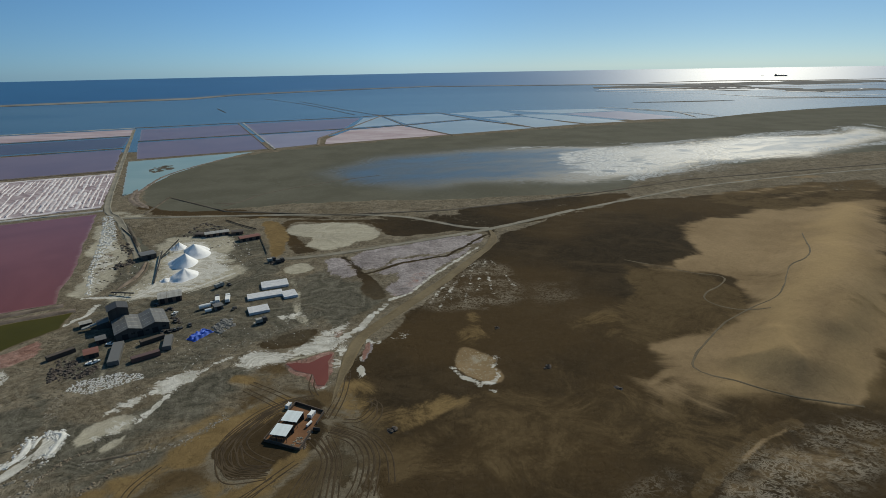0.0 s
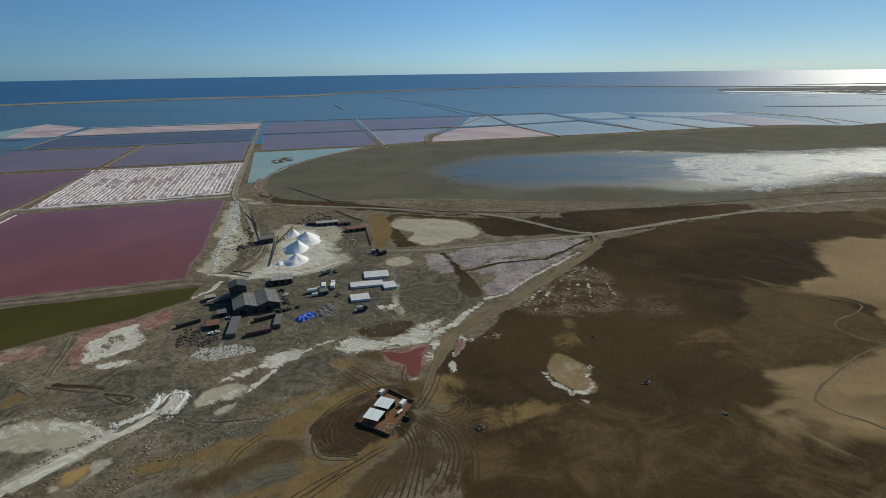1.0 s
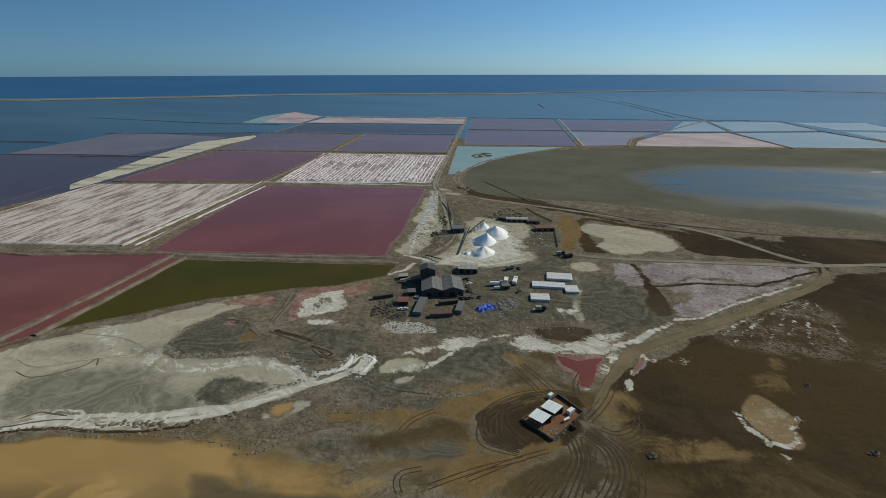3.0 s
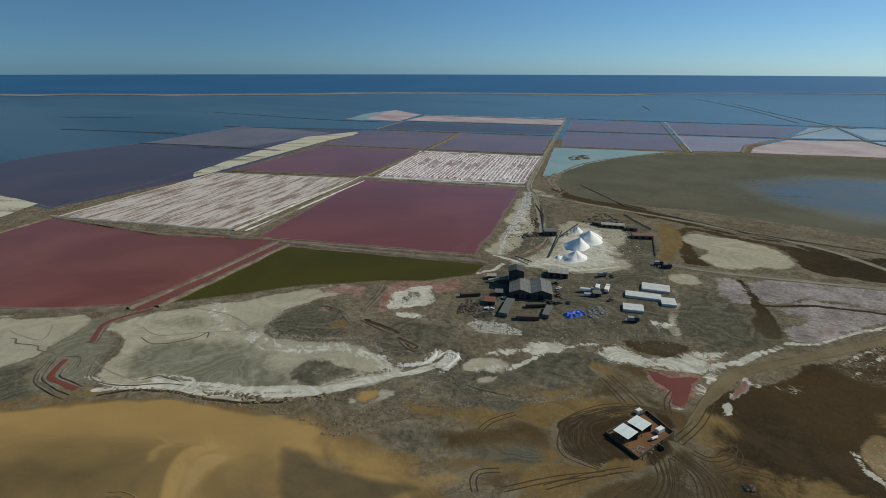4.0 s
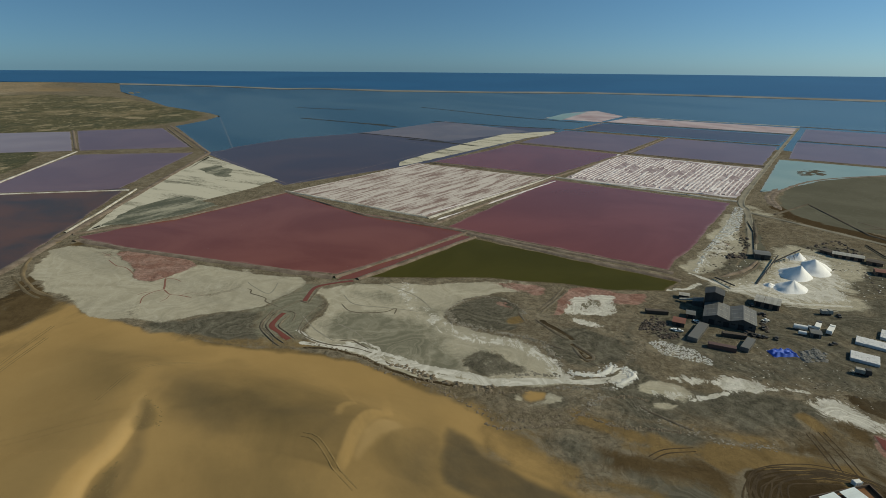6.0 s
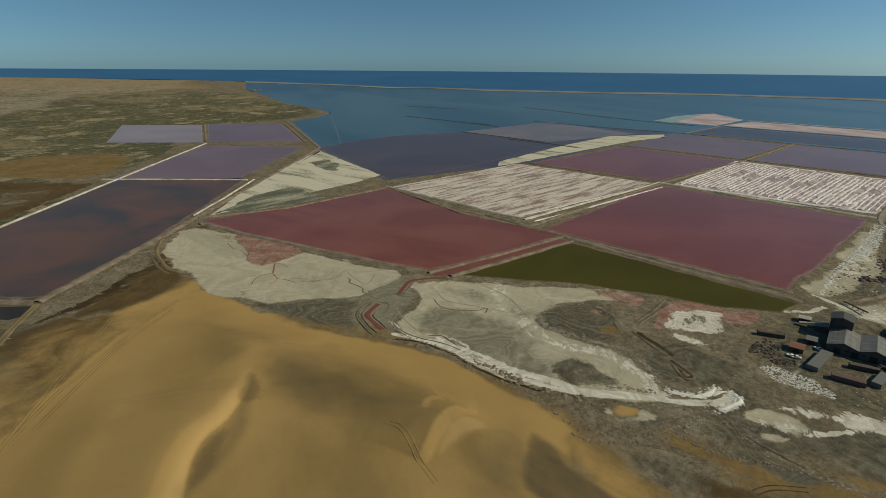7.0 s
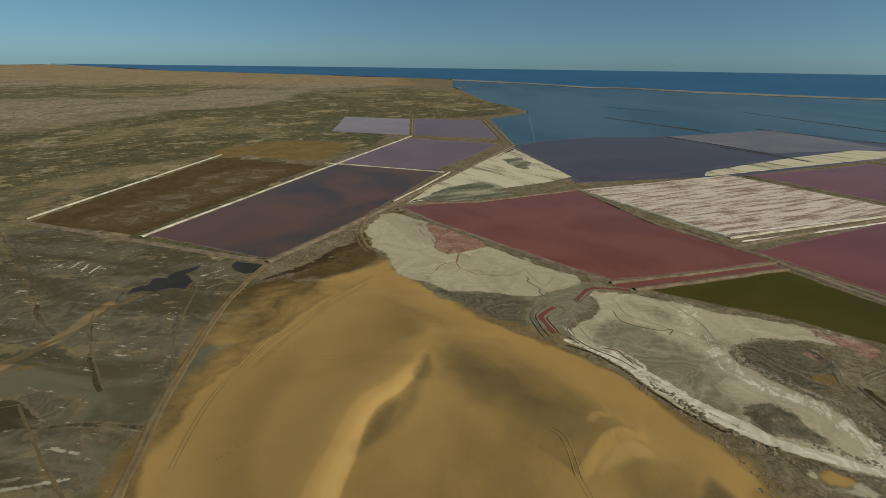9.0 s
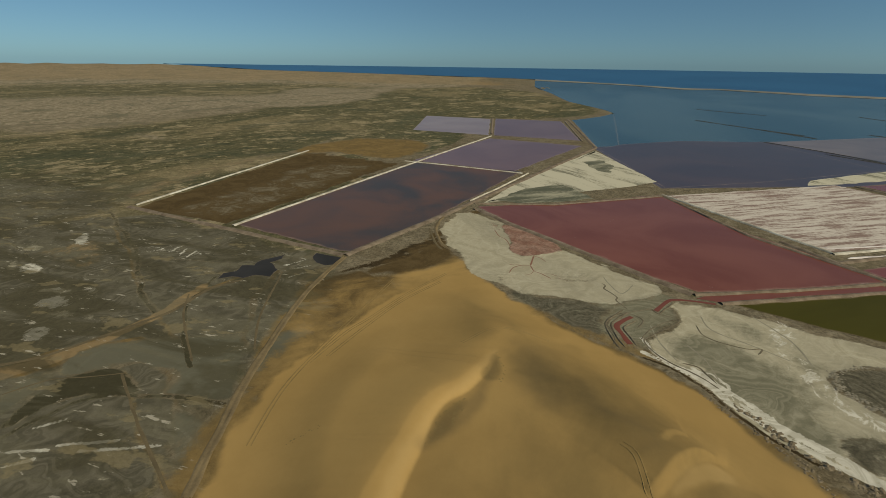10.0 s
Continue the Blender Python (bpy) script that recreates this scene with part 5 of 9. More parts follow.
stroke("white", [(-217.5, 70.8), (-211.8, 77.1), (-198.1, 88.4), (-182.8, 92.7), (-166, 102), (-150.4, 113.4), (-139.5, 126.8), (-131, 141.6), (-123.2, 152.3), (-117.8, 161), (-117.4, 171.1)], 1.8, 1.2, 0.97)
stroke("white", [(-205.9, 83.8), (-202.9, 93.5), (-194.5, 96.9), (-182.6, 94.3)], 0.6, 0.8, 0.8)
stroke("mud", [(-213.3, 69.3), (-206.2, 77.8), (-193.5, 86.3), (-179.2, 90.4), (-163.7, 97.9), (-149.9, 107.7)], 0.8, 1.0, 0.75)
paint("drab", [(-211.4, 147.7), (-214.3, 165.9), (-206, 181.8), (-190.9, 182), (-175.9, 170.4), (-174.8, 156), (-188.7, 143.7), (-200.2, 141.1)], 2.5, 0.9, 1)
paint("red", [(-206.1, 172.5), (-198.1, 178.9), (-189.9, 176.3), (-198.2, 171.7)], 2, 0.6)
paint("ochre", [(-187.3, 166.3), (-185.5, 175.4), (-175.4, 171.7), (-176.3, 162.3)], 3, 0.8)
paint("red", [(-225.8, 190.1), (-214.3, 204.7), (-199.6, 215.4), (-191.9, 203.8), (-200, 195.8), (-215.5, 189.7)], 4, 0.7)
paint("red", [(-189.8, 208.8), (-193.5, 218.3), (-191.1, 229.4), (-172.1, 243), (-153.2, 260.2), (-146.6, 250.5), (-156.6, 239.6), (-163.1, 227.6), (-178.3, 218.2), (-179.1, 206.4), (-172.1, 191), (-175, 187.3)], 2.5, 0.85, 1)
paint("white", [(-180.2, 203.8), (-185.4, 217.1), (-177.5, 228.6), (-167.8, 234.3), (-163.5, 220.2), (-157.9, 218.1), (-158.9, 207.1), (-172.1, 192.5)], 3, 0.85, 1)
paint("white", [(-166.9, 192.9), (-156.7, 200.9), (-149.7, 200.8), (-154.4, 191.1)], 2, 0.85, 1)
paint("silt", [(-177.9, 209.1), (-174.3, 220.9), (-166.9, 218.7), (-170.6, 207)], 2.5, 0.6)
paint("salt", [(-132.5, 122), (-132.2, 131.5), (-126.2, 138.3), (-122.2, 138.6), (-121.7, 129.9), (-125.3, 121.5)], 3, 0.8, 1)
paint("sand", [(-131.3, 124.7), (-130.4, 131.2), (-126.5, 134), (-125.2, 128.4), (-126.9, 123.6)], 2, 0.9, 1)
paint("drab", [(-162.1, 174.7), (-158.9, 188.9), (-136.9, 195.3), (-120.8, 178.5), (-126.2, 166.1), (-131.6, 153.8), (-148.1, 157.9)], 5, 0.8)
stroke("mud", [(-172.7, 178), (-159.7, 177.5), (-150.3, 176.4)], 1.2, 1.2, 0.8)
stroke("mud", [(-146.9, 172.2), (-134.5, 171.7), (-133.8, 166.8), (-140.6, 169.4)], 1.2, 1.2, 0.8)
paint("silt", [(-230.1, 113.3), (-208.3, 125.2), (-178.6, 131.2), (-156.8, 126.8), (-169.4, 113.3), (-199.8, 94.3)], 10, 0.6)
paint("silt", [(-239.6, 133.1), (-220.5, 150.3), (-202.5, 141), (-216.8, 126.6)], 8, 0.5)
# plant yard: grey trodden ground, salt round the heaps, pans beside the road
paint("soil", [(-179.5, 291.5), (-190.5, 344.3), (-240, 482), (-228, 489), (-167, 488), (-104, 462), (-23.5, 448.3), (7.8, 444.4), (3.6, 392.7), (84.4, 393.8), (82.3, 372), (64, 344.6), (23.7, 290.8), (3.9, 265.4), (-14.5, 250.8), (-23.2, 232.6), (-58.1, 218.1), (-79.6, 207.1), (-92.1, 184.4), (-113.1, 177.1), (-133.8, 191.8), (-143.4, 229.3), (-161.8, 248.1)], 4, 1.0)
paint("drab", [(-165.2, 296.4), (-170.3, 384.2), (-166, 424), (-104, 462), (-64.8, 345.4), (-34.8, 321), (-13.2, 308.4), (-12.5, 259.7), (-35.5, 241.5), (-59.6, 223.6), (-84.1, 211.4), (-116.2, 204), (-144.5, 214), (-148.2, 243.9)], 9, 0.62)
paint("drab", [(-54.5, 312.1), (-30.5, 314.2), (-12.9, 303.9), (1.6, 293.9), (3.8, 268.2), (-14.8, 254.7), (-27.1, 241.2), (-38.9, 261.5)], 8, 0.95)
paint("mud", [(-23.9, 353.1), (-14, 328.1), (-6.9, 310.6), (2.6, 291.7), (0.9, 271.5), (-10.8, 275), (-13.2, 308.4), (-19.9, 328.2), (-26.9, 346.1)], 3, 0.8)
paint("mud", [(-87, 455), (-52, 450), (-23.2, 444.7), (7.8, 437.5), (71.8, 402.3), (41.6, 386.8), (6.4, 388.1), (-4.7, 426.5), (-27, 436.1), (-50, 437.5), (-73, 447), (-71.8, 417.5), (-52.2, 376.5), (-40.4, 364), (-55.4, 358.9), (-64.2, 358.6)], 3, 0.75)
paint("ochre", [(-100, 454), (-81, 450), (-71.4, 417.6), (-64.9, 358.3), (-75.8, 352), (-85, 409.5)], 3, 0.9)
paint("salt", [(-234, 479), (-222, 469), (-210, 439), (-189.2, 405.8), (-177.7, 378.2), (-160.8, 325.7), (-159.8, 300.7), (-175, 300.3), (-185.1, 338.6), (-202.2, 382.4), (-219, 427)], 6.8, 0.9, 1)
paint("red", [(-202.5, 395.5), (-200, 416), (-182.5, 380), (-177.5, 348.8), (-170.7, 322.3), (-182.3, 339.6)], 5.1, 0.42, 1)
paint("white", [(-224, 449), (-215, 447), (-189.6, 399.8), (-169.7, 336.6), (-169, 303.6), (-190.9, 360.1)], 8.5, 0.6, 1)
paint("flat", [(-229, 486), (-224, 488), (-190, 433), (-161.1, 383.7), (-144.7, 348), (-147.6, 327.5), (-159.1, 337.3), (-172.9, 379.8), (-196, 422)], 3, 0.8)
paint("salt", [(-147.1, 322.4), (-156.7, 363.6), (-164.2, 414.2), (-130.6, 427.6), (-103.1, 403.4), (-104.3, 358.8), (-80, 332.7), (-102.7, 299.8), (-135.8, 286.4), (-157.8, 294.3)], 8.5, 0.66, 1)
paint("white", [(-137, 331.1), (-149.9, 387.6), (-138.9, 409.3), (-118.2, 378.3), (-102.6, 368.1), (-106.7, 344.1), (-85.5, 335.8), (-101.1, 318.4), (-115.1, 302.2), (-130.1, 306.1), (-142.2, 295.1), (-148.3, 304.6), (-139.2, 320)], 6.8, 0.78, 1)
stroke("white", [(-168.4, 302.5), (-146.4, 300.5), (-125.4, 298.6), (-109.6, 308.5), (-92.3, 328.6)], 1.2, 1.6, 0.8)
stroke("white", [(-155.8, 290.4), (-155.2, 277.6), (-159.8, 267.8), (-166.1, 261.7)], 1.5, 1.6, 0.7)
paint("salt", [(-72.1, 413.9), (-72.2, 443.3), (-45.1, 435.4), (-22.7, 437.6), (-5.5, 426.2), (3.6, 392.7), (-10.7, 380.9), (-40.4, 364), (-55, 375.6), (-50.8, 398), (-63.3, 400.1)], 5.1, 0.8, 1)
paint("pale", [(-61.6, 320.5), (-59.3, 337.4), (-50.8, 342.7), (-43, 333.6), (-43.8, 322.2), (-53.4, 315.7)], 4, 0.8)
stroke("salt", [(-53.6, 314.6), (-45.8, 270.9), (-39.6, 248.9)], 2.5, 3.0, 0.5)
paint("pink", [(-42.7, 341.9), (-25.9, 351.2), (-19.4, 334.9), (-15.2, 317.4), (-17.7, 306.9), (-27.6, 313.2)], 4.25, 0.9, 1)
paint("pink", [(-23, 351), (8.5, 366.6), (80.2, 388.7), (80, 371.2), (65.4, 355.4), (44.8, 341.1), (18.9, 345.8), (-7.4, 320.1), (-14, 328.1)], 4.25, 0.95, 1)
paint("pink", [(-6.6, 317.4), (18.8, 340.4), (46, 336.5), (69.4, 356.7), (30, 303.6), (14.9, 279.3), (4.3, 272.7), (2.2, 285.8), (15.2, 312.6), (-1.8, 310.5)], 4.25, 0.95, 1)
paint("red", [(2.2, 285.8), (15.2, 312.6), (31.1, 323.6), (27.1, 304.3), (14.9, 280.1), (4.3, 272.7)], 6.8, 0.4, 1)
stroke("mud", [(-9.7, 313.5), (15.4, 330), (44.5, 338), (80.5, 380.5)], 1.6, 1.4, 0.8)
stroke("white", [(4.3, 271.2), (14.9, 277.8), (29.9, 301.9), (68.8, 352.4)], 1.0, 1.4, 0.7)
paint("white", [(-55.3, 259.7), (-44.3, 266.6), (-40.3, 261), (-48.1, 254.6)], 3.4, 0.7, 1)
stroke("salt", [(-122.4, 221.7), (-113.5, 198.8), (-100.3, 181.6)], 1.0, 2.0, 0.4)
paint("mud", [(-64.3, 230.2), (-51.8, 237.9), (-36, 244.7), (-26.6, 241.4), (-36.9, 226.6), (-50.6, 223.1)], 3, 0.62)
paint("white", [(-64.6, 219.4), (-59.4, 224.9), (-50.2, 221.4), (-37.5, 225.2), (-26.4, 240.1), (-16.7, 251.3), (-18.8, 240.2), (-22.9, 230.3), (-19.1, 224.7), (-25.4, 220.3), (-35.4, 218.5), (-46.1, 213.1), (-57.9, 207.9)], 3.74, 0.9, 1)
paint("red", [(-27.5, 234.7), (-20.3, 241), (-20.4, 231.1), (-24, 228.7)], 3.4, 0.5, 1)
paint("white", [(-22.6, 228), (-18.4, 231.8), (-17.4, 210.4), (-21.6, 193.8), (-24.3, 189.3), (-23, 203.5)], 3.74, 0.62, 1)
stroke("white", [(-19.9, 231.3), (-13.4, 239.6), (-6.4, 251.6), (-2.6, 256.2)], 1.2, 1.6, 0.85)
paint("white", [(-105.1, 182.9), (-101.7, 190.5), (-96.6, 197.8), (-92.8, 206), (-83.2, 210.6), (-78.8, 209.7), (-80.9, 203.2), (-85.4, 197.2), (-89.1, 194.8), (-95.2, 197.1), (-98.7, 187.8)], 3.74, 0.85, 1)
stroke("white", [(-78.8, 209.7), (-74.3, 216.1), (-67.3, 220.9)], 1.0, 1.4, 0.6)
stroke("white", [(-86, 192.7), (-88.3, 183.2), (-91, 177.4), (-95.6, 172.5)], 0.9, 1.2, 0.9)
paint("salt", [(-108.4, 172.8), (-104.2, 181.2), (-96.3, 182.9), (-90.1, 177.8), (-93.3, 170.6), (-98.6, 170.6), (-101.6, 164.1)], 4.25, 0.9, 1)
paint("salt", [(-97.9, 165.4), (-93.3, 170.6), (-90.1, 168.1), (-93.1, 160.2), (-99.4, 158.8)], 4.25, 0.8, 1)
paint("white", [(-106.1, 173.6), (-102.6, 180.7), (-96.4, 180.9), (-92.1, 176.6), (-99, 171.4)], 4.25, 0.6, 1)
paint("darksand_shade", [(-267.5, -15.2), (-276.4, 1.5), (-242.9, 23), (-197.7, 22.9), (-191.1, 8.3), (-190.3, -5.1), (-221.4, -12.5)], 12, 0.35)
# bowl beside the crescent, with a dark floor and a sandy rim
paint("sand", [(-144.9, 99.5), (-127.2, 101.3), (-115.5, 106.9), (-96.5, 115.1), (-79.3, 117.1), (-66.1, 112.9), (-76.7, 102.2), (-86.4, 100.6), (-108.2, 94.8), (-128.7, 91)], 7, 0.7)
# slip face facing the sun, its light put into the colour
paint("gold_lit", [(-129.6, 54.2), (-134.2, 58.2), (-138.6, 63.4), (-142.1, 69.8), (-140.2, 74.5), (-135.3, 74.5), (-131.9, 66.4), (-130.5, 60.7), (-129.2, 57.1), (-126.6, 53.4)], 1.6, 0.5, 1)
paint("darksand_shade", [(-134.4, 73.6), (-131.7, 65.9), (-130.1, 60.4), (-127.2, 57.3), (-120.1, 56.9), (-112.7, 59.7), (-103.1, 72.3), (-113.8, 78.5), (-127.3, 87.6), (-134.3, 82.1)], 2.0, 0.95)
# shadow arc along the crest line, painted as a thin dark strip
paint("darksand_shade", [(-146, 68.9), (-144.9, 75.6), (-139.4, 79.9), (-134.7, 84.7), (-130.8, 89), (-129.7, 88.2), (-133.6, 81.7), (-136.1, 75.7), (-141.3, 74.5)], 1.2, 0.6, 1)
paint("dark_ground_shade", [(-129.6, 88.3), (-125.9, 91.3), (-119.6, 92.4), (-108.2, 93.6), (-96.8, 96.4), (-86.1, 100.2), (-77.9, 101), (-103.9, 71.3), (-114.8, 77)], 2.2, 0.8, 1)
paint("dark_ground_shade", [(-131.4, 73.7), (-128.6, 87.4), (-114.3, 77.8), (-104.1, 71.1), (-109.9, 63.4), (-121.8, 65.5)], 9, 0.42)
paint("darksand_shade", [(-164.2, 38.5), (-150.2, 47.2), (-134.6, 54.7), (-130.1, 52.8), (-144.7, 44.7), (-157.5, 36)], 4, 0.5)
paint("darksand_shade", [(-203, 50.8), (-184.2, 71.6), (-162, 76.3), (-143.4, 62.3), (-139.7, 53.3), (-164.2, 38.5)], 14, 0.3)
# churned brown ground round the compound, sandy drifts beside it
paint("soil", [(-116.4, 141), (-100, 154.5), (-75, 163.3), (-60.2, 174.6), (-54.9, 197.3), (-42.3, 196.8), (-26.5, 188.6), (-18.9, 175), (-14.7, 167.4), (-10.8, 151.3), (-9.9, 130.2), (-88.8, 102.4), (-104.6, 118.4)], 10, 1.0)
paint("brown", [(-98.9, 129.6), (-73.2, 148.7), (-58.3, 169.1), (-50.8, 191.4), (-27, 191.9), (-16.8, 183.6), (-6.5, 187.2), (0.2, 164.3), (-0.4, 133.5), (-69.8, 109.1), (-90.9, 117.5)], 12, 1.0)
paint("mud", [(-25.8, 184.5), (-39.4, 184.1), (-50.1, 176.1), (-58, 161.4), (-57.5, 149.1), (-50.4, 139.8), (-36.8, 140.4), (-26, 152), (-19.8, 167.4)], 4, 0.85)
paint("dark_ground_shade", [(-24.8, 155.6), (-14.1, 162.6), (-5.8, 156), (-3.6, 132.4), (-25.6, 124.6), (-25, 137.9)], 8, 0.55)
paint("ochre", [(-75.8, 131.5), (-58.1, 143.9), (-51.4, 137), (-60.2, 120.3), (-79.3, 105.8), (-88.8, 102.4), (-86.1, 116.4)], 9, 0.8)
paint("ochre", [(-73.2, 148.7), (-61, 163.4), (-49, 176.4), (-59.6, 172.7), (-70.8, 164.7), (-84.1, 143.2), (-93.6, 128.3), (-83.3, 133.5)], 5, 0.85)
paint("ochre", [(-60.3, 112.4), (-48.3, 128.4), (-33.7, 143.2), (-25.5, 149.1), (-32.1, 136.7), (-42.2, 121.6), (-46.1, 117.4)], 5, 0.9)
paint("ochre", [(-19.9, 182.5), (-15.7, 192.3), (-4.4, 187.9), (-5.3, 172.5), (-14.7, 167.4)], 5, 0.7)
paint("drab", [(-83.3, 125.8), (-74, 132.1), (-61.8, 142.6), (-54.2, 139), (-53.5, 132), (-65.7, 123.6), (-77.6, 119.4)], 6, 0.7)
paint("drab", [(-108.3, 143.8), (-90.6, 155.4), (-70.2, 163.3), (-73.9, 150.3), (-91, 139), (-103.4, 136.4)], 6, 0.75)
paint("ochre", [(-113.2, 134.9), (-95, 143.4), (-79.4, 151.4), (-74.5, 144.2), (-88.5, 132.9), (-103.7, 127.6)], 6, 0.8)
paint("ochre", [(-125, 100.1), (-113.5, 105.2), (-97.6, 109.6), (-89.3, 110.4), (-95.3, 96.4), (-111.8, 94.8)], 7, 0.85)
paint("drab", [(-114.2, 110.6), (-106.5, 128), (-89.2, 128.8), (-81.9, 127.3), (-88.7, 111.9), (-99.5, 111.4)], 8, 0.7)
paint("sand", [(-141.4, 107), (-116.1, 115.5), (-95.1, 117.4), (-73.9, 116.5), (-60.3, 112.4), (-122.8, 89.5)], 10, 0.62)
paint("ochre", [(-69.7, 144.8), (-75.9, 159.5), (-65.7, 169), (-50.9, 182.3), (-40.8, 190.2), (-30.3, 181.7), (-46.3, 173.6), (-58, 161.4), (-58.8, 149.8)], 4, 0.95)
paint("ochre", [(-60.9, 124.2), (-52.9, 133.3), (-42.2, 142.9), (-27, 154.4), (-23.8, 149.4), (-34.1, 133.6), (-42.7, 119.7), (-57.4, 115.9)], 4, 0.95)
paint("ochre", [(-23.1, 181.9), (-13.5, 197.1), (-4.2, 176.6), (-2.3, 162.6), (-7.2, 155.1), (-15.7, 161.8)], 7, 0.62)
paint("ochre", [(-0.5, 165.7), (19, 173.4), (30.8, 176.4), (28.3, 169.8), (11.1, 162.2), (-1.3, 150.7), (-3.1, 159.2)], 7, 0.62)
paint("ochre", [(30.3, 216.1), (39.4, 247.8), (52.4, 251.1), (45.5, 219.9), (39.1, 213.6)], 5, 0.5)
paint("ochre", [(87.4, 230.5), (110.4, 238.8), (126.8, 238.1), (110.5, 199.8), (101.2, 213.4)], 9, 0.5)
paint("mud", [(-59.5, 154), (-58, 161.4), (-49.7, 169.6), (-42.2, 166.2), (-42.6, 156.3), (-36.9, 145.1), (-42.1, 140.9), (-49.7, 141.2), (-56.3, 146.3)], 3, 0.9)
paint("mud", [(-23.1, 154.7), (-12.6, 156.8), (-8, 149), (-7.7, 135.8), (-15.4, 129), (-21.5, 132.3)], 6, 0.6)
paint("dark_ground_shade", [(-44.3, 324), (-20.6, 309.2), (-6.4, 292.6), (7, 269.6), (-4.2, 246.2), (-24.2, 249.8), (-41.9, 268.9)], 14, 0.5)
paint("soil", [(-45, 211.9), (-36.6, 213.3), (-21.5, 222.7), (-19.5, 206.6), (-21.7, 190.8), (-28.2, 185.4), (-38.3, 198.1)], 2, 0.9)
paint("red", [(-45, 211.9), (-36.6, 213.3), (-22.9, 220.5), (-23.3, 208.2), (-22.2, 195.4), (-24.8, 188.2), (-29.2, 187.9), (-32.1, 198.1), (-39.2, 201.9)], 1.5, 0.8)
paint("white", [(-24.1, 227), (-18.3, 236.3), (-17.2, 224.2), (-19.6, 213.2), (-21.7, 203.9), (-22.8, 213.5)], 3, 0.6)
paint("white", [(-29.1, 190.6), (-26.2, 188.7), (-23.4, 193.6), (-22.9, 196.6), (-22.7, 190.7), (-26.1, 185.9)], 1.2, 0.7)
paint("dark_ground_shade", [(-56.6, 235.5), (-47.3, 244.6), (-35.2, 245.3), (-31.9, 234.3), (-42.5, 226.1), (-52.6, 227)], 4, 0.6)
paint("dark_ground_shade", [(-18.8, 284.3), (-9.6, 301.3), (-0.5, 285), (2.3, 268.9), (-6.7, 252.9), (-13, 244.2), (-17.9, 250.9)], 8, 0.55)
paint("soil", [(-67.2, 331.1), (-47.1, 347.9), (-40.3, 326.9), (-48.1, 316.2), (-59.5, 315)], 2, 0.9)
paint("salt", [(-64.9, 330.6), (-48, 344.8), (-42.7, 329.1), (-49.1, 320.6), (-57.7, 319.8)], 2.5, 0.75)
paint("red", [(-10.5, 207.4), (-9.9, 221.3), (-7.5, 226.2), (-6.8, 217.3), (-8.4, 207.8)], 1.0, 0.85)
# haul track and yard surface
stroke("white", [(-206.9, 88), (-196.9, 92.4), (-171.7, 104.1), (-148.1, 118.3), (-137.1, 134.5), (-123.9, 151.5), (-117.3, 165.9), (-115.3, 173.8)], 1.5, 1.3, 0.85)
stroke("white", [(-176.1, 100.5), (-165.1, 108.7), (-153.9, 116.4), (-142.1, 123)], 2.5, 2, 0.8)
stroke("white", [(-231.1, 73), (-218.5, 75.1), (-209.4, 80), (-199.9, 89.8), (-189.8, 93.7), (-180.5, 97.6), (-171.8, 103.4), (-163.3, 109)], 0.8, 1.3, 0.7)
stroke("salt", [(-218.6, 76.9), (-210.5, 84.1), (-206.7, 91.4)], 1.2, 1.5, 0.8)



# ---- shore lines ----
COAST = [(-4024, -2418), (-3930, -2154), (-3755, -1531), (-3773, -1180), (-3745, -811), (-3694, -439), (-3519, 229), (-3246, 763), (-2965, 1165), (-2695, 1495), (-2324, 1936)] + [(-2998, 1028), (-2171, 2177), (-903, 2915)] + [(-2010, 2310), (-711, 3085), (462, 3311)] + [(438, 3364), (1241, 3082), (1907, 2727), (2469, 2402), (2783, 2086)]
INNER = [(-3394, 275), (-3134, 737), (-2870, 1129), (-2564, 1424), (-2219, 1852)] + [(-2879, 985), (-2055, 2061), (-858, 2778)] + [(-1931, 2216), (-683, 2966), (453, 3241)] + [(427, 3283), (1213, 3012), (1868, 2669), (2422, 2355), (2736, 2049)]


def drawn_in(points, inner, share):
    """The outer line moved towards the inner one where both exist."""
    turns = sorted((math.atan2(x, y), math.hypot(x, y)) for x, y in inner)
    out = []
    for x, y in points:
        a, r = math.atan2(x, y), math.hypot(x, y)
        if turns[0][0] < a < turns[-1][0]:
            k = (r - share * (r - np.interp(a, [t[0] for t in turns], [t[1] for t in turns]))) / r
            x, y = x * k, y * k
        out.append((x, y))
    return out


COAST = drawn_in(COAST, INNER, 0.4)
RIM = [(4710 * math.sin(a), 4710 * math.cos(a)) for a in np.linspace(radians(-125), radians(75), 60)]
SHORE = [(-3236, 193), (-3132, 228), (-2871, 258), (-1958, 266), (-1731, 304), (-1551, 332), (-1463, 328), (-751, 179), (-568, 187), (-691, 485)] + [(-603, 347), (-777, 773), (-738, 880), (-554, 937), (-313, 919), (-29, 1099), (441, 1244)] + [(440, 1213), (766, 1178), (1451, 1394), (2140, 1590)]


def under_water(x, y, r):
    """How far the ground dips below the lagoon and the sea."""
    turn = np.arctan2(x, y)
    dip = np.zeros(x.shape)
    for line in (SHORE, COAST):
        pts = sorted((math.atan2(px, py), math.hypot(px, py)) for px, py in line)
        ta, ra = [p[0] for p in pts], [p[1] for p in pts]
        inside = (turn > ta[0] + 0.05) & (turn < ta[-1] - 0.01)
        dip = np.maximum(dip, np.where(inside, smooth01((r - np.interp(turn, ta, ra) - 40) / 80), 0))
    return 6.0 * dip


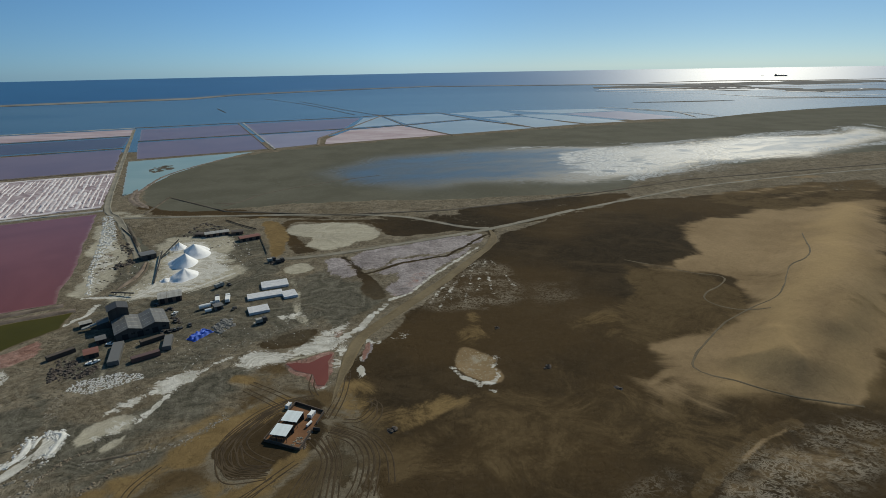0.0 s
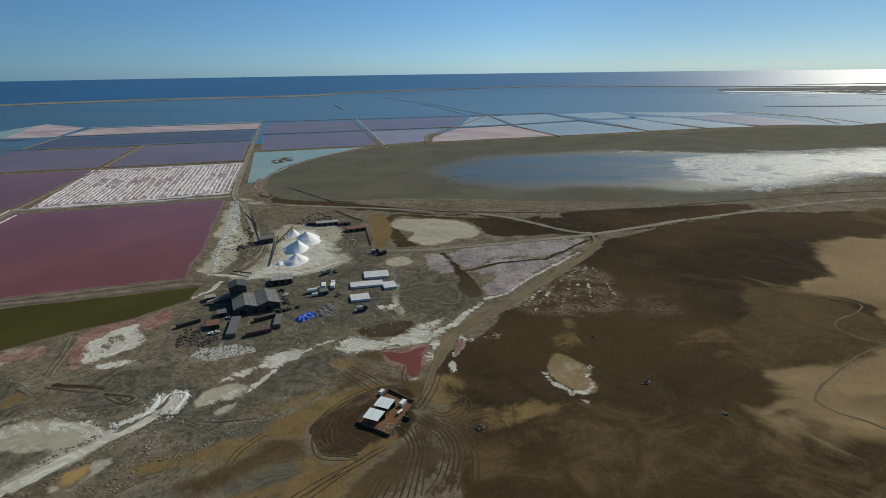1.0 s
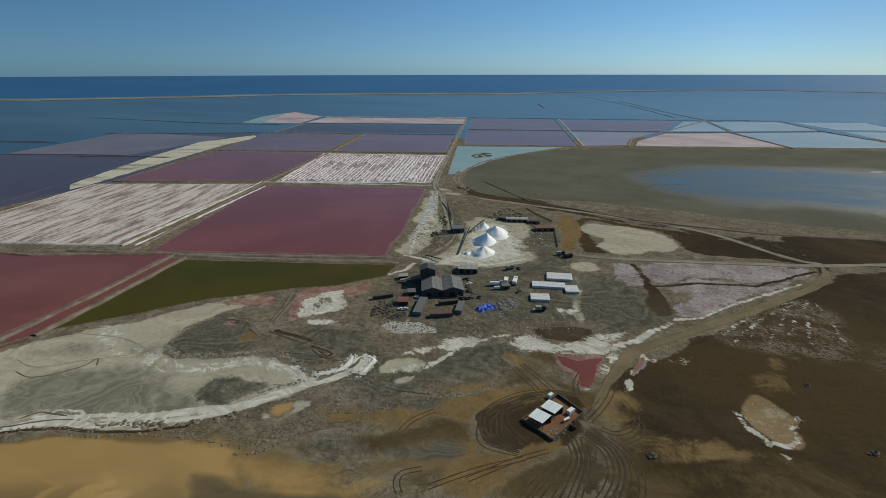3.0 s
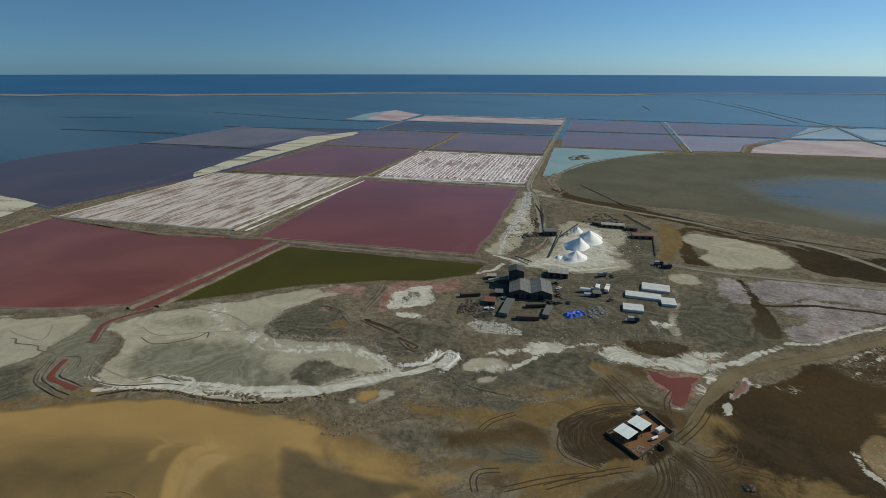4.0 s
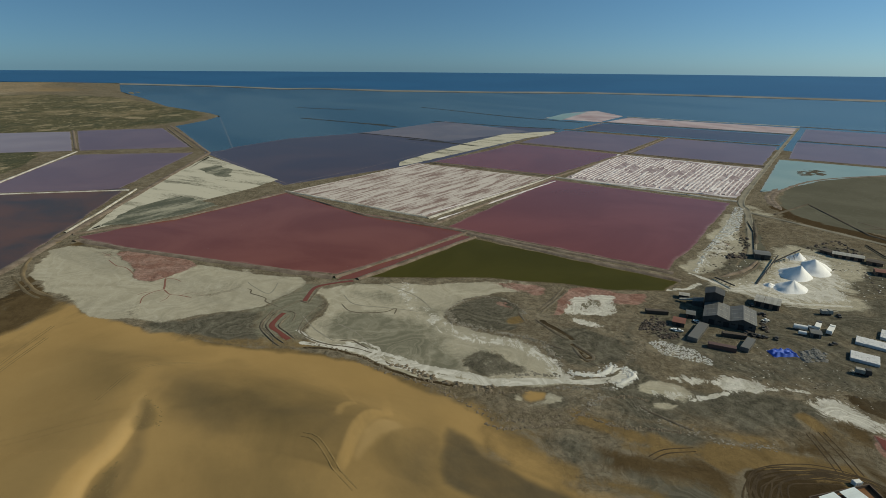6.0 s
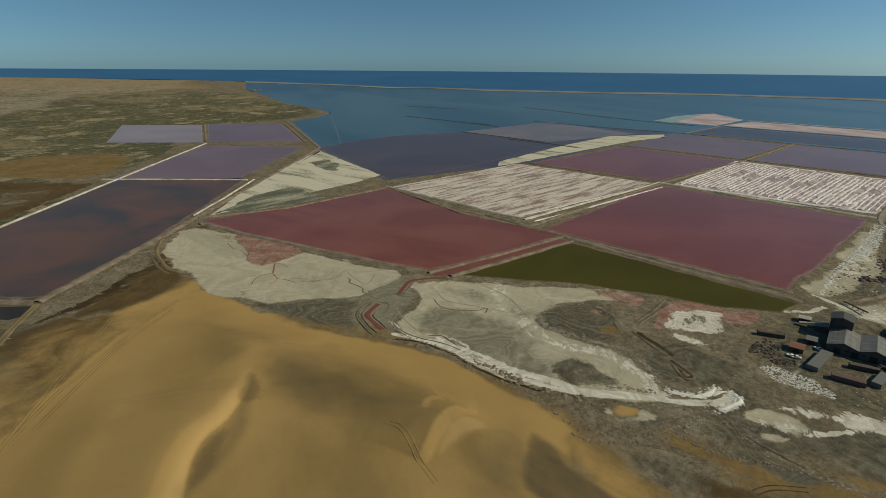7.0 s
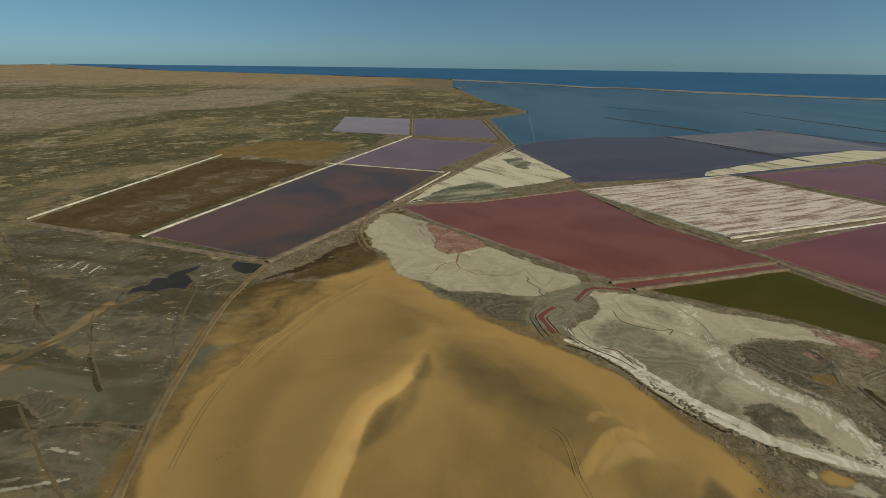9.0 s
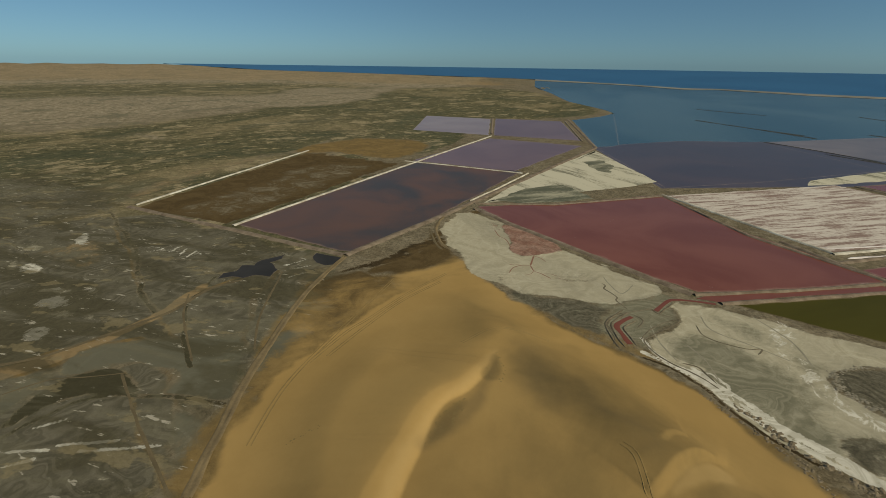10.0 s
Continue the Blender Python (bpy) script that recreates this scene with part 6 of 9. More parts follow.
def build_ground():
    xs = axis(-4900, -440, -210, -95, 170, 4900, 1.2)
    ys = axis(-4900, -300, -35, 100, 470, 4900, 1.2)
    X, Y = np.meshgrid(xs, ys)
    shape = X.shape
    X, Y = X.ravel(), Y.ravel()
    R = np.hypot(X, Y)
    W = {k: np.zeros(X.shape, np.float32) for k in CLASSES + EXTRA}
    for name, pts, soft, strength, width in PAINT:
        p = np.array(pts)
        pad = 2.2 * soft + width
        bend = (0.8 * min(soft, 8.0) + 0.5 * max(soft - 8.0, 0.0)) if not width else 0.5 * (soft + 0.3 * width)
        sel = np.where((X > p[:, 0].min() - pad) & (X < p[:, 0].max() + pad) & (Y > p[:, 1].min() - pad) & (Y < p[:, 1].max() + pad))[0]
        if len(sel) == 0:
            continue
        x, y = X[sel], Y[sel]
        seed = len(pts) + int(abs(pts[0][0])) % 13
        x, y = x + bend * rough_noise(x, y, 9.0 + 2.2 * soft, seed), y + bend * rough_noise(x, y, 9.0 + 2.2 * soft, seed + 31)
        if width:
            a = smooth01((width / 2 + soft - line_distance(x, y, pts)[0]) / soft)
        else:
            a = smooth01(0.5 + inside_distance(x, y, pts) / (2 * soft))
        a = a * strength
        if name not in EXTRA:
            first = CLASSES.index(name) + 1 if name in CLASSES else 0
            for k in CLASSES[first:]:
                W[k][sel] *= 1 - a
        if name in W:
            W[name][sel] = np.maximum(W[name][sel], a)
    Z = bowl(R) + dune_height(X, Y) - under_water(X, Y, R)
    me = bpy.data.meshes.new("ground")
    ny, nx = shape
    idx = np.arange(nx * ny).reshape(shape)
    quads = np.stack([idx[:-1, :-1], idx[:-1, 1:], idx[1:, 1:], idx[1:, :-1]], -1).reshape(-1, 4)
    me.vertices.add(nx * ny)
    me.vertices.foreach_set("co", np.stack([X, Y, Z], -1).ravel())
    me.loops.add(quads.size)
    me.loops.foreach_set("vertex_index", quads.ravel().astype(np.int32))
    me.polygons.add(len(quads))
    me.polygons.foreach_set("loop_start", np.arange(0, quads.size, 4, dtype=np.int32))
    me.update(calc_edges=True)
    me.shade_smooth()
    for k, v in W.items():
        me.attributes.new(k, "FLOAT", "POINT").data.foreach_set("value", v)
    me.materials.append(M_GROUND)
    ob = new("ground", me)
    return tagged(ob, "grey-brown desert flat with mud, salt crust and ochre dune sand", "ground", kind="structure")


ground = build_ground()


def jagged(points, step=8.0, amount=0.8, closed=True):
    """The outline with points every few metres, a little uneven."""
    out = []
    n = len(points)
    for i in range(n if closed else n - 1):
        a, b = Vector(points[i]), Vector(points[(i + 1) % n])
        k = max(1, int((b - a).length / step))
        side = Vector((-(b - a).y, (b - a).x)).normalized()
        for j in range(k):
            p = a.lerp(b, j / k)
            w = noise.noise((p.x * 0.07, p.y * 0.07, 3.0)) * amount * 2
            out.append(tuple(p + side * (w if j else 0)))
    if not closed:
        out.append(tuple(points[-1]))
    return out


def pond(name, points, material, label, z=0.12, amount=1.0, step=10.0, category="salt pond"):
    pts = jagged(points, step, amount)
    n = len(pts)
    area = sum(pts[i][0] * pts[(i + 1) % n][1] - pts[(i + 1) % n][0] * pts[i][1] for i in range(n)) / 2
    if area < 0:
        pts = pts[::-1]
    inset = min(5.0, 0.03 * abs(area) ** 0.5)
    bm = bmesh.new()
    lay = bm.verts.layers.float.new("edge")
    outer, inner = [], []
    for i, (x, y) in enumerate(pts):
        a, c = Vector(pts[i - 1]), Vector(pts[(i + 1) % n])
        d = (c - a).normalized()
        v = bm.verts.new((x, y, z))
        v[lay] = 1.0
        outer.append(v)
        inner.append(bm.verts.new((x - d.y * inset, y + d.x * inset, z)))
    for i in range(n):
        k = (i + 1) % n
        bm.faces.new((outer[i], outer[k], inner[k], inner[i]))
    f = bm.faces.new(inner)
    bmesh.ops.triangulate(bm, faces=[f])
    me = bpy.data.meshes.new(name)
    bm.to_mesh(me)
    bm.free()
    me.materials.append(material)
    return tagged(new(name, me), label, category, kind="structure")


def smooth_line(points, step=4.0):
    """A rounded line through the points."""
    out = []
    n = len(points)
    P = [Vector(p) for p in points]
    for i in range(n - 1):
        p0, p1, p2, p3 = P[max(i - 1, 0)], P[i], P[i + 1], P[min(i + 2, n - 1)]
        k = max(1, int((p2 - p1).length / step))
        for j in range(k):
            t = j / k
            out.append(0.5 * (2 * p1 + (p2 - p0) * t + (2 * p0 - 5 * p1 + 4 * p2 - p3) * t * t + (3 * p1 - p0 - 3 * p2 + p3) * t ** 3))
    out.append(P[-1])
    return out


def ribbon(name, points, profile, material, label, category, step=4.0, uneven=0.25, curved=True, kind="structure", lift=0.0, seed=0.0, taper=0.0):
    """A strip along a line. profile: pairs of (distance to the left, height)."""
    line = smooth_line(points, step) if curved else [Vector(p) for p in jagged(points, step, 0.0, False)]
    verts, faces = [], []
    m = len(profile)
    for i, p in enumerate(line):
        a, b = line[max(i - 1, 0)], line[min(i + 1, len(line) - 1)]
        d = (b - a).normalized()
        side = Vector((-d.y, d.x))
        g = float(dune_height(np.array([p.x]), np.array([p.y]))[0]) if lift else 0.0
        thin = min(1.0, 0.12 + min(i, len(line) - 1 - i) * step / taper) if taper else 1.0
        for j, (off, h) in enumerate(profile):
            w = 1 + uneven * 2 * noise.noise((p.x * 0.11 + j * 9.1 + seed, p.y * 0.11, 0.3 * j))
            hh = h * (1 + uneven * 2 * noise.noise((p.x * 0.2, p.y * 0.2 + seed, j * 3.7))) if 0 < j < m - 1 else h
            q = p + side * (off * w * thin)
            verts.append((q.x, q.y, hh * thin + g))
    for i in range(len(line) - 1):
        for j in range(m - 1):
            a = i * m + j
            faces.append((a, a + m, a + m + 1, a + 1))
    ob = mesh_object(name, verts, faces, material, smooth=True)
    me = ob.data
    bm = bmesh.new()
    bm.from_mesh(me)
    bmesh.ops.recalc_face_normals(bm, faces=bm.faces[:])
    bm.to_mesh(me)
    bm.free()
    return tagged(ob, label, category, kind=kind)


def bank(points, width=5.0, height=0.9, material=None, label="low earth embankment between salt ponds, crusted with salt", curved=False, step=9.0):
    w = width * 0.38
    return ribbon("embankment", points, [(w, 0.0), (w * 0.45, height), (-w * 0.45, height), (-w, 0.0)], material or M_BANK, label, "embankment", step, 0.22, curved)


def road(points, width=7.0, material=None, label="sandy gravel road with low graded edges", name="road", curved=True, step=5.0, taper=0.0):
    w = width * 0.29
    prof = [(w + 0.7, 0.02), (w, 0.4), (w - 0.5, 0.2), (0, 0.27), (-w + 0.5, 0.2), (-w, 0.4), (-w - 0.7, 0.02)]
    return ribbon(name, points, prof, material or M_ROAD, label, "road", step, 0.2, curved, taper=taper)


# ---- lagoon, sandspit and sea ----
def polar_sheet(name, near, far, material, label, z, category, rings=10):
    """A sheet between two lines, both given as points seen round the origin."""
    def by_turn(pts):
        a = sorted((math.atan2(x, y), math.hypot(x, y)) for x, y in pts)
        return [p[0] for p in a], [p[1] for p in a]
    na, nr = by_turn(near)
    fa, fr = by_turn(far)
    turns = np.linspace(max(na[0], fa[0]), min(na[-1], fa[-1]), 160)
    verts, faces = [], []
    for i, a in enumerate(turns):
        r0, r1 = np.interp(a, na, nr), np.interp(a, fa, fr)
        r1 = max(r1, r0 + 1)
        for j in range(rings + 1):
            r = r0 + (r1 - r0) * j / rings
            verts.append((r * math.sin(a), r * math.cos(a), z + float(bowl(np.array(r)))))
    for i in range(len(turns) - 1):
        for j in range(rings):
            k = i * (rings + 1) + j
            faces.append((k, k + rings + 1, k + rings + 2, k + 1))
    ob = mesh_object(name, verts, faces, material, smooth=True)
    return tagged(ob, label, category, kind="structure")


polar_sheet("lagoon", SHORE, INNER, M_LAGOON, "grey-blue shallow lagoon behind the sandspit", 0.05, "lagoon")
polar_sheet("sea", COAST, RIM, M_SEA, "deep blue open sea reaching the horizon", 0.6, "sea", 14)
polar_sheet("sandspit", INNER, COAST, M_SPIT, "long pale sandspit between lagoon and sea", 0.9, "sandspit", 2)

# ---- salt ponds ----
pond("pan_bed", [(-850, 160), (-562, 180), (-600, 395), (-700, 630), (-795, 850), (-900, 800), (-985, 600), (-960, 460)], M_SLATE, "shallow slate water between ponds and spit", z=0.085, amount=0.0, category="pond bed")

def salt_pond(points, material, label, **more):
    return pond("salt_pond", points, material, label, **more)


salt_pond([(-427, 446), (-253, 507), (-223, 422), (-195.2, 345.8), (-188.3, 316.3), (-179.6, 296.2), (-336.9, 236.5)], M_MAROON, "wide brine pond of maroon red water")
salt_pond([(-464, -8), (-483, 60), (-531, 170), (-407, 199), (-326.4, 240.3), (-316.4, 235.6), (-300.3, 177.5), (-289.1, 119.2), (-309.6, 99.6), (-367.3, 56.3), (-418.3, 16.8)], M_RED, "wide brine pond of deep red water")
salt_pond([(-299.1, 234.1), (-238.1, 256.5), (-193.5, 272.7), (-164.2, 283.5), (-160.4, 263.6), (-177.3, 240.1), (-203.7, 220.1), (-232.8, 191.5), (-273.5, 132.7)], M_OLIVE, "long wedge-shaped pond of olive green water")
salt_pond([(-310.6, 231.2), (-303.8, 235), (-288.7, 170.3), (-275.1, 130.6), (-279.9, 115), (-283.6, 120.2), (-295.4, 174.4)], M_RED, "narrow brine channel of red water")
salt_pond([(-603, 400), (-446, 468), (-509, 673), (-680, 618), (-646, 538)], M_MAROON, "brine pond of purple-red water")
salt_pond([(-691, 639), (-520, 693), (-597, 903), (-780, 846)], M_PURPLE, "brine pond of dull purple water")
salt_pond([(-506, 698), (-343, 756), (-421, 968), (-589, 915)], M_PURPLE, "brine pond of dull purple water")
salt_pond([(-785, 886), (-435, 1004), (-484, 1159), (-843, 1037)], M_SLATE, "brine pond of slate purple water")
salt_pond([(-863, 1074), (-498, 1198), (-543, 1331), (-909, 1224)], M_PINKSALT, "pale pink drying salt pond")
salt_pond([(-1011, 1015), (-867, 1058), (-946, 1250), (-1119, 1346), (-1104, 1223)], M_PINKSALT, "pale pink drying salt pond")
salt_pond([(-523, 1319), (-323, 1377), (-246, 1153), (-441, 1094)], M_PURPLE, "brine pond of dull purple water")
salt_pond([(-431, 1061), (-238, 1120), (-173, 914), (-352, 850)], M_PURPLE, "brine pond of dull purple water")
salt_pond([(-309, 1382), (-31, 1463), (-62, 1209), (-237, 1156)], M_PURPLE, "brine pond of dull purple water")
salt_pond([(-228, 1123), (-67, 1172), (-103, 1047), (-98, 953), (-162, 918)], M_LILAC, "brine pond of lilac water")
salt_pond([(-48, 1167), (65, 1224), (144, 1030), (-84, 950), (-86, 1025)], M_PINKSALT, "pale pink brine pond")
salt_pond([(-23, 1465), (23, 1479), (64, 1260), (-45, 1214)], M_PALE, "pale blue-grey brine pond")
salt_pond([(33, 1482), (183, 1526), (239, 1350), (78, 1264)], M_PALE, "pale blue-grey brine pond")
salt_pond([(78, 1228), (238, 1312), (338, 1099), (150, 1032)], M_PALE, "pale blue-grey brine pond")
salt_pond([(216, 1535), (367, 1588), (395, 1410), (275, 1381)], M_PALE, "pale green-grey brine pond")
salt_pond([(277, 1346), (381, 1361), (450, 1142), (337, 1104)], M_PALE, "pale green-grey brine pond")
salt_pond([(371, 1438), (483, 1397), (570, 1170), (466, 1150)], M_PALE, "pale green-grey brine pond")
salt_pond([(390, 1579), (661, 1544), (676, 1469), (504, 1428)], M_PALE, "pale green-grey brine pond")
salt_pond([(507, 1408), (677, 1446), (733, 1221), (596, 1190)], M_LILAC, "pale lilac brine pond")
salt_pond([(-355, 827), (-188, 887), (-228, 806), (-253, 705), (-255, 608), (-262, 582)], M_TURQ, "turquoise brine pond with a small mud island")
salt_pond([(-831, 166), (-563, 184), (-610, 303), (-703, 493), (-955, 458), (-945, 321), (-887, 214)], M_SLATE, "dark slate purple pond", z=0.1)
salt_pond([(-958, 472), (-1070, 748), (-811, 770), (-769, 542)], M_DULLILAC, "lilac brine pond")
salt_pond([(-384.6, -191.9), (-675, -91), (-634, 40), (-431.8, -38.1), (-333.7, -87.4), (-334.7, -98.4)], M_DARKPURPLE, "dark purple-blue pond with reddish patches")
salt_pond([(-689, -96), (-924, 3), (-859, 147), (-634, 32)], M_PURPLE, "dull purple pond")
salt_pond([(-1020, -141), (-1309, -147), (-1261, 5), (-968, 1)], M_LILAC, "lilac brine pond")
salt_pond([(-1271, 17), (-1238, 162), (-921, 154), (-966, 10)], M_PURPLE, "dull purple brine pond")
salt_pond([(-511, 673), (-330, 731), (-261, 532), (-424, 461)], M_ROWBED, "drained salt pond with white salt rows")
salt_pond([(-604, 376), (-439, 448), (-370.7, 238.9), (-529, 176)], M_CRUST, "drained salt pond with a pinkish white crust")
salt_pond([(-43.3, 210.5), (-38.6, 211.1), (-33.6, 209.6), (-28.8, 213.6), (-23.7, 216.3), (-25.3, 209.4), (-24.5, 201.6), (-24, 195.7), (-25.3, 190.7), (-28.3, 191.3), (-30.9, 200), (-34.7, 202.1), (-38.9, 204.7)], M_RED, "small brine pool of red water with a salt rim", amount=0.5, step=2.0)
salt_pond([(-813, 158), (-596, 185), (-571, 156), (-477, -3), (-590, 40)], M_CREAM, "wedge of cream dried salt crust")

M_SILT = crust("green_grey_silt", (0.085, 0.088, 0.062), (0.30, 0.285, 0.215), 16, 3.5, 62.0, 0.42, 0.62)
for pts in ([(-712, 123), (-731, 149), (-689, 159), (-639, 144), (-647, 136), (-675, 127)], [(-490, 8), (-543, 39), (-568, 81), (-507, 101), (-491, 69), (-480, 33)]):
    pond("silt_flat", pts, M_SILT, "green-grey silt patch on the cream salt wedge", z=0.17, amount=2.2, step=4, category="silt flat")
pond("lagoon_inlet", [(-1272, 191), (-1373, 273), (-1480, 329), (-742, 181), (-831, 166)], M_LAGOON, "grey-blue inlet of the lagoon beside a bank", z=0.07, category="lagoon")
pond("rain_pool", [(-278.4, -155), (-287.2, -155.9), (-291.5, -149.9), (-301, -150.6), (-301.9, -143.1), (-311, -142.5), (-324.1, -131.1), (-315.6, -130.2), (-307.8, -135.3), (-296.1, -125.8), (-285.1, -126.3), (-286.7, -135.9), (-280.9, -140.9), (-282.6, -148.5)], M_POOL, "dark shallow pool of standing water on the mud flat", z=0.1, amount=0.8, step=3, category="pool")
pond("rain_pool", [(-320.9, -112.2), (-328.6, -112), (-321, -92.5), (-309.7, -91.7), (-306.8, -99.8), (-311, -106.6)], M_POOL, "dark shallow pool of standing water beside the pond bank", z=0.1, amount=0.5, step=3, category="pool")
pond("white_spit", [(-627, 362), (-723, 533), (-798, 694), (-784, 816), (-748, 783), (-728, 687), (-668, 531), (-610, 385), (-598, 344)], M_CREAM, "cream strip of bare salt crust between ponds", amount=1.2)

salt_pond([(-1008, 1018), (-1089, 1169), (-1105, 1291), (-1016, 1130), (-950, 1013)], M_TURQ, "pale turquoise shallow end of a drying pond", z=0.2, amount=0.5)

# ---- embankments ----
bank([(-1235, 170), (-913, 156)], 5)
bank([(-1244, 182), (-909, 167)], 5)
bank([(-1279, 10), (-985, 6)], 6)
bank([(-623, 47), (-539, 11), (-482, -16)], 3, material=M_SALTBANK)
bank([(-684, -106), (-657, -39), (-622, 41)], 4, material=M_SALTBANK)

bank([(-348.1, 229.1), (-436, 459), (-508, 685), (-597, 923)], 6)
bank([(-390.1, 213.6), (-304.2, 243), (-174.1, 293.4)], 6)
bank([(-436, 459), (-253, 519)], 5, material=M_SALTBANK)
bank([(-598, 392), (-438, 461)], 5)
bank([(-691, 626), (-511, 690), (-336, 746)], 5)
bank([(-798, 861), (-597, 923), (-426, 986)], 5)
bank([(-781, 866), (-857, 1061), (-490, 1185)], 5)
bank([(-924, 1237), (-554, 1364)], 6, material=M_SALTBANK)
bank([(-554, 1364), (-30, 1499), (26, 1533), (192, 1563)], 5)
bank([(-439, 1082), (-237, 1144), (-55, 1199)], 5)
bank([(-331, 1411), (-170, 908)], 5)
bank([(-319, 1414), (-159, 903)], 5, material=M_SALTBANK)
bank([(26, 1515), (-57, 1187), (-101, 1038), (-95, 939)], 8)
bank([(26, 1515), (70, 1237), (148, 1015)], 5)
bank([(-55, 1188), (70, 1237), (242, 1338)], 5)
bank([(192, 1563), (242, 1338), (339, 1083)], 5)
bank([(-453, -11), (-455, -8), (-415.7, 16.6), (-363.9, 55.6), (-306.9, 98.6), (-285.1, 115.6)], 8)
bank([(-285.1, 115.6), (-297.4, 175.6), (-314.9, 239.9)], 5)
bank([(-274.5, 125.9), (-284.1, 167.4), (-302.5, 236.7)], 5)
bank([(-312.5, 238.1), (-240.6, 259.2), (-195.5, 275.4), (-163.9, 285.5)], 7)
bank([(-527, 171), (-402.3, 196.4), (-320, 238.3)], 5)
bank([(-532, 172), (-367.6, 236.9)], 4, material=M_SALTBANK)
bank([(-474, -11), (-479, 60), (-527, 171)], 6)
bank([(-366.2, 235.9), (-439, 460)], 5, material=M_SALTBANK)
bank([(-425, -306), (-326.4, -92.4)], 8)
bank([(-381.3, -193.9), (-684, -89), (-956, 6)], 5, material=M_SALTBANK)
bank([(-326.4, -92.4), (-432.1, -35.8), (-843, 165)], 9)
bank([(-430, -304), (-747, -254)], 4, material=M_SALTBANK)
bank([(-843, 165), (-1284, 183)], 8)
bank([(-209, 498), (-210, 566), (-137, 494), (-34, 461), (58, 459), (155, 478), (341, 540), (621, 578)], 4, 0.6, M_DARKBANK)

# ---- roads ----
road([(-543, 1331), (-417, 979), (-330, 736), (-257, 537), (-227, 487), (-188, 416), (-163.9, 369.3)], 8, M_PALEROAD, "pale salt-dusted causeway road between ponds")
road([(-227, 487), (-164, 481), (-54, 466), (16.4, 447.3), (68.4, 403.8), (86.6, 397)], 6, M_PALEROAD, "pale road along the edge of the drying pan")
road([(-75.8, 350.6), (-39.1, 354.1), (15.7, 370.3), (86.2, 394.4), (172, 439)], 7, M_PALEROAD, "pale gravel road across the flats")
road([(173, 438), (248, 471), (333, 505), (458, 533), (595, 552), (710, 565)], 5, M_PALEROAD, "pale gravel road running on across the flats")
road([(86.2, 394.4), (84.7, 372.8), (73.7, 348), (38.1, 295.8), (1.8, 248), (-11.2, 228.6), (-17.3, 205.5), (-20.5, 186.4), (-21.5, 176.5)], 8, taper=28.0)
road([(-118.9, -85.3), (-155.6, -91), (-188.9, -94.9), (-263.6, -98.1), (-323.2, -91.6)], 3.6, M_TRACK, "narrow sandy desert track")


# ---- smaller lines on the flats ----
M_GREYLINE = earth("grey_silt", (0.19, 0.175, 0.135), (0.26, 0.24, 0.19), 1.5)
M_DULLTRACK = earth("dusty_track", (0.085, 0.068, 0.042), (0.145, 0.113, 0.068), 1.5)
M_SPOILBANK = earth("dug_earth", (0.075, 0.062, 0.044), (0.17, 0.145, 0.108), 0.8)

def low_line(points, width, material, label, height=0.25, category="ridge", name="ridge", step=4.0, curved=True):
    w = width / 2
    return ribbon(name, points, [(w, 0.02), (w * 0.3, height), (-w * 0.3, height), (-w, 0.02)], material, label, category, step, 0.38, curved, taper=2.5 * width)


M_DIKE = earth("wet_dark_stone", (0.030, 0.032, 0.033), (0.060, 0.062, 0.062), 4)
DIKE = "thin dark dike crossing the shallow lagoon"
for pts in ([(-513, 2723), (-252, 2146), (-46, 1569)], [(-541, 2032), (-471, 1846)], [(-1334, 482), (-1191, 533), (-1055, 590)], [(-1693, 607), (-1605, 651), (-1498, 727)], [(-1333, 485), (-1170, 540), (-1013, 586)],
            [(-963, 462), (-864, 503), (-761, 531)], [(-1512, 958), (-1279, 964), (-1055, 973), (-878, 1013)], [(-1098, 719), (-911, 796), (-798, 861)], [(-833, 492), (-751, 529), (-685, 545)], [(-298, 2375), (-30, 1648), (63, 1491)], [(-536, 2020), (-456, 1806)]):
    low_line(pts, 6, M_DIKE, DIKE, 0.7, "dike", "dike", 20)
for pts in ([(-148, 513), (-132, 532), (-110, 570), (-42, 618), (6, 641)], [(-159, 532), (-136, 525)], [(-98, 511), (-73, 530)]):
    low_line(pts, 3, M_DARKBANK, "dark runnel line across the drying pan", 0.15)
for pts in ([(-213, 520), (-239, 560), (-254, 613), (-254, 721), (-198, 869)], [(-219, 524), (-247, 565), (-261, 618)]):
    low_line(pts, 5, M_BANK, "curved beach ridge at the edge of the drying pan", 0.4)

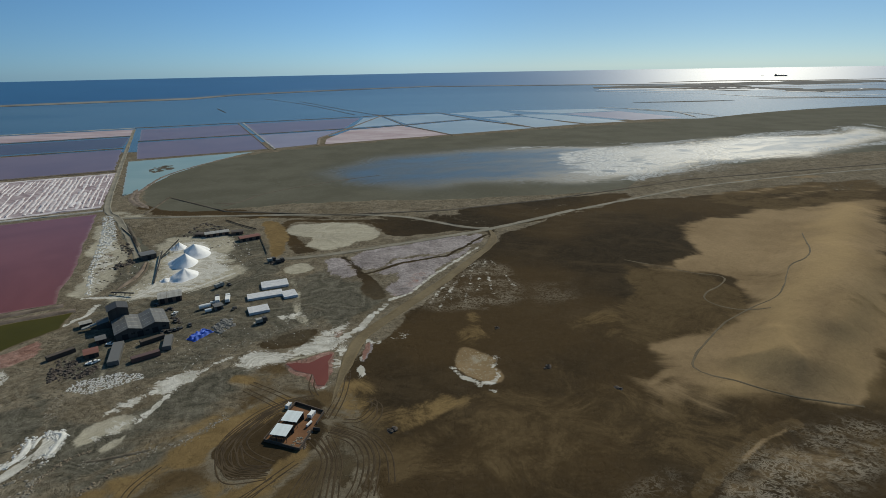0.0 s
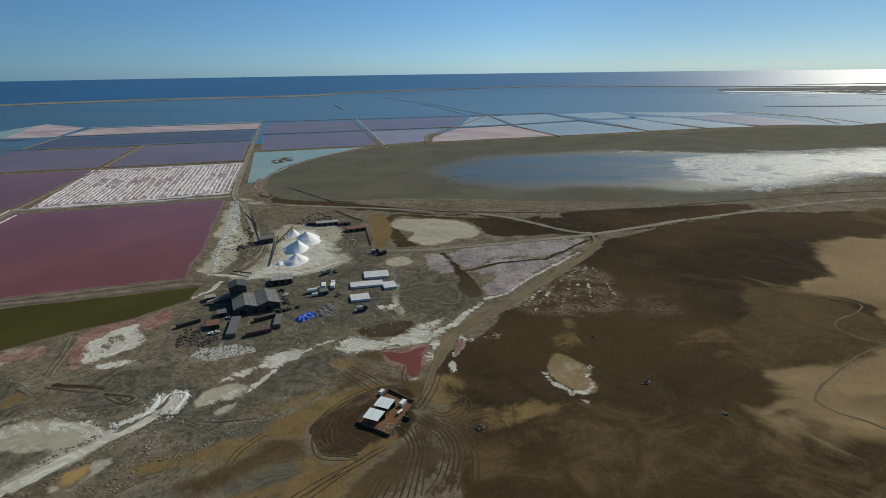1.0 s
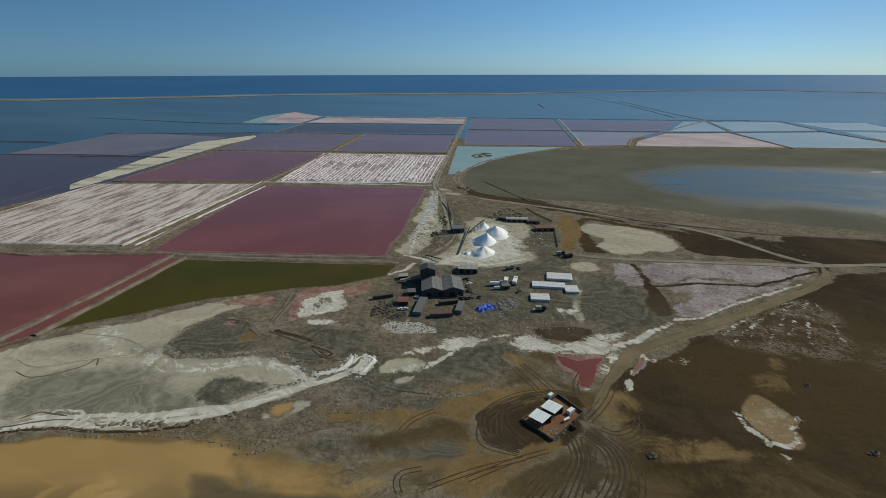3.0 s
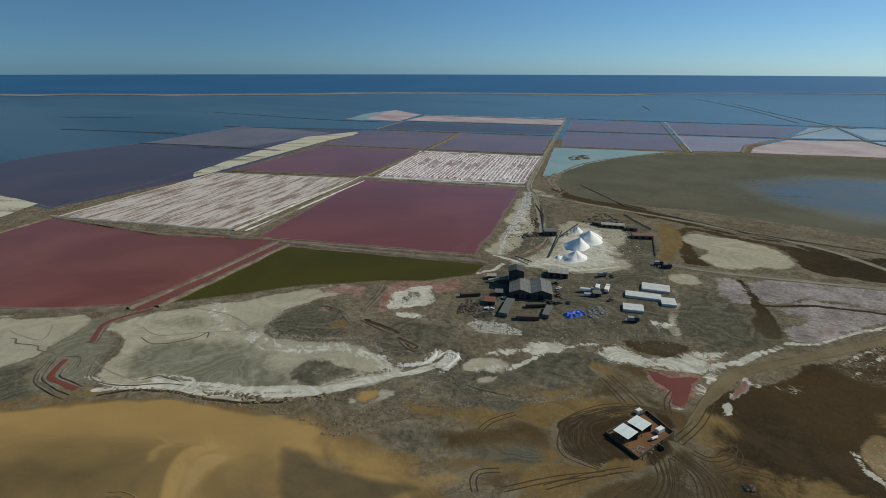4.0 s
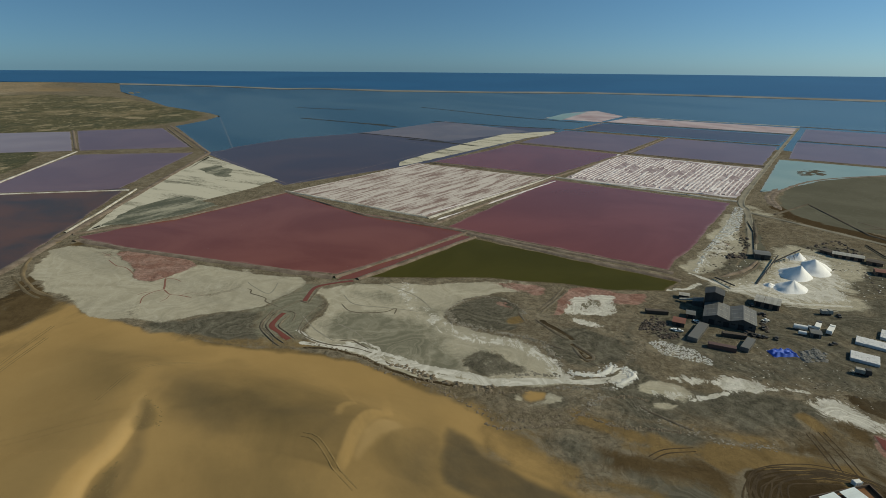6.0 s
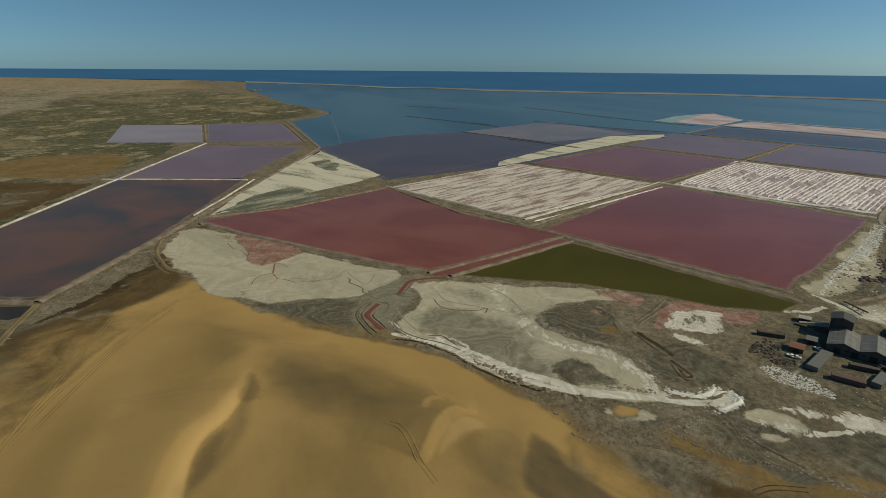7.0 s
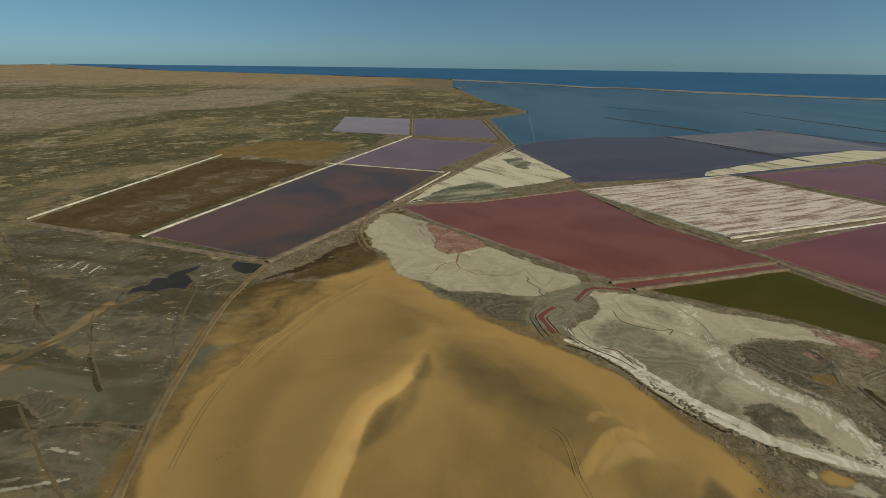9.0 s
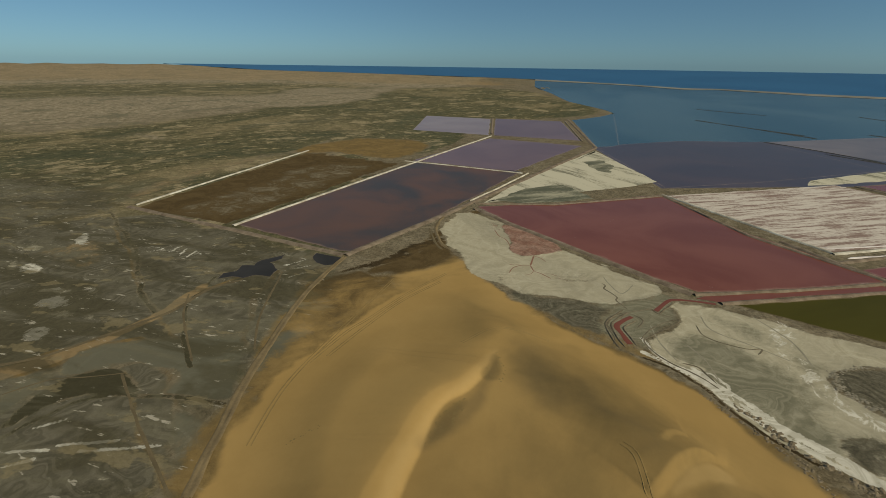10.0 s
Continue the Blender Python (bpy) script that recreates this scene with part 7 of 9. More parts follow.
# channels and loops under the dune
for pts in ([(-244.7, 59.3), (-251, 62.2), (-256.9, 69.5), (-259.8, 76.2), (-263.9, 86.6), (-260.9, 87.4)], [(-243.2, 59.7), (-249.9, 62.9), (-255.1, 69.4), (-257.9, 75)], [(-242.2, 60.9), (-247.7, 63.8), (-252.6, 69.2)], [(-244.7, 59.3), (-234.5, 60.3), (-230.7, 60.7), (-223.6, 58.7)], [(-242.9, 60), (-234.9, 61.2), (-228.5, 62.1)],
            [(-230.2, 72.6), (-239.8, 79.1), (-249.5, 89.8), (-252.5, 96.2), (-249.5, 95.5), (-241.2, 86.3), (-232.8, 76.8), (-228.3, 73.5), (-218.5, 75.1), (-209.4, 80), (-204.4, 84.8), (-198.6, 89.2), (-191.5, 92.8)], [(-210.5, 84.1), (-207.8, 90.1), (-202.9, 91.4), (-195.5, 93.1)], [(-263.2, 86.3), (-257.9, 89.2), (-254.6, 95)],
            [(-247.8, 103.4), (-238, 102.9), (-231.1, 107.8), (-225.8, 117.8), (-226.1, 124.6), (-220.8, 120.4)], [(-256.8, 74.6), (-250.1, 78.8), (-241.6, 73.8)]):
    low_line(pts, 0.8, M_SPOILBANK, "low dark earth ridge left by digging", 0.14, step=1.4)
for pts in ([(-215.8, 160.4), (-209.9, 174.7), (-197.8, 179.1), (-187.4, 178.8)], [(-181.7, 183.8), (-188.3, 201.3), (-196.6, 219.6)], [(-179.6, 184.4), (-186.4, 202.7), (-192.9, 219.1)], [(-176.4, 176.7), (-163, 174.8), (-151.1, 173.6)], [(-147.7, 173.5), (-134.1, 171.9), (-133.2, 168.6), (-136.1, 166.5), (-146.3, 171.1)], [(-155.3, 162.6), (-145.2, 165.7)], [(-132.7, 165.9), (-126.4, 168)],
            [(-187.1, 175.2), (-176.8, 170.6)], [(-101, 157.6), (-94.1, 157.9), (-80.1, 160.7)]):
    low_line(pts, 1.5, M_SPOILBANK, "dark bank of piled earth", 0.35, step=1.4)

# bent pools of red brine with dug earth beside them
for pts, w in (([(-274.1, 123), (-276.9, 109.4), (-276.2, 99.8), (-268.1, 92.9), (-261.4, 88.1)], 1.2), ([(-253.5, 74.1), (-247.3, 67.3), (-241.5, 64), (-232.9, 64.9), (-224.6, 66)], 1.3)):
    ribbon("brine_pool", pts, [(w, 0.06), (w * 0.5, 0.10), (-w * 0.5, 0.10), (-w, 0.06)], M_RED, "narrow bent pool of red brine between dug banks", "pool", 1.5, 0.3)
for pts in ([(-258.5, 73.5), (-248.5, 64.6), (-242.5, 61.7), (-231.6, 61.7), (-222, 63.2)], [(-261.1, 71.4), (-248.4, 61.3), (-241.6, 58.8), (-230, 59.2), (-220.7, 60.6)], [(-249.7, 75.7), (-243.1, 68.7), (-238.9, 66.8), (-230.2, 68.1), (-223.4, 68.8)], [(-273, 100.7), (-264.9, 94.1), (-258.5, 89.1)]):
    low_line(pts, 1.0, M_SPOILBANK, "low earth ridge dug beside a brine pool", 0.35, step=1.4)


# fine red channels on the salt flat
M_REDMUD = earth("red_mud", (0.17, 0.075, 0.055), (0.23, 0.115, 0.085), 1.5)
for pts, w in (([(-339.3, 31.8), (-329.5, 29.7), (-321.2, 28.1)], 2.0), ([(-321.2, 28.1), (-320.8, 22.7), (-316.4, 17.3), (-307, 14.3)], 1.5), ([(-321.2, 28.1), (-312, 29.7), (-307.5, 34.1), (-300.4, 38.8)], 1.5), ([(-320.8, 22.7), (-322.4, 18.5), (-320.8, 14.1)], 0.9), ([(-312, 29.7), (-306.5, 27), (-304.1, 23.3)], 0.8), ([(-339.3, 31.8), (-335.4, 35.9), (-328.5, 38.5)], 0.9), ([(-395.4, 6.4), (-380.8, 9.3), (-372.1, 14.2), (-356.4, 17)], 1.2), ([(-307.5, 34.1), (-307.9, 39.1), (-304.5, 43.5)], 0.7)):
    low_line(pts, w * 0.5, M_REDMUD, "thin channel stained with red brine", 0.05, "channel", "brine_channel", 1.2)
low_line([(-296.9, 67.4), (-293.1, 69), (-288.8, 67.3), (-282.3, 70.2), (-277, 71.9), (-273.1, 70.6), (-267.3, 72.4), (-262.5, 74)], 0.8, M_SPOILBANK, "narrow winding runnel cut into the salt", 0.05, "channel", "runnel", 1.2)
for pts in ([(-295.7, 85), (-282.6, 75.6), (-298.4, 71.2), (-307.2, 70.6)], [(-258, 109.4), (-242.7, 109.1), (-229.2, 121.5), (-216.6, 132.3)], [(-260.8, 135.5), (-235, 141.7), (-212.8, 139.5)], [(-245.6, 80.7), (-226, 80.4), (-211.6, 83.2)], [(-227.2, 92), (-212.8, 95.4), (-195.5, 94.5)]):
    low_line(pts, 0.7, M_GREYLINE, "thin runnel worn into the salt crust", 0.05, "channel", "runnel", 1.5)

# sandy tracks and worn lines on the mud flats
for pts, w in (([(-175.1, -209.5), (-186, -189.5), (-202.9, -176.9), (-234.6, -158.3), (-263.8, -152.6), (-279.2, -140.1)], 3.0), ([(-179.4, -146.2), (-152.5, -122.6), (-136.4, -107.3), (-118.5, -90.1)], 1.6), ([(-190.6, -122.5), (-230.5, -148.6), (-256.8, -160.2)], 1.4), ([(-202.3, -100.6), (-234.5, -111.4), (-277.3, -119.2), (-294.6, -122.4)], 1.6), ([(-179.7, -143.9), (-174.9, -158.5), (-172.1, -170.5), (-160.3, -181.1)], 1.2)):
    low_line(pts, w * 0.7, M_DULLTRACK, "faint sandy track across the mud flat", 0.06, "track", "track", 2.0)

low_line([(-459, -18), (-444.3, -31.5), (-400.6, -38.6), (-364.4, -33.1), (-343, -23.5)], 2.6, M_TRACK, "curved earth bank round the salt flat", 0.5, step=2.0)
low_line([(-395.1, -43.8), (-361.3, -36.2), (-345, -29.5)], 1.6, M_DULLTRACK, "dark rut beside the curved bank", 0.15, "track", "track", 2.0)

# wheel tracks
M_RUT = earth("rutted_earth", (0.040, 0.028, 0.016), (0.078, 0.056, 0.032), 1.0)
M_SANDTRACK = earth("rutted_sand", (0.16, 0.112, 0.048), (0.25, 0.17, 0.072), 2)


def track(points, material, label="pair of wheel ruts in soft ground", gauge=1.9):
    line = smooth_line(points, 1.4)
    for s in (-1, 1):
        off = []
        for i, p in enumerate(line):
            d = (line[min(i + 1, len(line) - 1)] - line[max(i - 1, 0)]).normalized()
            off.append((p.x - d.y * gauge * 0.5 * s, p.y + d.x * gauge * 0.5 * s))
        verts, faces = [], []
        for i, (x, y) in enumerate(off):
            a, b = Vector(off[max(i - 1, 0)]), Vector(off[min(i + 1, len(off) - 1)])
            d = (b - a).normalized()
            g = float(dune_height(np.array([x]), np.array([y]))[0])
            w = 0.11 * (1 + 0.5 * noise.noise((x * 0.3, y * 0.3, 1)))
            for o, h in ((-w * 2.2, 0.02), (-w, 0.07), (0, 0.03), (w, 0.07), (w * 2.2, 0.02)):
                verts.append((x - d.y * o, y + d.x * o, g + h))
        for i in range(len(off) - 1):
            for j in range(4):
                k = i * 5 + j
                faces.append((k, k + 1, k + 6, k + 5))
        tagged(mesh_object("wheel_track", verts, faces, material, smooth=True), label, "wheel track", kind="structure")


OUTER = [(-28.3, 183.7), (-37.9, 182.8), (-48.6, 174.9), (-56.7, 161.1), (-57.1, 150.2), (-50.8, 142.1), (-39.2, 141.9)]
INNER_RUT = [(-34.4, 177.4), (-39.5, 174.9), (-44.1, 168.5), (-46.7, 162.3), (-46.2, 157.5), (-42.8, 153.2), (-37.9, 150.3)]
for k in range(7):
    a = (0.0, 0.12, 0.18, 0.33, 0.46, 0.52, 0.78)[k]
    track([tuple(Vector(p).lerp(Vector(q), a + 0.09 * math.sin(5 * k + 2 * i))) for i, (p, q) in enumerate(zip(OUTER, INNER_RUT))], M_RUT)
for near, far, count in (([(-27.2, 157.6), (-22.1, 148.3), (-22.4, 137.1), (-24, 124.5)], [(-21.8, 158.9), (-17.6, 146.6), (-17.7, 135.8), (-18, 126)], 4), ([(-21.6, 160.3), (-13.7, 155), (-10.1, 145.7), (-11.1, 134.9), (-14.3, 127)], [(-20.5, 163.9), (-9.7, 156.9), (-5.4, 146.9), (-6, 136.2), (-7.4, 128.8)], 4), ([(-25.6, 144.5), (-30.2, 132.6), (-32.4, 123.2)], [(-23.5, 143.4), (-27.3, 131.8), (-29.4, 123.1)], 2)):
    for k in range(count):
        a = k / (count - 1) + 0.08 * math.sin(7 * k)
        track([tuple(Vector(p).lerp(Vector(q), a)) for p, q in zip(near, far)], M_RUT)
for pts in ([(-16.7, 166.8), (-12.5, 165.8), (-8.8, 167.8), (-5.4, 174.2), (-6.2, 178.7)], [(-7.8, 178.2), (-3.8, 174.4), (-4.1, 167.4), (-8.2, 162)], [(-14.1, 162.6), (-5.8, 156), (-1, 146.3), (-0.4, 133.5)], [(-21, 168.8), (-18.3, 178.3), (-16.7, 187.7), (-16.1, 198.9)], [(-22.9, 169.9), (-19.7, 180.9), (-18.3, 191.4), (-17.9, 202.9)],
            [(-54.9, 197.3), (-45.5, 190), (-38.1, 183.6)], [(-56.7, 192.8), (-47.5, 184.7), (-41.6, 179)], [(-74.6, 151.9), (-79.5, 143.1), (-80.3, 136.1)], [(-66.6, 110.2), (-69.6, 114), (-69.9, 118.2), (-65.1, 122.5)], [(-29.5, 206.2), (-30.6, 192.4), (-27.9, 183.8)], [(-50.3, 123.8), (-39.9, 137.6), (-30.8, 147.2)], [(-60.1, 115.9), (-48.7, 129.6), (-36.8, 140.4)]):
    track(pts, M_RUT)
for pts in ([(-301.6, -23.6), (-269.7, -42.5), (-238.2, -56.8), (-222.8, -64.6), (-194.2, -73.5)], [(-288.4, -26), (-259.6, -43.9), (-229.7, -56.3), (-199.5, -66.8)], [(-144.1, 43.2), (-139.2, 45.8), (-127.2, 46.5), (-116.3, 47.9)], [(-206.6, -9.9), (-214.9, 1.1), (-217.1, 12.5), (-216.1, 28.5)], [(-291.6, -52.9), (-247.4, -63.1), (-203, -72.9), (-173.9, -77.2), (-141.5, -76.5)]):
    track(pts, M_SANDTRACK, "faint wheel ruts along the dune", 1.5)
for pts in ([(307, 337), (270.3, 288.1), (252.3, 271.1), (238.1, 265.2), (213, 238.4), (200.5, 228.7), (186.4, 226.4), (166.1, 216.7), (147.9, 202.2), (132.9, 189.1), (127.2, 180.6), (130.7, 173.5), (137.5, 169), (144.2, 161.6), (150.8, 155.2), (162.4, 149.6), (172.5, 145.5)], [(157.5, 309.4), (171.8, 296.2), (185.9, 281.7), (200.6, 271.5), (191.7, 259.8), (177.8, 251.5), (171.9, 243.2), (174.6, 233.9), (183.4, 226.4), (191, 219.1)]):
    line = pts
    ribbon("trail", line, [(0.5, 0.03), (0.15, 0.14), (-0.15, 0.10), (-0.5, 0.03)], M_DULLTRACK, "narrow foot trail pressed into dune sand", "trail", 3.0, 0.5, lift=1.0)


# ---- rubble, spoil and clumps ----
def lumps(name, places, size, material, label, category, tall=0.6, seed=1):
    """Many small uneven mounds in one mesh."""
    rng = random.Random(seed)
    verts, faces = [], []
    for x, y in places:
        s = size * rng.uniform(0.5, 1.4)
        g = float(dune_height(np.array([x]), np.array([y]))[0]) - 0.05
        k = len(verts)
        turn = rng.uniform(0, 6.28)
        n = 7
        for ring, (rr, hh) in enumerate(((1.0, 0.0), (0.72, 0.62), (0.25, 1.0))):
            for i in range(n):
                a = turn + 6.283 * i / n
                w = s * rr * rng.uniform(0.55, 1.6)
                verts.append((x + w * math.cos(a), y + w * math.sin(a), g + s * tall * 0.72 * hh * rng.uniform(0.6, 1.2)))
        for ring in range(2):
            for i in range(n):
                a, b = k + ring * n + i, k + ring * n + (i + 1) % n
                faces.append((a, b, b + n, a + n))
        faces.append(tuple(k + 2 * n + i for i in range(n)))
    return tagged(mesh_object(name, verts, faces, material), label, category, kind="stuff")


def along(points, count, spread, seed=0):
    rng = random.Random(seed)
    line = smooth_line(points, 1.0)
    out = []
    for _ in range(count):
        p = rng.choice(line)
        out.append((p.x + rng.gauss(0, spread), p.y + rng.gauss(0, spread)))
    return out


def within(points, count, seed=0):
    rng = random.Random(seed)
    xs, ys = [p[0] for p in points], [p[1] for p in points]
    out = []
    while len(out) < count:
        x, y = rng.uniform(min(xs), max(xs)), rng.uniform(min(ys), max(ys))
        if inside_distance(np.array([x]), np.array([y]), points)[0] > 0:
            out.append((x, y))
    return out


M_SPOIL = earth("spoil", (0.12, 0.096, 0.066), (0.22, 0.18, 0.13), 0.7)
M_GREYSPOIL = earth("grey_spoil", (0.15, 0.134, 0.104), (0.27, 0.245, 0.198), 1.2)
M_ROUGHSALT = earth("rough_salt", (0.46, 0.45, 0.41), (0.66, 0.65, 0.61), 0.6)
M_SCRAP = plain("rusty_scrap", (0.070, 0.052, 0.038), 0.8)
lumps("spoil_mounds", along([(-172.7, 98.4), (-162.8, 102.1), (-154.3, 106.3), (-147.6, 111.5), (-140, 119)], 36, 0.96, 1), 0.928, M_SPOIL, "row of dark dumped earth mounds beside the haul track", "spoil mounds", 0.7, 1)
lumps("spoil_mounds", along([(-164.4, 99.1), (-151.5, 103.2), (-141.4, 104.7), (-132.7, 106.6), (-124.4, 114.7), (-117.5, 127.1), (-111.6, 136.7)], 90, 0.6, 2), 0.42, M_SPOIL, "row of dark dumped earth mounds below the haul track", "spoil mounds", 0.7, 2)
for k, (pts, w) in enumerate((([(-188.2, 83.8), (-176.8, 89.1), (-166.9, 94.5), (-151.2, 100.8), (-138.8, 103.9), (-126.5, 106.1), (-118.8, 114.5), (-113.3, 127.1), (-111.6, 137.2)], 1.8), ([(-124.7, 102.3), (-117.5, 108.6), (-110.1, 124.1), (-109.4, 136.2)], 1.3), ([(-142.6, 113.1), (-134.5, 122.7), (-128.5, 136.4), (-121, 148.5), (-116.4, 160.8)], 1.2), ([(-109.4, 136.2), (-111.1, 146.1), (-107.1, 158.4), (-101.2, 162.5)], 1.4), ([(-108.9, 135.7), (-98.4, 139.7), (-90.4, 148.1), (-82.6, 156.2)], 1.3))):
    lumps("spoil_mounds", along(pts, 150, 0.32 * w, 60 + k), 0.32 + 0.08 * w, M_SPOIL, "rough bank of dumped dark earth at the dune's foot", "spoil mounds", 0.75, 60 + k)
lumps("earth_rim", along([(-203.9, 143), (-210, 149.6), (-214.6, 162.6), (-211.5, 173.4), (-200.2, 179.9), (-182.7, 176.6)], 130, 0.8, 21), 0.55, M_GREYSPOIL, "rough earth rim round a ring-shaped hollow", "earth rim", 0.6, 21)
lumps("earth_rim", along([(-206, 144.8), (-195.2, 142.6), (-180.2, 149.7), (-159.8, 160.8), (-145.5, 158)], 170, 0.9, 22), 0.55, M_GREYSPOIL, "rough earth rim below a ring-shaped hollow", "earth rim", 0.6, 22)
lumps("spoil_mounds", along([(-141.8, 134.1), (-138, 141.2), (-131.9, 147.2)], 54, 0.78, 3), 0.5568, M_GREYSPOIL, "grey spoil heaps along the haul track", "spoil mounds", 0.7, 3)
lumps("spoil_mounds", along([(-126.2, 140.5), (-120.7, 148.6), (-113.4, 159)], 67, 0.72, 4), 0.5104, M_GREYSPOIL, "grey spoil heaps along the haul track", "spoil mounds", 0.7, 4)
lumps("spoil_mounds", along([(-111, 139.5), (-111.7, 151.7), (-111.2, 143.5)], 54, 1.08, 5), 0.5104, M_GREYSPOIL, "grey spoil heaps on the flats", "spoil mounds", 0.7, 5)
lumps("spoil_mounds", along([(-208.4, 145.1), (-200.9, 141), (-190.4, 142.3), (-179.4, 148.9), (-169.3, 155.9), (-162.2, 160), (-153.9, 162.5), (-145.3, 159), (-136.1, 154.6)], 160, 0.9, 6), 0.5104, M_GREYSPOIL, "ring of grey gravel mounds round a hollow", "spoil mounds", 0.7, 6)
lumps("spoil_mounds", along([(-175.6, 186.5), (-166.8, 188), (-157.1, 191), (-151, 196.3)], 67, 0.6, 7), 0.464, M_SPOIL, "dark earth mounds edging a white pan", "spoil mounds", 0.7, 7)
lumps("spoil_mounds", along([(-215.6, 73.8), (-203.4, 80.8), (-193.5, 86.6), (-185.2, 89.4), (-178.9, 91.2)], 79, 0.78, 8), 0.4176, M_SPOIL, "row of dark dumped earth mounds beside the haul track", "spoil mounds", 0.7, 8)
lumps("spoil_mounds", along([(-181.2, 94.3), (-172.9, 98.5), (-164.3, 102.2), (-157.5, 104.9)], 36, 0.72, 9), 0.7424, M_SPOIL, "row of dark dumped earth mounds beside the haul track", "spoil mounds", 0.7, 9)
lumps("spoil_mounds", along([(-227.8, 58.9), (-231.4, 62.6), (-223.5, 64.1), (-223.2, 69.9)], 54, 1.32, 10), 0.3248, M_SPOIL, "dark earth clods at the foot of the dune", "spoil mounds", 0.6, 10)
lumps("spoil_mounds", along([(-99.9, 157.3), (-91.3, 157.5), (-79.9, 160.1), (-69.2, 164.2), (-60.2, 174.8)], 134, 1.08, 11), 0.3712, M_GREYSPOIL, "ragged grey stones along a low step", "spoil mounds", 0.6, 11)
lumps("spoil_mounds", along([(-76.2, 216.3), (-70.3, 216.7), (-67.3, 232), (-62, 233.7), (-55.9, 241.1), (-48.7, 245.2), (-40.5, 244.1), (-33.5, 246.3)], 195, 1.32, 12), 0.3248, M_GREYSPOIL, "pale stones scattered along a low bank", "spoil mounds", 0.5, 12)
lumps("spoil_mounds", along([(-125.5, 183.7), (-126.6, 191.4), (-129.3, 204.2)], 73, 1.32, 13), 0.3248, M_GREYSPOIL, "pale stones scattered beside the yard", "spoil mounds", 0.5, 13)
M_CLOD = earth("dark_sand_clods", (0.15, 0.108, 0.047), (0.215, 0.155, 0.068), 0.6)
lumps("sand_clods", within([(-151, -15.7), (-161, -11.1), (-163.8, -6.3), (-154.9, -7.2), (-147.2, -10.2), (-141.7, -14.3), (-139.5, -18.1)], 200, 31), 0.3, M_CLOD, "small slumped clods of dark dune sand", "sand clods", 0.35, 31)
lumps("sand_clods", within([(-199.4, 5.1), (-187.3, 8.5), (-175.9, 6.9), (-177.4, -1.5), (-186.5, 1)], 150, 32), 0.3, M_CLOD, "small slumped clods of dark dune sand", "sand clods", 0.35, 32)
lumps("sand_clods", along([(-141.7, -63.6), (-145.7, -58.4), (-147.9, -53.4)], 26, 0.9, 33), 0.3, M_CLOD, "line of small clods on the dune flank", "sand clods", 0.3, 33)
lumps("salt_rubble", within([(-128.5, 203), (-128.1, 210.2), (-119.9, 211.9), (-112.7, 214.8), (-102.3, 212.1), (-100.8, 208.6), (-109.1, 203.8), (-118.6, 199)], 714, 1), 0.32625, M_ROUGHSALT, "heap of broken white salt lumps and bags", "salt rubble", 0.8, 14)
lumps("salt_rubble", along([(-130.3, 153.2), (-127, 157.2), (-123.1, 161.9), (-123.6, 168), (-124.9, 172.6)], 160, 1.0, 2), 0.5, M_ROUGHSALT, "ridge of tipped white salt along the haul track", "salt rubble", 0.8, 15)
lumps("salt_rubble", along([(-114.5, 162.4), (-114, 168), (-115.3, 174.1), (-120.1, 174.9)], 150, 1.1, 3), 0.5, M_ROUGHSALT, "ridge of tipped white salt at the track's end", "salt rubble", 0.8, 16)
lumps("salt_rubble", within([(-244, 498), (-234, 496), (-202, 425), (-196.4, 392.5), (-182.5, 343.1), (-166.3, 308), (-168.7, 305.1), (-189.4, 355.2), (-217, 435)], 520, 4), 0.75, M_ROUGHSALT, "dumped lumps of dirty salt beside the maroon pond", "salt rubble", 0.7, 17)
lumps("dark_debris", within([(-244, 498), (-234, 496), (-202, 425), (-196.4, 392.5), (-182.5, 343.1), (-166.3, 308), (-150, 330), (-160, 380), (-190, 450)], 170, 44), 0.6, M_SCRAP, "dark clods and debris between dumped salt", "debris", 0.7, 44)
lumps("dark_debris", within([(-150, 235), (-140, 262), (-100, 292), (-60, 290), (-25, 262), (-32, 236), (-70, 222), (-120, 205)], 210, 45), 0.34, M_SCRAP, "small dark debris strewn over the works yard", "debris", 0.8, 45)
lumps("salt_rubble", within([(-150, 305), (-165, 360), (-140, 420), (-100, 410), (-84, 350), (-100, 305)], 260, 46), 0.45, M_ROUGHSALT, "scattered white salt scraps round the heaps", "salt rubble", 0.5, 46)
lumps("salt_rubble", within([(-140, 215), (-120, 245), (-70, 250), (-30, 255), (-40, 225), (-100, 200)], 150, 47), 0.24, M_ROUGHSALT, "pale scraps and spilled salt on the yard", "salt rubble", 0.5, 47)
for pts in ([(-129.9, 152.7), (-126.8, 156.9), (-122.9, 161.7), (-123.2, 168.2), (-125, 173)], [(-114.2, 161.5), (-113.6, 167.5), (-115, 174), (-120.2, 175)], [(-121.1, 167), (-121.8, 171.4), (-121.2, 174.9)]):
    low_line(pts, 2.6, M_ROUGHSALT, "windrow of tipped white salt along the haul track", 0.6, "salt ridge", "salt_ridge", 1.2)
lumps("salt_rubble", within([(-105.5, 336.9), (-101.6, 346.4), (-96.1, 339.2), (-101.3, 328.2)], 102, 5), 0.261, M_ROUGHSALT, "scraps of spilled salt on the yard", "salt rubble", 0.4, 18)
M_ISLAND = earth("island_crust", (0.20, 0.172, 0.11), (0.40, 0.36, 0.25), 2)
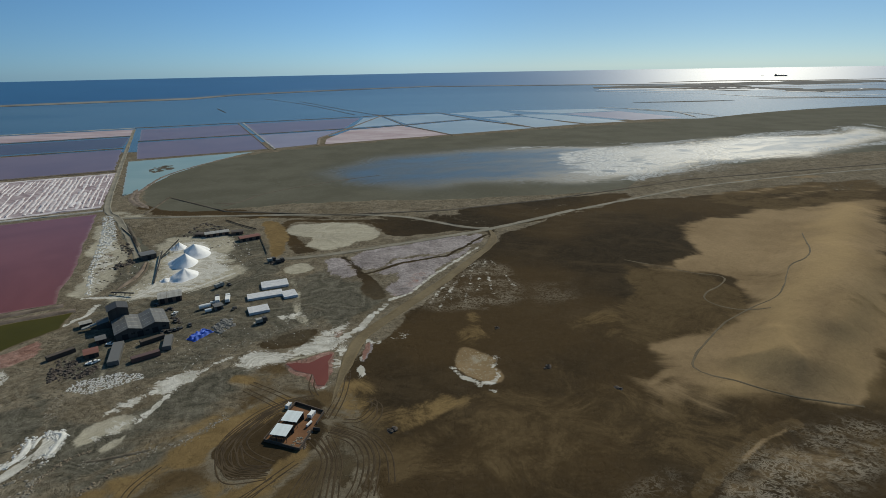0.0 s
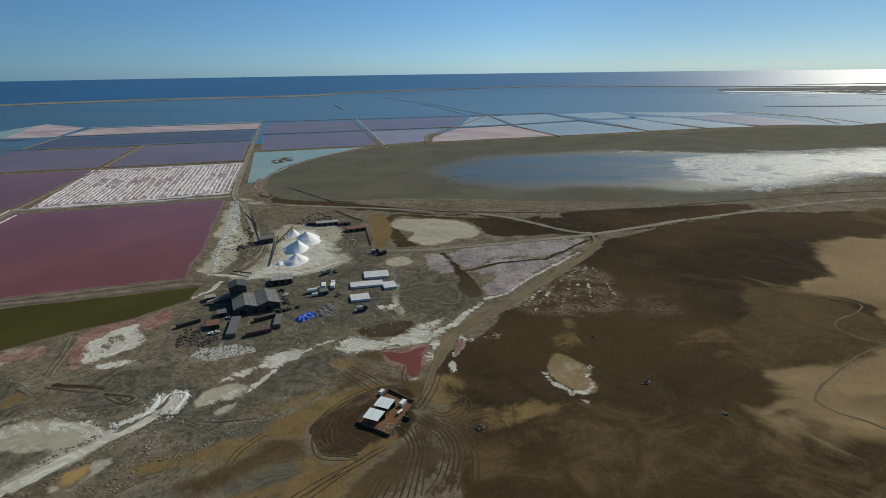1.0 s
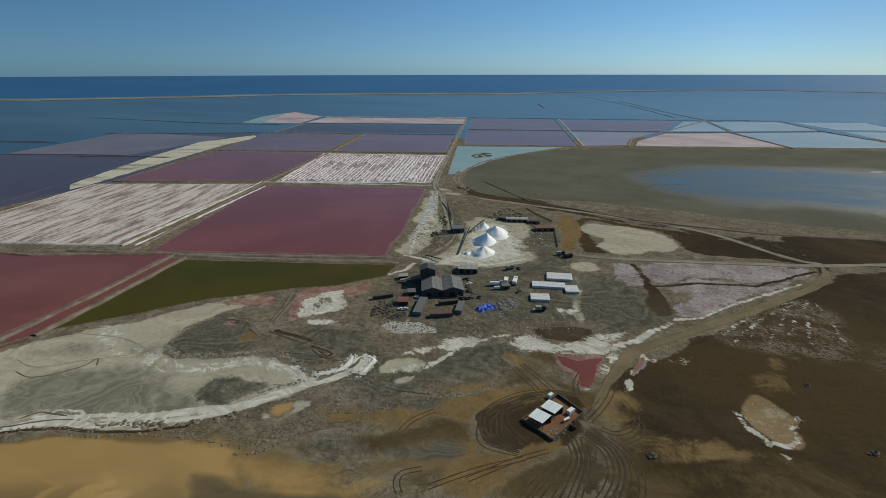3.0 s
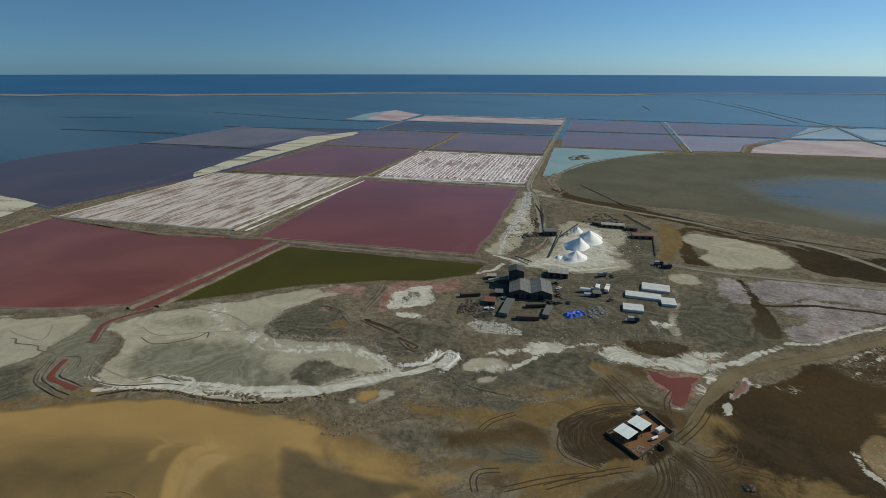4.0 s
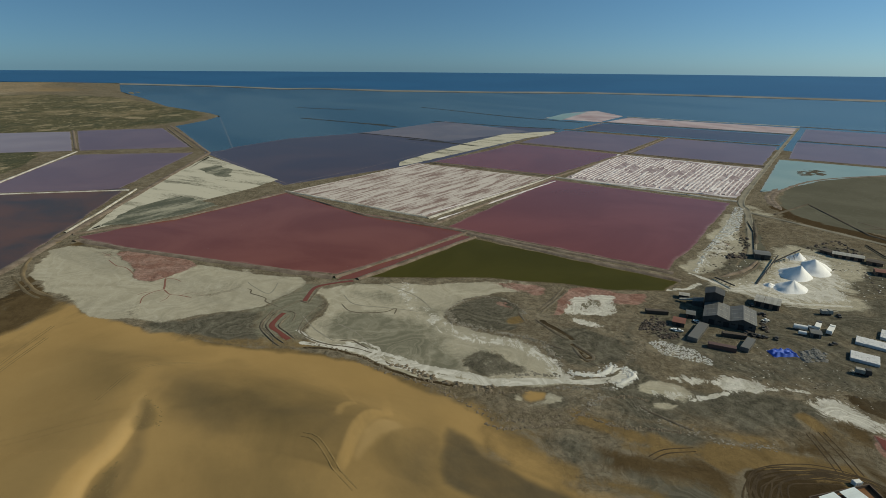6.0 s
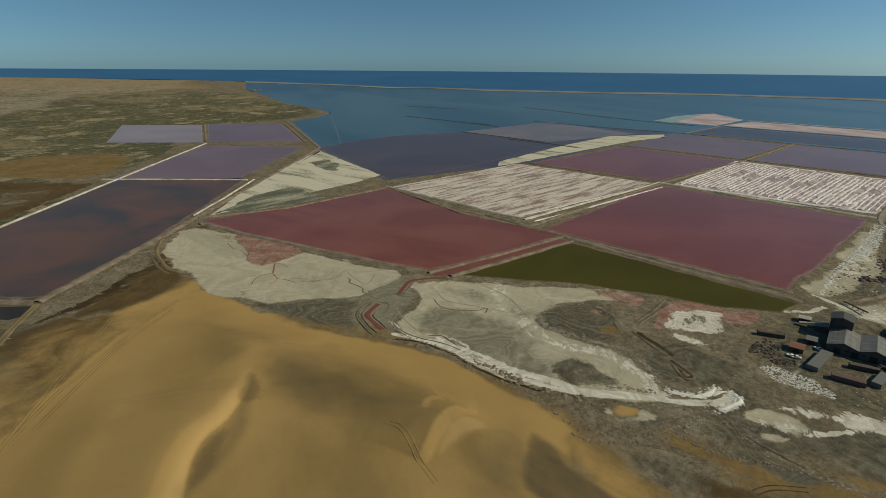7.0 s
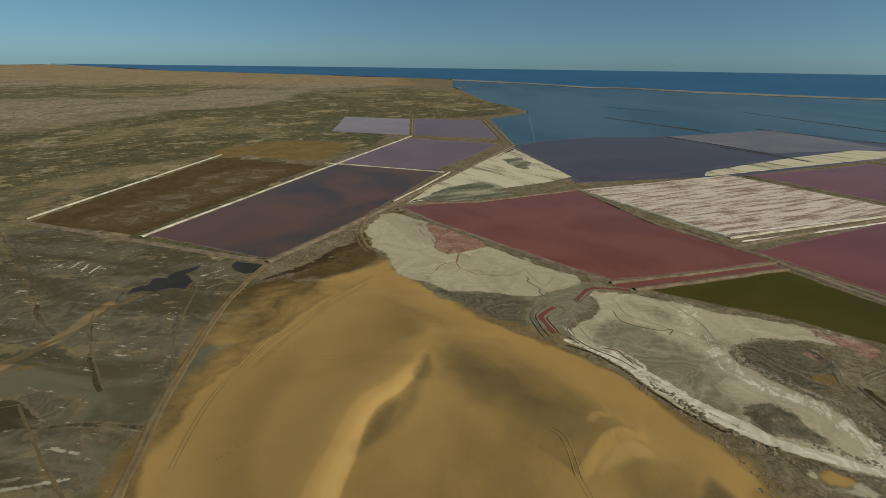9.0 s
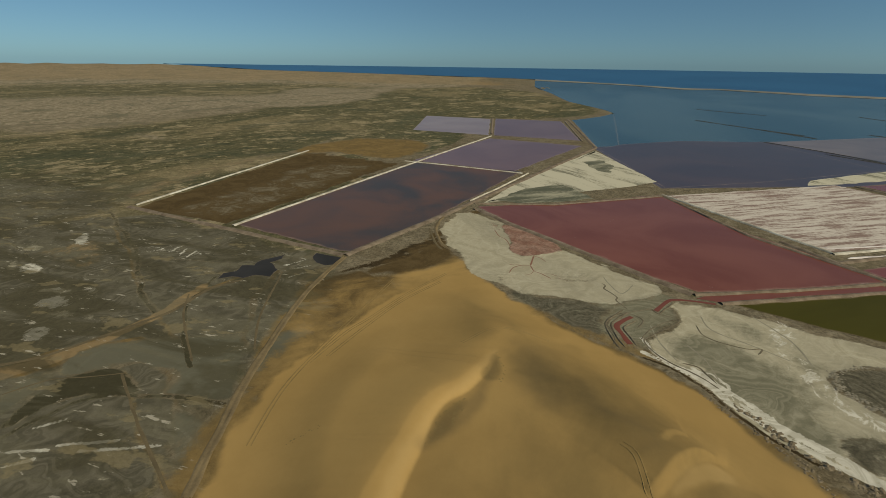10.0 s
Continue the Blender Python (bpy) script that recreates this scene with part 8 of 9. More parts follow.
lumps("salt_rubble", within([(28, 200.3), (34.7, 211.1), (41.9, 207.8), (47.6, 199), (44.2, 194.9), (46.1, 188.3), (42.9, 182.8), (37.4, 185.4), (30.4, 192.5)], 240, 6), 0.26, M_ISLAND, "cream stones on a salt-crusted island", "salt rubble", 0.5, 19)
lumps("scrap", within([(-140.3, 210.6), (-145.3, 229.2), (-135, 227.4), (-126.6, 217.6), (-134.3, 211.5)], 90, 7), 0.9, M_SCRAP, "scattered dark scrap metal on bare ground", "scrap", 0.9, 20)
lumps("scrap", within([(-130.1, 213.3), (-126.6, 222.5), (-123.9, 220.9), (-124.3, 215.7), (-128.4, 212.3)], 40, 8), 0.9, M_SCRAP, "scattered dark scrap metal on bare ground", "scrap", 0.9, 21)
lumps("scrap", within([(-150.4, 418.5), (-148, 462), (-122, 439), (-116.1, 418.8), (-139.3, 410.5)], 70, 9), 1.1, M_SCRAP, "scrap and old machines round a long shed", "scrap", 0.9, 22)
lumps("scrap", within([(-177.6, 352.5), (-167.8, 371.5), (-162.6, 361.1), (-172.5, 345.6)], 26, 10), 1.3, M_SCRAP, "dark machine parts in a row on the salt yard", "scrap", 1.0, 23)
lumps("scrap", within([(-190.7, 403.8), (-188, 412), (-171, 378.1), (-174.5, 373.7)], 26, 11), 1.2, M_SCRAP, "dark machine parts beside the yard road", "scrap", 0.9, 24)
lumps("scrap", along([(-127.3, 379.6), (-121.7, 383.6), (-111.1, 396.6), (-99.2, 380.1), (-86.2, 358.2)], 30, 0.6, 12), 0.7, M_SCRAP, "dark cable and scrap line across the yard", "scrap", 0.6, 25)
lumps("scrap", within([(-74.7, 347.9), (-64, 348.4), (-63.5, 343), (-72.9, 341.6)], 24, 13), 1.2, M_SCRAP, "old machines at the yard gate", "scrap", 1.1, 26)
lumps("scrap", within([(-84.2, 252.7), (-82.3, 260.9), (-76.6, 260.4), (-74.4, 253.1), (-79.7, 243.8)], 90, 14), 1.0, plain("grey_bags", (0.16, 0.155, 0.14), 0.8), "heap of grey plastic bags and scrap", "scrap", 0.8, 27)
lumps("scrap", within([(-114.4, 276.6), (-111.3, 278.5), (-102.7, 260.1), (-107.2, 261.4)], 14, 15), 1.0, M_SCRAP, "scrap beside the factory", "scrap", 0.9, 28)
for k, pts in enumerate(([(-136.2, 227.7), (-134.4, 226.4)], [(54.5, 229.1), (55.3, 227.8)], [(67, 190.3), (68.2, 191)], [(90, 171.3), (90.1, 170.1)], [(0.7, 158.9), (1.2, 158.5)])):
    lumps("bush", within([(pts[0][0] - 1.2, pts[0][1] - 1.2), (pts[0][0] + 1.2, pts[0][1] - 1.2), (pts[0][0] + 1.2, pts[0][1] + 1.2), (pts[0][0] - 1.2, pts[0][1] + 1.2)], 5, k), 0.9, M_SCRAP, "dark dry bush alone on the mud", "bush", 0.9, 30 + k)

# white salt rows on the drained pond
BED = [(-511, 673), (-330, 731), (-261, 532), (-424, 461)]
M_ROWSALT = earth("row_salt", (0.40, 0.355, 0.36), (0.66, 0.63, 0.63), 2.0, 0.85)
a0, a1, b1, b0 = [Vector(p) for p in BED]
rng = random.Random(5)
for i in range(40):
    f = (i + 0.6) / 40.4
    top, low = a0.lerp(a1, f), b0.lerp(b1, f)
    cuts = sorted([rng.uniform(0.02, 0.1), rng.uniform(0.85, 0.99)] + ([rng.uniform(0.3, 0.5), rng.uniform(0.52, 0.7)] if rng.random() < 0.5 else []))
    for s, e in zip(cuts[::2], cuts[1::2]):
        w = rng.uniform(0.6, 1.7)
        pts = [tuple(low.lerp(top, s + (e - s) * k / 5) + Vector((rng.uniform(-0.7, 0.7), rng.uniform(-0.7, 0.7)))) for k in range(6)]
        ribbon("salt_row", pts, [(w, 0.14), (w * 0.5, 0.55), (-w * 0.5, 0.55), (-w, 0.14)], M_ROWSALT, "long low row of scraped white salt", "salt row", 3.0, 0.6, seed=i)
for s in (0.02, 0.97):
    pts = [tuple(b0.lerp(a0, s).lerp(b1.lerp(a1, s), k / 8)) for k in range(9)]
    ribbon("salt_row", pts, [(3, 0.14), (1.5, 0.5), (-1.5, 0.5), (-3, 0.14)], M_ROWSALT, "long low row of scraped white salt", "salt row", 4.0, 0.5)
track([(-380, 245), (-424, 293), (-472, 342), (-521, 391)], M_ROWSALT, "pale wheel ruts across the drained pond", 3.0)
low_line([(-379.5, 236.7), (-384, 265), (-433, 444)], 2.5, M_ROWSALT, "thin white salt line along the pond edge", 0.4)
low_line([(-358, 240.6), (-379, 313), (-420, 445)], 3.0, M_ROWSALT, "thin white salt line along the pond edge", 0.5)

# mud island in the turquoise pond
lumps("mud_island", within([(-299, 746), (-297, 777), (-271, 773), (-267, 745), (-281, 723)], 40, 3), 3.5, M_DARKBANK, "small dark mud islets in the turquoise pond", "mud island", 0.25, 40)


# ---- plant helpers ----
def part(name, bm, material, parent, label=""):
    """Links a bmesh as one mesh under a thing or a part."""
    bmesh.ops.recalc_face_normals(bm, faces=bm.faces[:])
    me = bpy.data.meshes.new(name)
    bm.to_mesh(me)
    bm.free()
    me.materials.append(material)
    ob = new(name, me)
    ob.parent = parent
    if label:
        ob["label"] = label
    return ob


def box(x0, x1, y0, y1, z0, z1, bevel=0.0, bm=None):
    bm = bm or bmesh.new()
    r = bmesh.ops.create_cube(bm, size=1.0)
    for v in r["verts"]:
        v.co = Vector((x0 + (v.co.x + 0.5) * (x1 - x0), y0 + (v.co.y + 0.5) * (y1 - y0), z0 + (v.co.z + 0.5) * (z1 - z0)))
    if bevel:
        bmesh.ops.bevel(bm, geom=list({e for v in r["verts"] for e in v.link_edges}), offset=bevel, segments=2, affect="EDGES")
    return bm


def prism(outline, y0, y1):
    """A solid with the outline (x, z), from y0 to y1."""
    bm = bmesh.new()
    a = [bm.verts.new((x, y0, z)) for x, z in outline]
    b = [bm.verts.new((x, y1, z)) for x, z in outline]
    n = len(outline)
    bm.faces.new(a)
    bm.faces.new(b[::-1])
    for i in range(n):
        bm.faces.new((a[i], b[i], b[(i + 1) % n], a[(i + 1) % n]))
    return bm


def cylinder(p, q, r, n=12):
    bm = bmesh.new()
    p, q = Vector(p), Vector(q)
    m = Matrix.Translation((p + q) / 2) @ (q - p).to_track_quat("Z", "Y").to_matrix().to_4x4()
    bmesh.ops.create_cone(bm, cap_ends=True, segments=n, radius1=r, radius2=r, depth=(q - p).length, matrix=m)
    return bm


def thing(name, a, b, label, category, group=""):
    """An empty at the base corner a whose x axis runs towards b; also gives the length."""
    ob = new(name)
    ob.empty_display_size = 0.5
    ob.matrix_basis = pose(a[0], a[1], 0.0, 0, 0, math.degrees(math.atan2(b[1] - a[1], b[0] - a[0])))
    tagged(ob, label, category, group)
    return ob, math.hypot(b[0] - a[0], b[1] - a[1])


def corrugated(name, color, size=0.9, rough=0.55, vary=0.5):
    """Ribbed metal sheet, faded and stained in strips."""
    m = Nodes(name)
    tc = m.add("ShaderNodeTexCoord")
    mp = m.add("ShaderNodeMapping")
    mp.inputs["Scale"].default_value = (1 / size, 0.04, 0.04)
    m.wire(tc.outputs["Object"], mp.inputs[0])
    n = m.add("ShaderNodeTexNoise")
    n.inputs["Scale"].default_value = 1.0
    n.inputs["Detail"].default_value = 3.0
    m.wire(mp.outputs[0], n.inputs["Vector"])
    st = m.noise(2.5, 6, 0.65)
    w = m.add("ShaderNodeTexWave")
    w.inputs["Scale"].default_value = 2.0
    m.wire(tc.outputs["Object"], w.inputs["Vector"])
    m.bump(w.outputs["Fac"], 0.4, 0.05)
    f = m.math("ADD", m.ramp(n.outputs[0], 0.35, 0.65, 0.0, vary), m.ramp(st, 0.45, 0.7, 0.0, vary * 0.7))
    return m.done(m.mix(f, color, tuple(v * 0.55 for v in color)), rough, 0.3, 0.0)


M_WALLSHEET = corrugated("dark_wall_sheet", (0.075, 0.072, 0.066))
M_ROOFSHEET = corrugated("grey_roof_sheet", (0.150, 0.146, 0.134))
M_TOWER = corrugated("black_tower_sheet", (0.060, 0.056, 0.050))
M_PALEROOF = corrugated("pale_roof_sheet", (0.34, 0.325, 0.285))
M_WHITEROOF = corrugated("white_roof_sheet", (0.72, 0.78, 0.77), 1.5, 0.45, 0.2)
M_BRICKWALL = plain("brown_block_wall", (0.17, 0.11, 0.075), 0.9)
M_DARK = plain("dark_opening", (0.015, 0.015, 0.014), 0.8)
M_GREYCONT = plain("grey_container", (0.125, 0.122, 0.113))
M_BROWNCONT = plain("brown_container", (0.10, 0.055, 0.045))
M_WHITE = plain("white_paint", (0.72, 0.72, 0.69))
M_BLUE = plain("blue_tarpaulin", (0.035, 0.115, 0.55), 0.6, vary=0.4, size=2.0)
M_TYRE = plain("black_rubber", (0.02, 0.02, 0.02), 0.9)
M_GLASS = plain("dark_glass", (0.02, 0.025, 0.03), 0.15)
M_REDROOF = plain("rust_red_roof", (0.17, 0.065, 0.045), 0.8)
M_STEEL = plain("dark_steel", (0.07, 0.065, 0.06), 0.6, 0.3)
M_BAG = plain("white_woven_bag", (0.60, 0.60, 0.60), 0.85, vary=0.3, size=1.1)


# ---- factory ----
def factory():
    root, w = thing("factory", [(-125.9, 243.5)][0], [(-105.4, 254.1)][0], "dark grey corrugated factory hall with twin gables and tower", "factory")
    d, eave, top = 19.0, 3.7, 5.6
    q = w / 4
    out = [(0, 0), (w, 0), (w, eave), (3 * q, top), (2 * q, eave), (q, top), (0, eave)]
    part("wall", prism(out, 0.3, d), M_WALLSHEET, root)
    slopes = ((0, eave, q, top), (q, top, 2 * q, eave), (2 * q, eave, 3 * q, top), (3 * q, top, w, eave))
    for i, (x0, z0, x1, z1) in enumerate(slopes):
        e0 = 0.4 if i == 0 else 0.0
        e1 = 0.4 if i == 3 else 0.0
        k = (z1 - z0) / (x1 - x0)
        o = [(x0 - e0, z0 - e0 * k + 0.05), (x1 + e1, z1 + e1 * k + 0.05), (x1 + e1, z1 + e1 * k + 0.2), (x0 - e0, z0 - e0 * k + 0.2)]
        roof = part("roof", prism(o, -0.1, d + 0.4), M_ROOFSHEET, root)
        for s in range(3):
            y = 3.0 + s * 5.6
            xm = (x0 + x1) / 2
            zm = (z0 + z1) / 2 + 0.21
            u = 2.2
            o2 = [(xm - u, zm - u * k), (xm + u, zm + u * k), (xm + u, zm + u * k + 0.06), (xm - u, zm - u * k + 0.06)]
            part("skylight", prism(o2, y, y + 0.35), M_PALEROOF, roof, "pale translucent roof strip")
    for x in (2.5, 9.0, 15.5):
        part("door", box(x, x + 2.6, 0.18, 0.29, 0, 2.8), M_DARK, root, "dark open doorway")
    for x in (6.5, 12.6, 20.0):
        part("window", box(x, x + 1.6, 0.2, 0.29, 1.9, 2.7), M_GLASS, root, "dark window")
    tw = [(-0.9, 0), (7.9, 0), (7.9, 9.0), (3.5, 10.4), (-0.9, 9.0)]
    part("tower", prism(tw, d - 0.5, d + 8.0), M_TOWER, root, "tall black sheet tower with a gable")
    for x0, z0, x1, z1 in ((-1.3, 8.95, 3.5, 10.45), (3.5, 10.45, 8.3, 8.95)):
        part("tower_roof", prism([(x0, z0), (x1, z1), (x1, z1 + 0.18), (x0, z0 + 0.18)], d - 0.8, d + 8.3), M_TOWER, root)
    part("lean_to", prism([(-6.5, 0), (-1.0, 0), (-1.0, 3.4), (-6.5, 2.5)], d + 1.5, d + 8.0), M_WALLSHEET, root)
    part("chute", prism([(-13.0, 1.0), (-6.55, 2.3), (-6.55, 2.8), (-13.0, 1.6)], d + 3.2, d + 5.4), M_PALEROOF, root, "pale sloping conveyor cover")


factory()


def shed(a, b, depth, height, roof_material, wall_material, label, name="shed", rise=0.8, split=0.0, doors=1):
    root, w = thing(name, a, b, label, "shed")
    part("wall", prism([(0, 0), (w, 0), (w, height), (0, height)], 0.0, depth), wall_material, root)
    bands = ((0, w),) if not split else ((0, w * split - 0.4), (w * split + 0.4, w))
    for x0, x1 in bands:
        bm = bmesh.new()
        for x, y, z in ((x0 - 0.3, -0.4, 0), (x1 + 0.3, -0.4, 0), (x1 + 0.3, depth / 2, rise), (x0 - 0.3, depth / 2, rise), (x0 - 0.3, depth + 0.4, 0), (x1 + 0.3, depth + 0.4, 0)):
            bm.verts.new((x, y, height + 0.02 + z))
        for x, y, z in ((x0 - 0.3, -0.4, 0), (x1 + 0.3, -0.4, 0), (x1 + 0.3, depth / 2, rise), (x0 - 0.3, depth / 2, rise), (x0 - 0.3, depth + 0.4, 0), (x1 + 0.3, depth + 0.4, 0)):
            bm.verts.new((x, y, height + 0.17 + z))
        bm.verts.ensure_lookup_table()
        v = bm.verts
        for f in ((0, 1, 2, 3), (3, 2, 5, 4), (6, 7, 8, 9), (9, 8, 11, 10), (0, 1, 7, 6), (4, 5, 11, 10), (0, 3, 9, 6), (3, 4, 10, 9), (1, 2, 8, 7), (2, 5, 11, 8)):
            bm.faces.new([v[i] for i in f])
        part("roof", bm, roof_material, root)
    for i in range(doors):
        x = w * (i + 0.5) / doors - 1.1
        part("door", box(x, x + 2.2, -0.06, -0.01, 0, min(2.6, height - 0.4)), M_DARK, root, "dark doorway")
    return root


shed([(-122, 286.2)][0], [(-110.9, 290.1)][0], 10, 3.0, M_PALEROOF, M_BRICKWALL, "brown workshop with two pale sheet roofs", "workshop", 0.7, 0.36, 3)
shed([(-160.1, 364.2)][0], [(-152.4, 369.2)][0], 9, 3.4, M_GREYCONT, M_WALLSHEET, "grey pump shed beside the yard road", "pump_shed", 0.3)
shed([(-132.3, 412.2)][0], [(-115.8, 417.8)][0], 7, 2.4, M_PALEROOF, M_BRICKWALL, "long low shed with a pale roof", "long_shed", 0.4, 0.0, 4)
shed([(-141.1, 415.3)][0], [(-133, 414.1)][0], 6, 2.2, M_SCRAP, M_SCRAP, "dark low lean-to shed", "lean_to_shed", 0.3)
shed([(-102.4, 395.6)][0], [(-89.3, 402.2)][0], 7, 2.4, M_REDROOF, M_BRICKWALL, "long rust-red store shed", "store_shed", 0.4, 0.0, 3)
shed([(-113.8, 415.2)][0], [(-105.1, 417)][0], 6, 2.2, M_SCRAP, M_BRICKWALL, "dark tumbledown store shed", "old_shed", 0.3)
shed([(-132.9, 228.3)][0], [(-128, 230.8)][0], 6, 2.2, M_REDROOF, M_SCRAP, "small dark shed with a rusty roof", "hut", 0.3)
shed([(-134.1, 242.2)][0], [(-130.6, 244.2)][0], 5, 2.1, M_GREYCONT, M_BROWNCONT, "small shed with a grey roof", "hut", 0.3)
shed([(-150.4, 261.6)][0], [(-146.1, 264.3)][0], 4, 2.0, M_PALEROOF, M_SCRAP, "small hut beside the green pond", "hut", 0.3)
shed([(-88.6, 272.4)][0], [(-84.9, 274.5)][0], 4.5, 2.1, M_GREYCONT, M_GREYCONT, "small grey cabin on the yard", "cabin", 0.2)


def container(a, b, label, material, width=2.44, height=2.6, roof=None):
    root, w = thing("shipping_container", a, b, label, "container", "containers in the yard")
    part("body", box(0, w, 0, width, 0.15, height, 0.05), material, root)
    part("roof", box(0.1, w - 0.1, 0.1, width - 0.1, height + 0.004, height + 0.06), roof or material, root)
    for x in (0.0, w - 0.18):
        for y in (0.0, width - 0.18):
            part("corner_post", box(x - 0.03, x + 0.21, y - 0.03, y + 0.21, 0, height + 0.08), material, root)
    n = max(3, int(w / 1.2))
    for i in range(1, n):
        part("rib", box(i * w / n - 0.06, i * w / n + 0.06, -0.05, -0.004, 0.25, height - 0.1), material, root)
    return root


container([(-115.7, 221.6)][0], [(-121.2, 240.8)][0], "long grey container block beside the factory", M_GREYCONT, 4.5, 2.1)
container([(-110.4, 221.5)][0], [(-100.4, 227.3)][0], "long brown container with a patched roof", M_BROWNCONT, 3.0, 2.1, M_BROWNCONT)
container([(-97.5, 232)][0], [(-100.4, 244.1)][0], "grey container beside the brown one", M_GREYCONT, 3.6, 2.1)
container([(-112.5, 237.5)][0], [(-104.1, 244)][0], "dark long container in front of the factory", M_SCRAP, 2.5, 2.0)
container([(-148.5, 229)][0], [(-140.6, 236.8)][0], "dark trailer body on bare ground", M_SCRAP, 2.6, 2.0)

# bags in stacked blocks
def bag_stack(a, b, depth, layers, label, step=0.95):
    root, w = thing("salt_bag_stack", a, b, label, "bag stack", "salt bag stacks")
    nx, ny = int(w / step), int(depth / step)
    rng = random.Random(int(w * 10))
    base = bmesh.new()
    bmesh.ops.create_cube(base, size=1.0)
    bmesh.ops.bevel(base, geom=base.edges[:], offset=0.06, segments=1, affect="EDGES")
    tv = [v.co.copy() for v in base.verts]
    tf = [[v.index for v in f.verts] for f in base.faces]
    base.free()
    for z in range(layers):
        verts, faces = [], []
        for i in range(nx):
            for j in range(ny):
                k = len(verts)
                cx, cy = (i + 0.5) * step + rng.uniform(-0.06, 0.06), (j + 0.5) * step + rng.uniform(-0.06, 0.06)
                t = rng.uniform(-0.02, 0.02)
                h = rng.uniform(0.97, 1.05)
                for v in tv:
                    x, y = v.x * step * 1.04, v.y * step * 1.04
                    verts.append((cx + x * math.cos(t) - y * math.sin(t), cy + x * math.sin(t) + y * math.cos(t), z * 1.05 + (v.z + 0.5) * h * 1.35))
                faces += [[k + i2 for i2 in f] for f in tf]
        lay = mesh_object("bag_layer", verts, faces, M_BAG, root)
        lay["kind"] = "stuff"


bag_stack([(-73.9, 282.1)][0], [(-55.4, 287.2)][0], 8.5, 1, "long block of white woven salt bags")
bag_stack([(-54.1, 281.6)][0], [(-46.8, 284.3)][0], 9.5, 1, "white woven salt bags at the stack's end")
bag_stack([(-69.1, 297.2)][0], [(-53.7, 301.1)][0], 11.0, 1, "second long block of white woven salt bags")
bag_stack([(-69.2, 263)][0], [(-59.2, 266.4)][0], 9.0, 1, "low block of greyish salt bags")

# blue tarpaulin heap
def tarpaulin():
    c = [(-91.4, 242.3), (-90.9, 246), (-83.2, 247.2), (-84.9, 240.2)]
    cx, cy = sum(p[0] for p in c) / 4, sum(p[1] for p in c) / 4
    root, w = thing("tarpaulin_heap", [(-89.1, 238)][0], [(-82.9, 247.5)][0], "heap covered by crumpled blue tarpaulin on the yard", "tarpaulin")
    verts, faces = [], []
    nx, ny = 26, 14
    for i in range(nx + 1):
        for j in range(ny + 1):
            x, y = w * i / nx, 6.0 * j / ny
            e = min(i, nx - i, j * 1.5, (ny - j) * 1.5) / 3.0
            z = 1.5 * min(1, e) * (0.8 + 0.8 * noise.noise((x * 0.6, y * 0.6, 2))) + 0.25 * noise.noise((x * 2.3, y * 2.3, 0)) * min(1, e)
            verts.append((x, y + 0.6 * noise.noise((x * 0.5, 0, 4)), max(0.02, z)))
    for i in range(nx):
        for j in range(ny):
            k = i * (ny + 1) + j
            faces.append((k, k + ny + 1, k + ny + 2, k + 1))
    mesh_object("sheet", verts, faces, M_BLUE, root)


tarpaulin()

# ---- salt heaps ----
def salt_heap(base, apex, height, label, seed):
    """A heap with a steep cone and an uneven foot."""
    cx, cy = sum(p[0] for p in base) / len(base), sum(p[1] for p in base) / len(base)
    root = new("salt_heap")
    root.matrix_basis = pose(cx, cy, 0)
    tagged(root, label, "salt heap", "salt heaps")
    verts, faces = [], []
    n, rings = 40, 12
    ang = [math.atan2(p[1] - cy, p[0] - cx) for p in base]
    rad = [math.hypot(p[0] - cx, p[1] - cy) for p in base]
    order = sorted(range(len(base)), key=lambda i: ang[i])
    aa = [ang[i] for i in order]
    rr = [rad[i] for i in order]
    for j in range(rings):
        t = j / (rings - 1)
        for i in range(n):
            a = -math.pi + 2 * math.pi * i / n
            r = np.interp(a, aa + [aa[0] + 2 * math.pi], rr + [rr[0]], period=2 * math.pi)
            f = 1 - t
            x = r * math.cos(a) * f + (apex[0] - cx) * t
            y = r * math.sin(a) * f + (apex[1] - cy) * t
            z = height * t ** 1.12
            k = 0.5 * noise.noise((x * 0.35 + seed, y * 0.35, z * 0.3)) * (1 - t * 0.7) * (0 if j == 0 else 1)
            gully = 0.35 * noise.noise((a * 5 + seed, 0.5, t)) * math.sin(math.pi * t)
            verts.append((x * (1 + k * 0.08), y * (1 + k * 0.08), max(0.0, z + k + gully)))
    for j in range(rings - 1):
        for i in range(n):
            p, q = j * n + i, j * n + (i + 1) % n
            faces.append((p, q, q + n, p + n))
    faces.append(tuple((rings - 1) * n + i for i in range(n)))
    mesh_object("salt_body", verts, faces, M_SALT, root, True)


salt_heap([(-125.9, 318.9), (-121.3, 317.4), (-116.7, 322.1), (-114.4, 331.7), (-119.5, 339.3), (-125.3, 342.5), (-128.4, 333.4)], [(-120.5, 327)][0], 6.2, "clean white conical salt heap", 1)
salt_heap([(-138.3, 351.2), (-131.4, 343), (-125.3, 342.5), (-121.4, 352.6), (-125.1, 361.8), (-132.2, 367.6), (-139.5, 364.5)], [(-126.8, 350.3)][0], 8.2, "clean white salt heap with a sharp crest", 2)
salt_heap([(-136.3, 377.7), (-126.3, 362), (-120.3, 361.6), (-121, 378.5), (-124.9, 387.5), (-131.4, 393.3), (-137.3, 392.5)], [(-128.6, 374.3)][0], 7.2, "largest clean white salt heap on the yard", 3)
